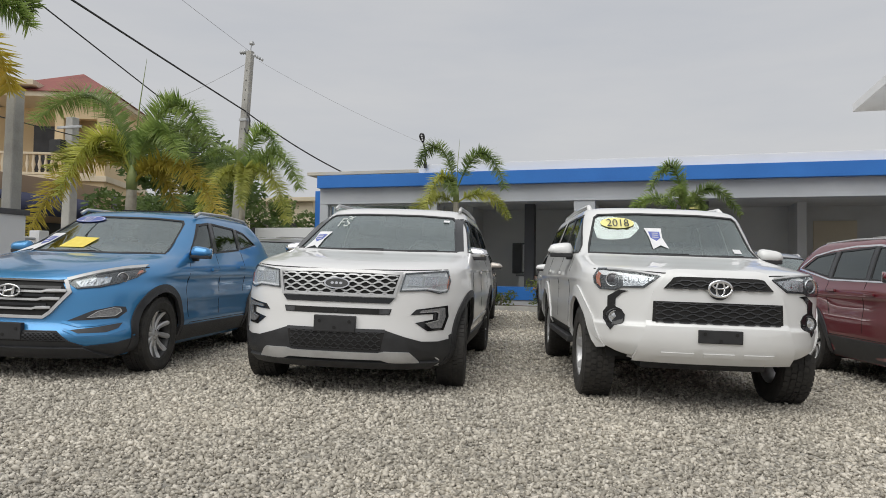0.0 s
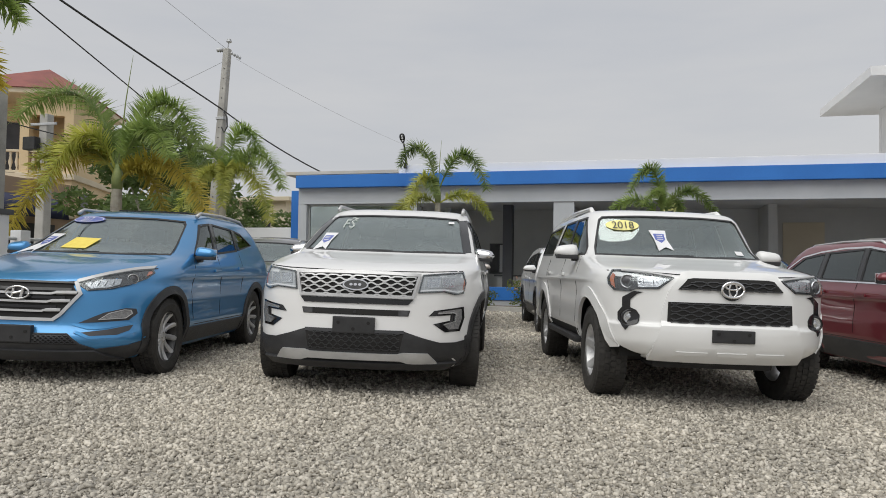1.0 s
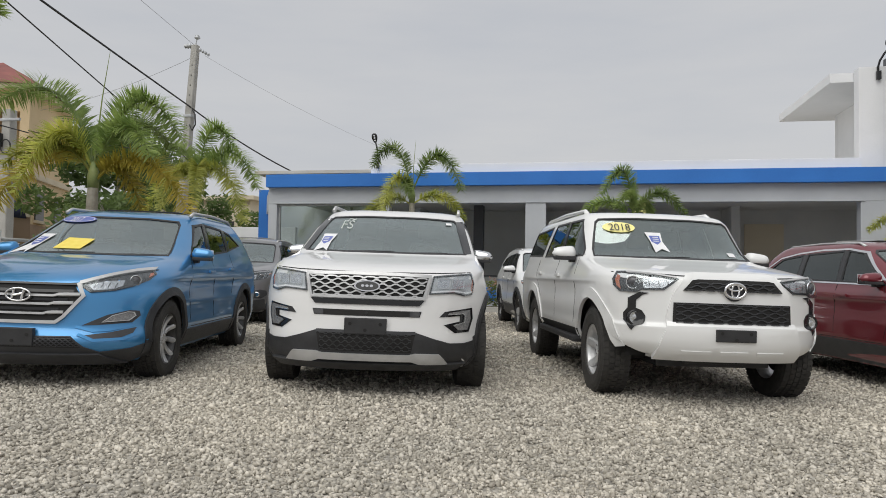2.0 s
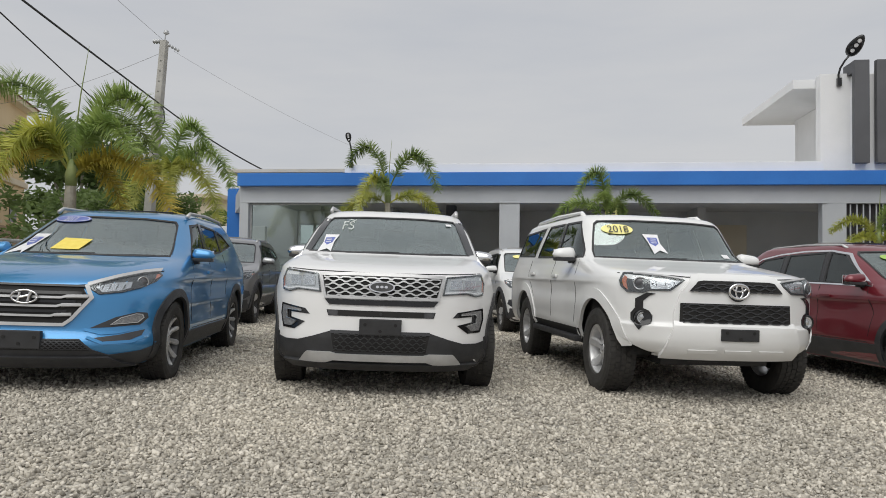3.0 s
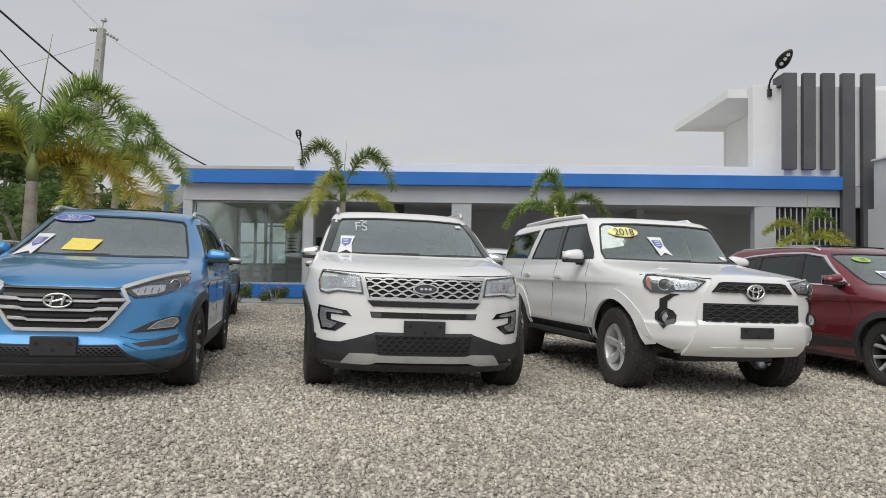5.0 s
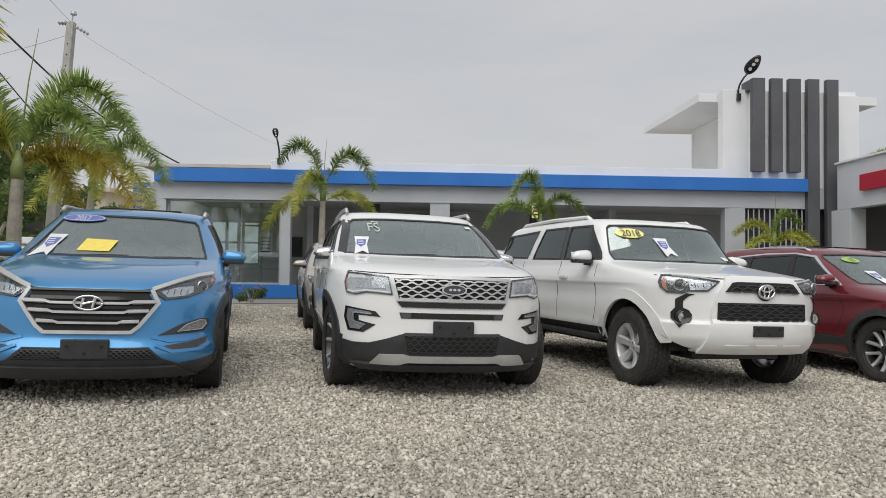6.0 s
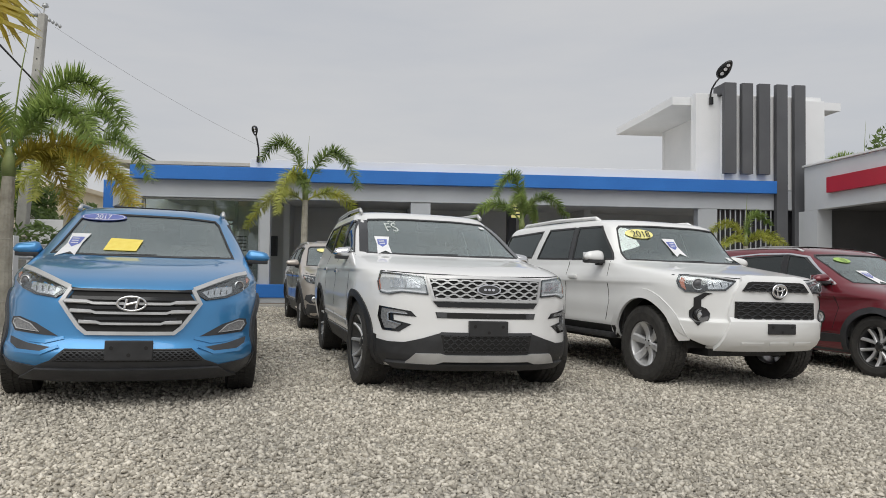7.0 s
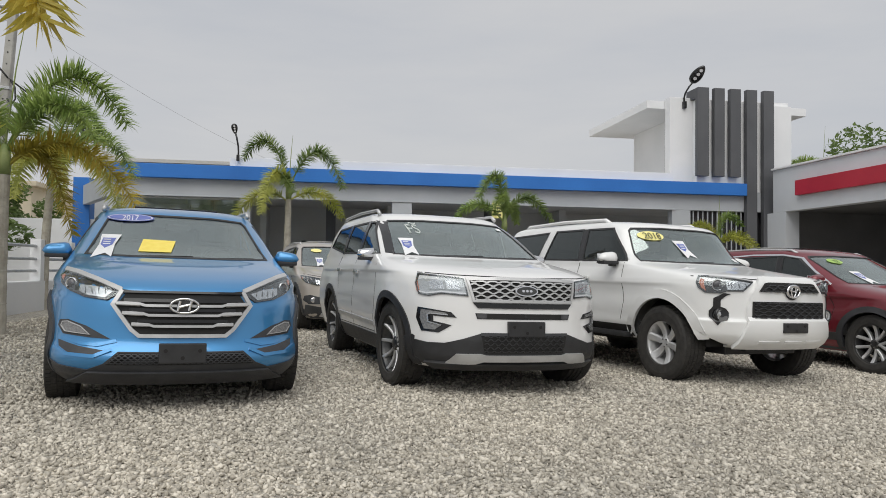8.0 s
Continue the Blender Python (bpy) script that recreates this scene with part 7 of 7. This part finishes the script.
# ---- loose stones over the yard ----
def scatter_stones():
    rng = np.random.default_rng(4)
    spots = []
    for x0, x1, y0, y1, per, r0, r1 in ((-5.6, 4.2, 2.3, 4.6, 2500, 0.007, 0.0185), (-7.5, 6.0, 4.6, 7.6, 1450, 0.009, 0.021), (-8.3, 7.5, 7.6, 12.5, 420, 0.012, 0.026), (-8.3, 9.0, 12.5, 18.1, 160, 0.014, 0.028)):
        n = int((x1 - x0) * (y1 - y0) * per)
        r = r0 + (r1 - r0) * rng.random(n) ** 1.8
        spots.append(np.stack([rng.uniform(x0, x1, n), rng.uniform(y0, y1, n), r], 1))
    s = np.concatenate(spots)
    n = len(s)
    cube = np.array([(-1, -1, -1), (1, -1, -1), (1, 1, -1), (-1, 1, -1), (-1, -1, 1), (1, -1, 1), (1, 1, 1), (-1, 1, 1)], float)
    quads = np.array([(0, 3, 2, 1), (4, 5, 6, 7), (0, 1, 5, 4), (1, 2, 6, 5), (2, 3, 7, 6), (3, 0, 4, 7)])
    v = cube[None] * 0.62 + rng.normal(0, 0.24, (n, 8, 3))
    v *= np.stack([rng.uniform(0.9, 1.5, n), rng.uniform(0.7, 1.1, n), rng.uniform(0.55, 0.9, n)], 1)[:, None]
    q = rng.normal(0, 1, (n, 4)) * np.array([1, 0.35, 0.35, 1])
    q /= np.linalg.norm(q, axis=1)[:, None]
    w, a, b, c = q.T
    rot = np.stack([1 - 2 * (b * b + c * c), 2 * (a * b - c * w), 2 * (a * c + b * w), 2 * (a * b + c * w), 1 - 2 * (a * a + c * c), 2 * (b * c - a * w), 2 * (a * c - b * w), 2 * (b * c + a * w), 1 - 2 * (a * a + b * b)], 1).reshape(n, 3, 3)
    v = np.einsum("nij,nkj->nki", rot, v) * s[:, 2][:, None, None]
    v[:, :, 0] += s[:, 0][:, None]
    v[:, :, 1] += s[:, 1][:, None]
    v[:, :, 2] += (-0.022 * (np.clip(s[:, 0], -12, 12) + 0.9) + s[:, 2] * rng.uniform(0.1, 0.55, n))[:, None]
    me = bpy.data.meshes.new("loose_stones")
    me.vertices.add(n * 8)
    me.vertices.foreach_set("co", v.reshape(-1))
    f = (quads[None] + (np.arange(n) * 8)[:, None, None]).reshape(-1)
    me.loops.add(len(f))
    me.loops.foreach_set("vertex_index", f.astype(np.int32))
    me.polygons.add(n * 6)
    me.polygons.foreach_set("loop_start", np.arange(0, n * 24, 4, dtype=np.int32))
    me.update(calc_edges=True)
    me.validate()
    me.materials.append(M["stone"])
    tagged(new("loose_stones", me), "loose crushed grey and tan stones of the yard", "gravel", kind="stuff")


scatter_stones()
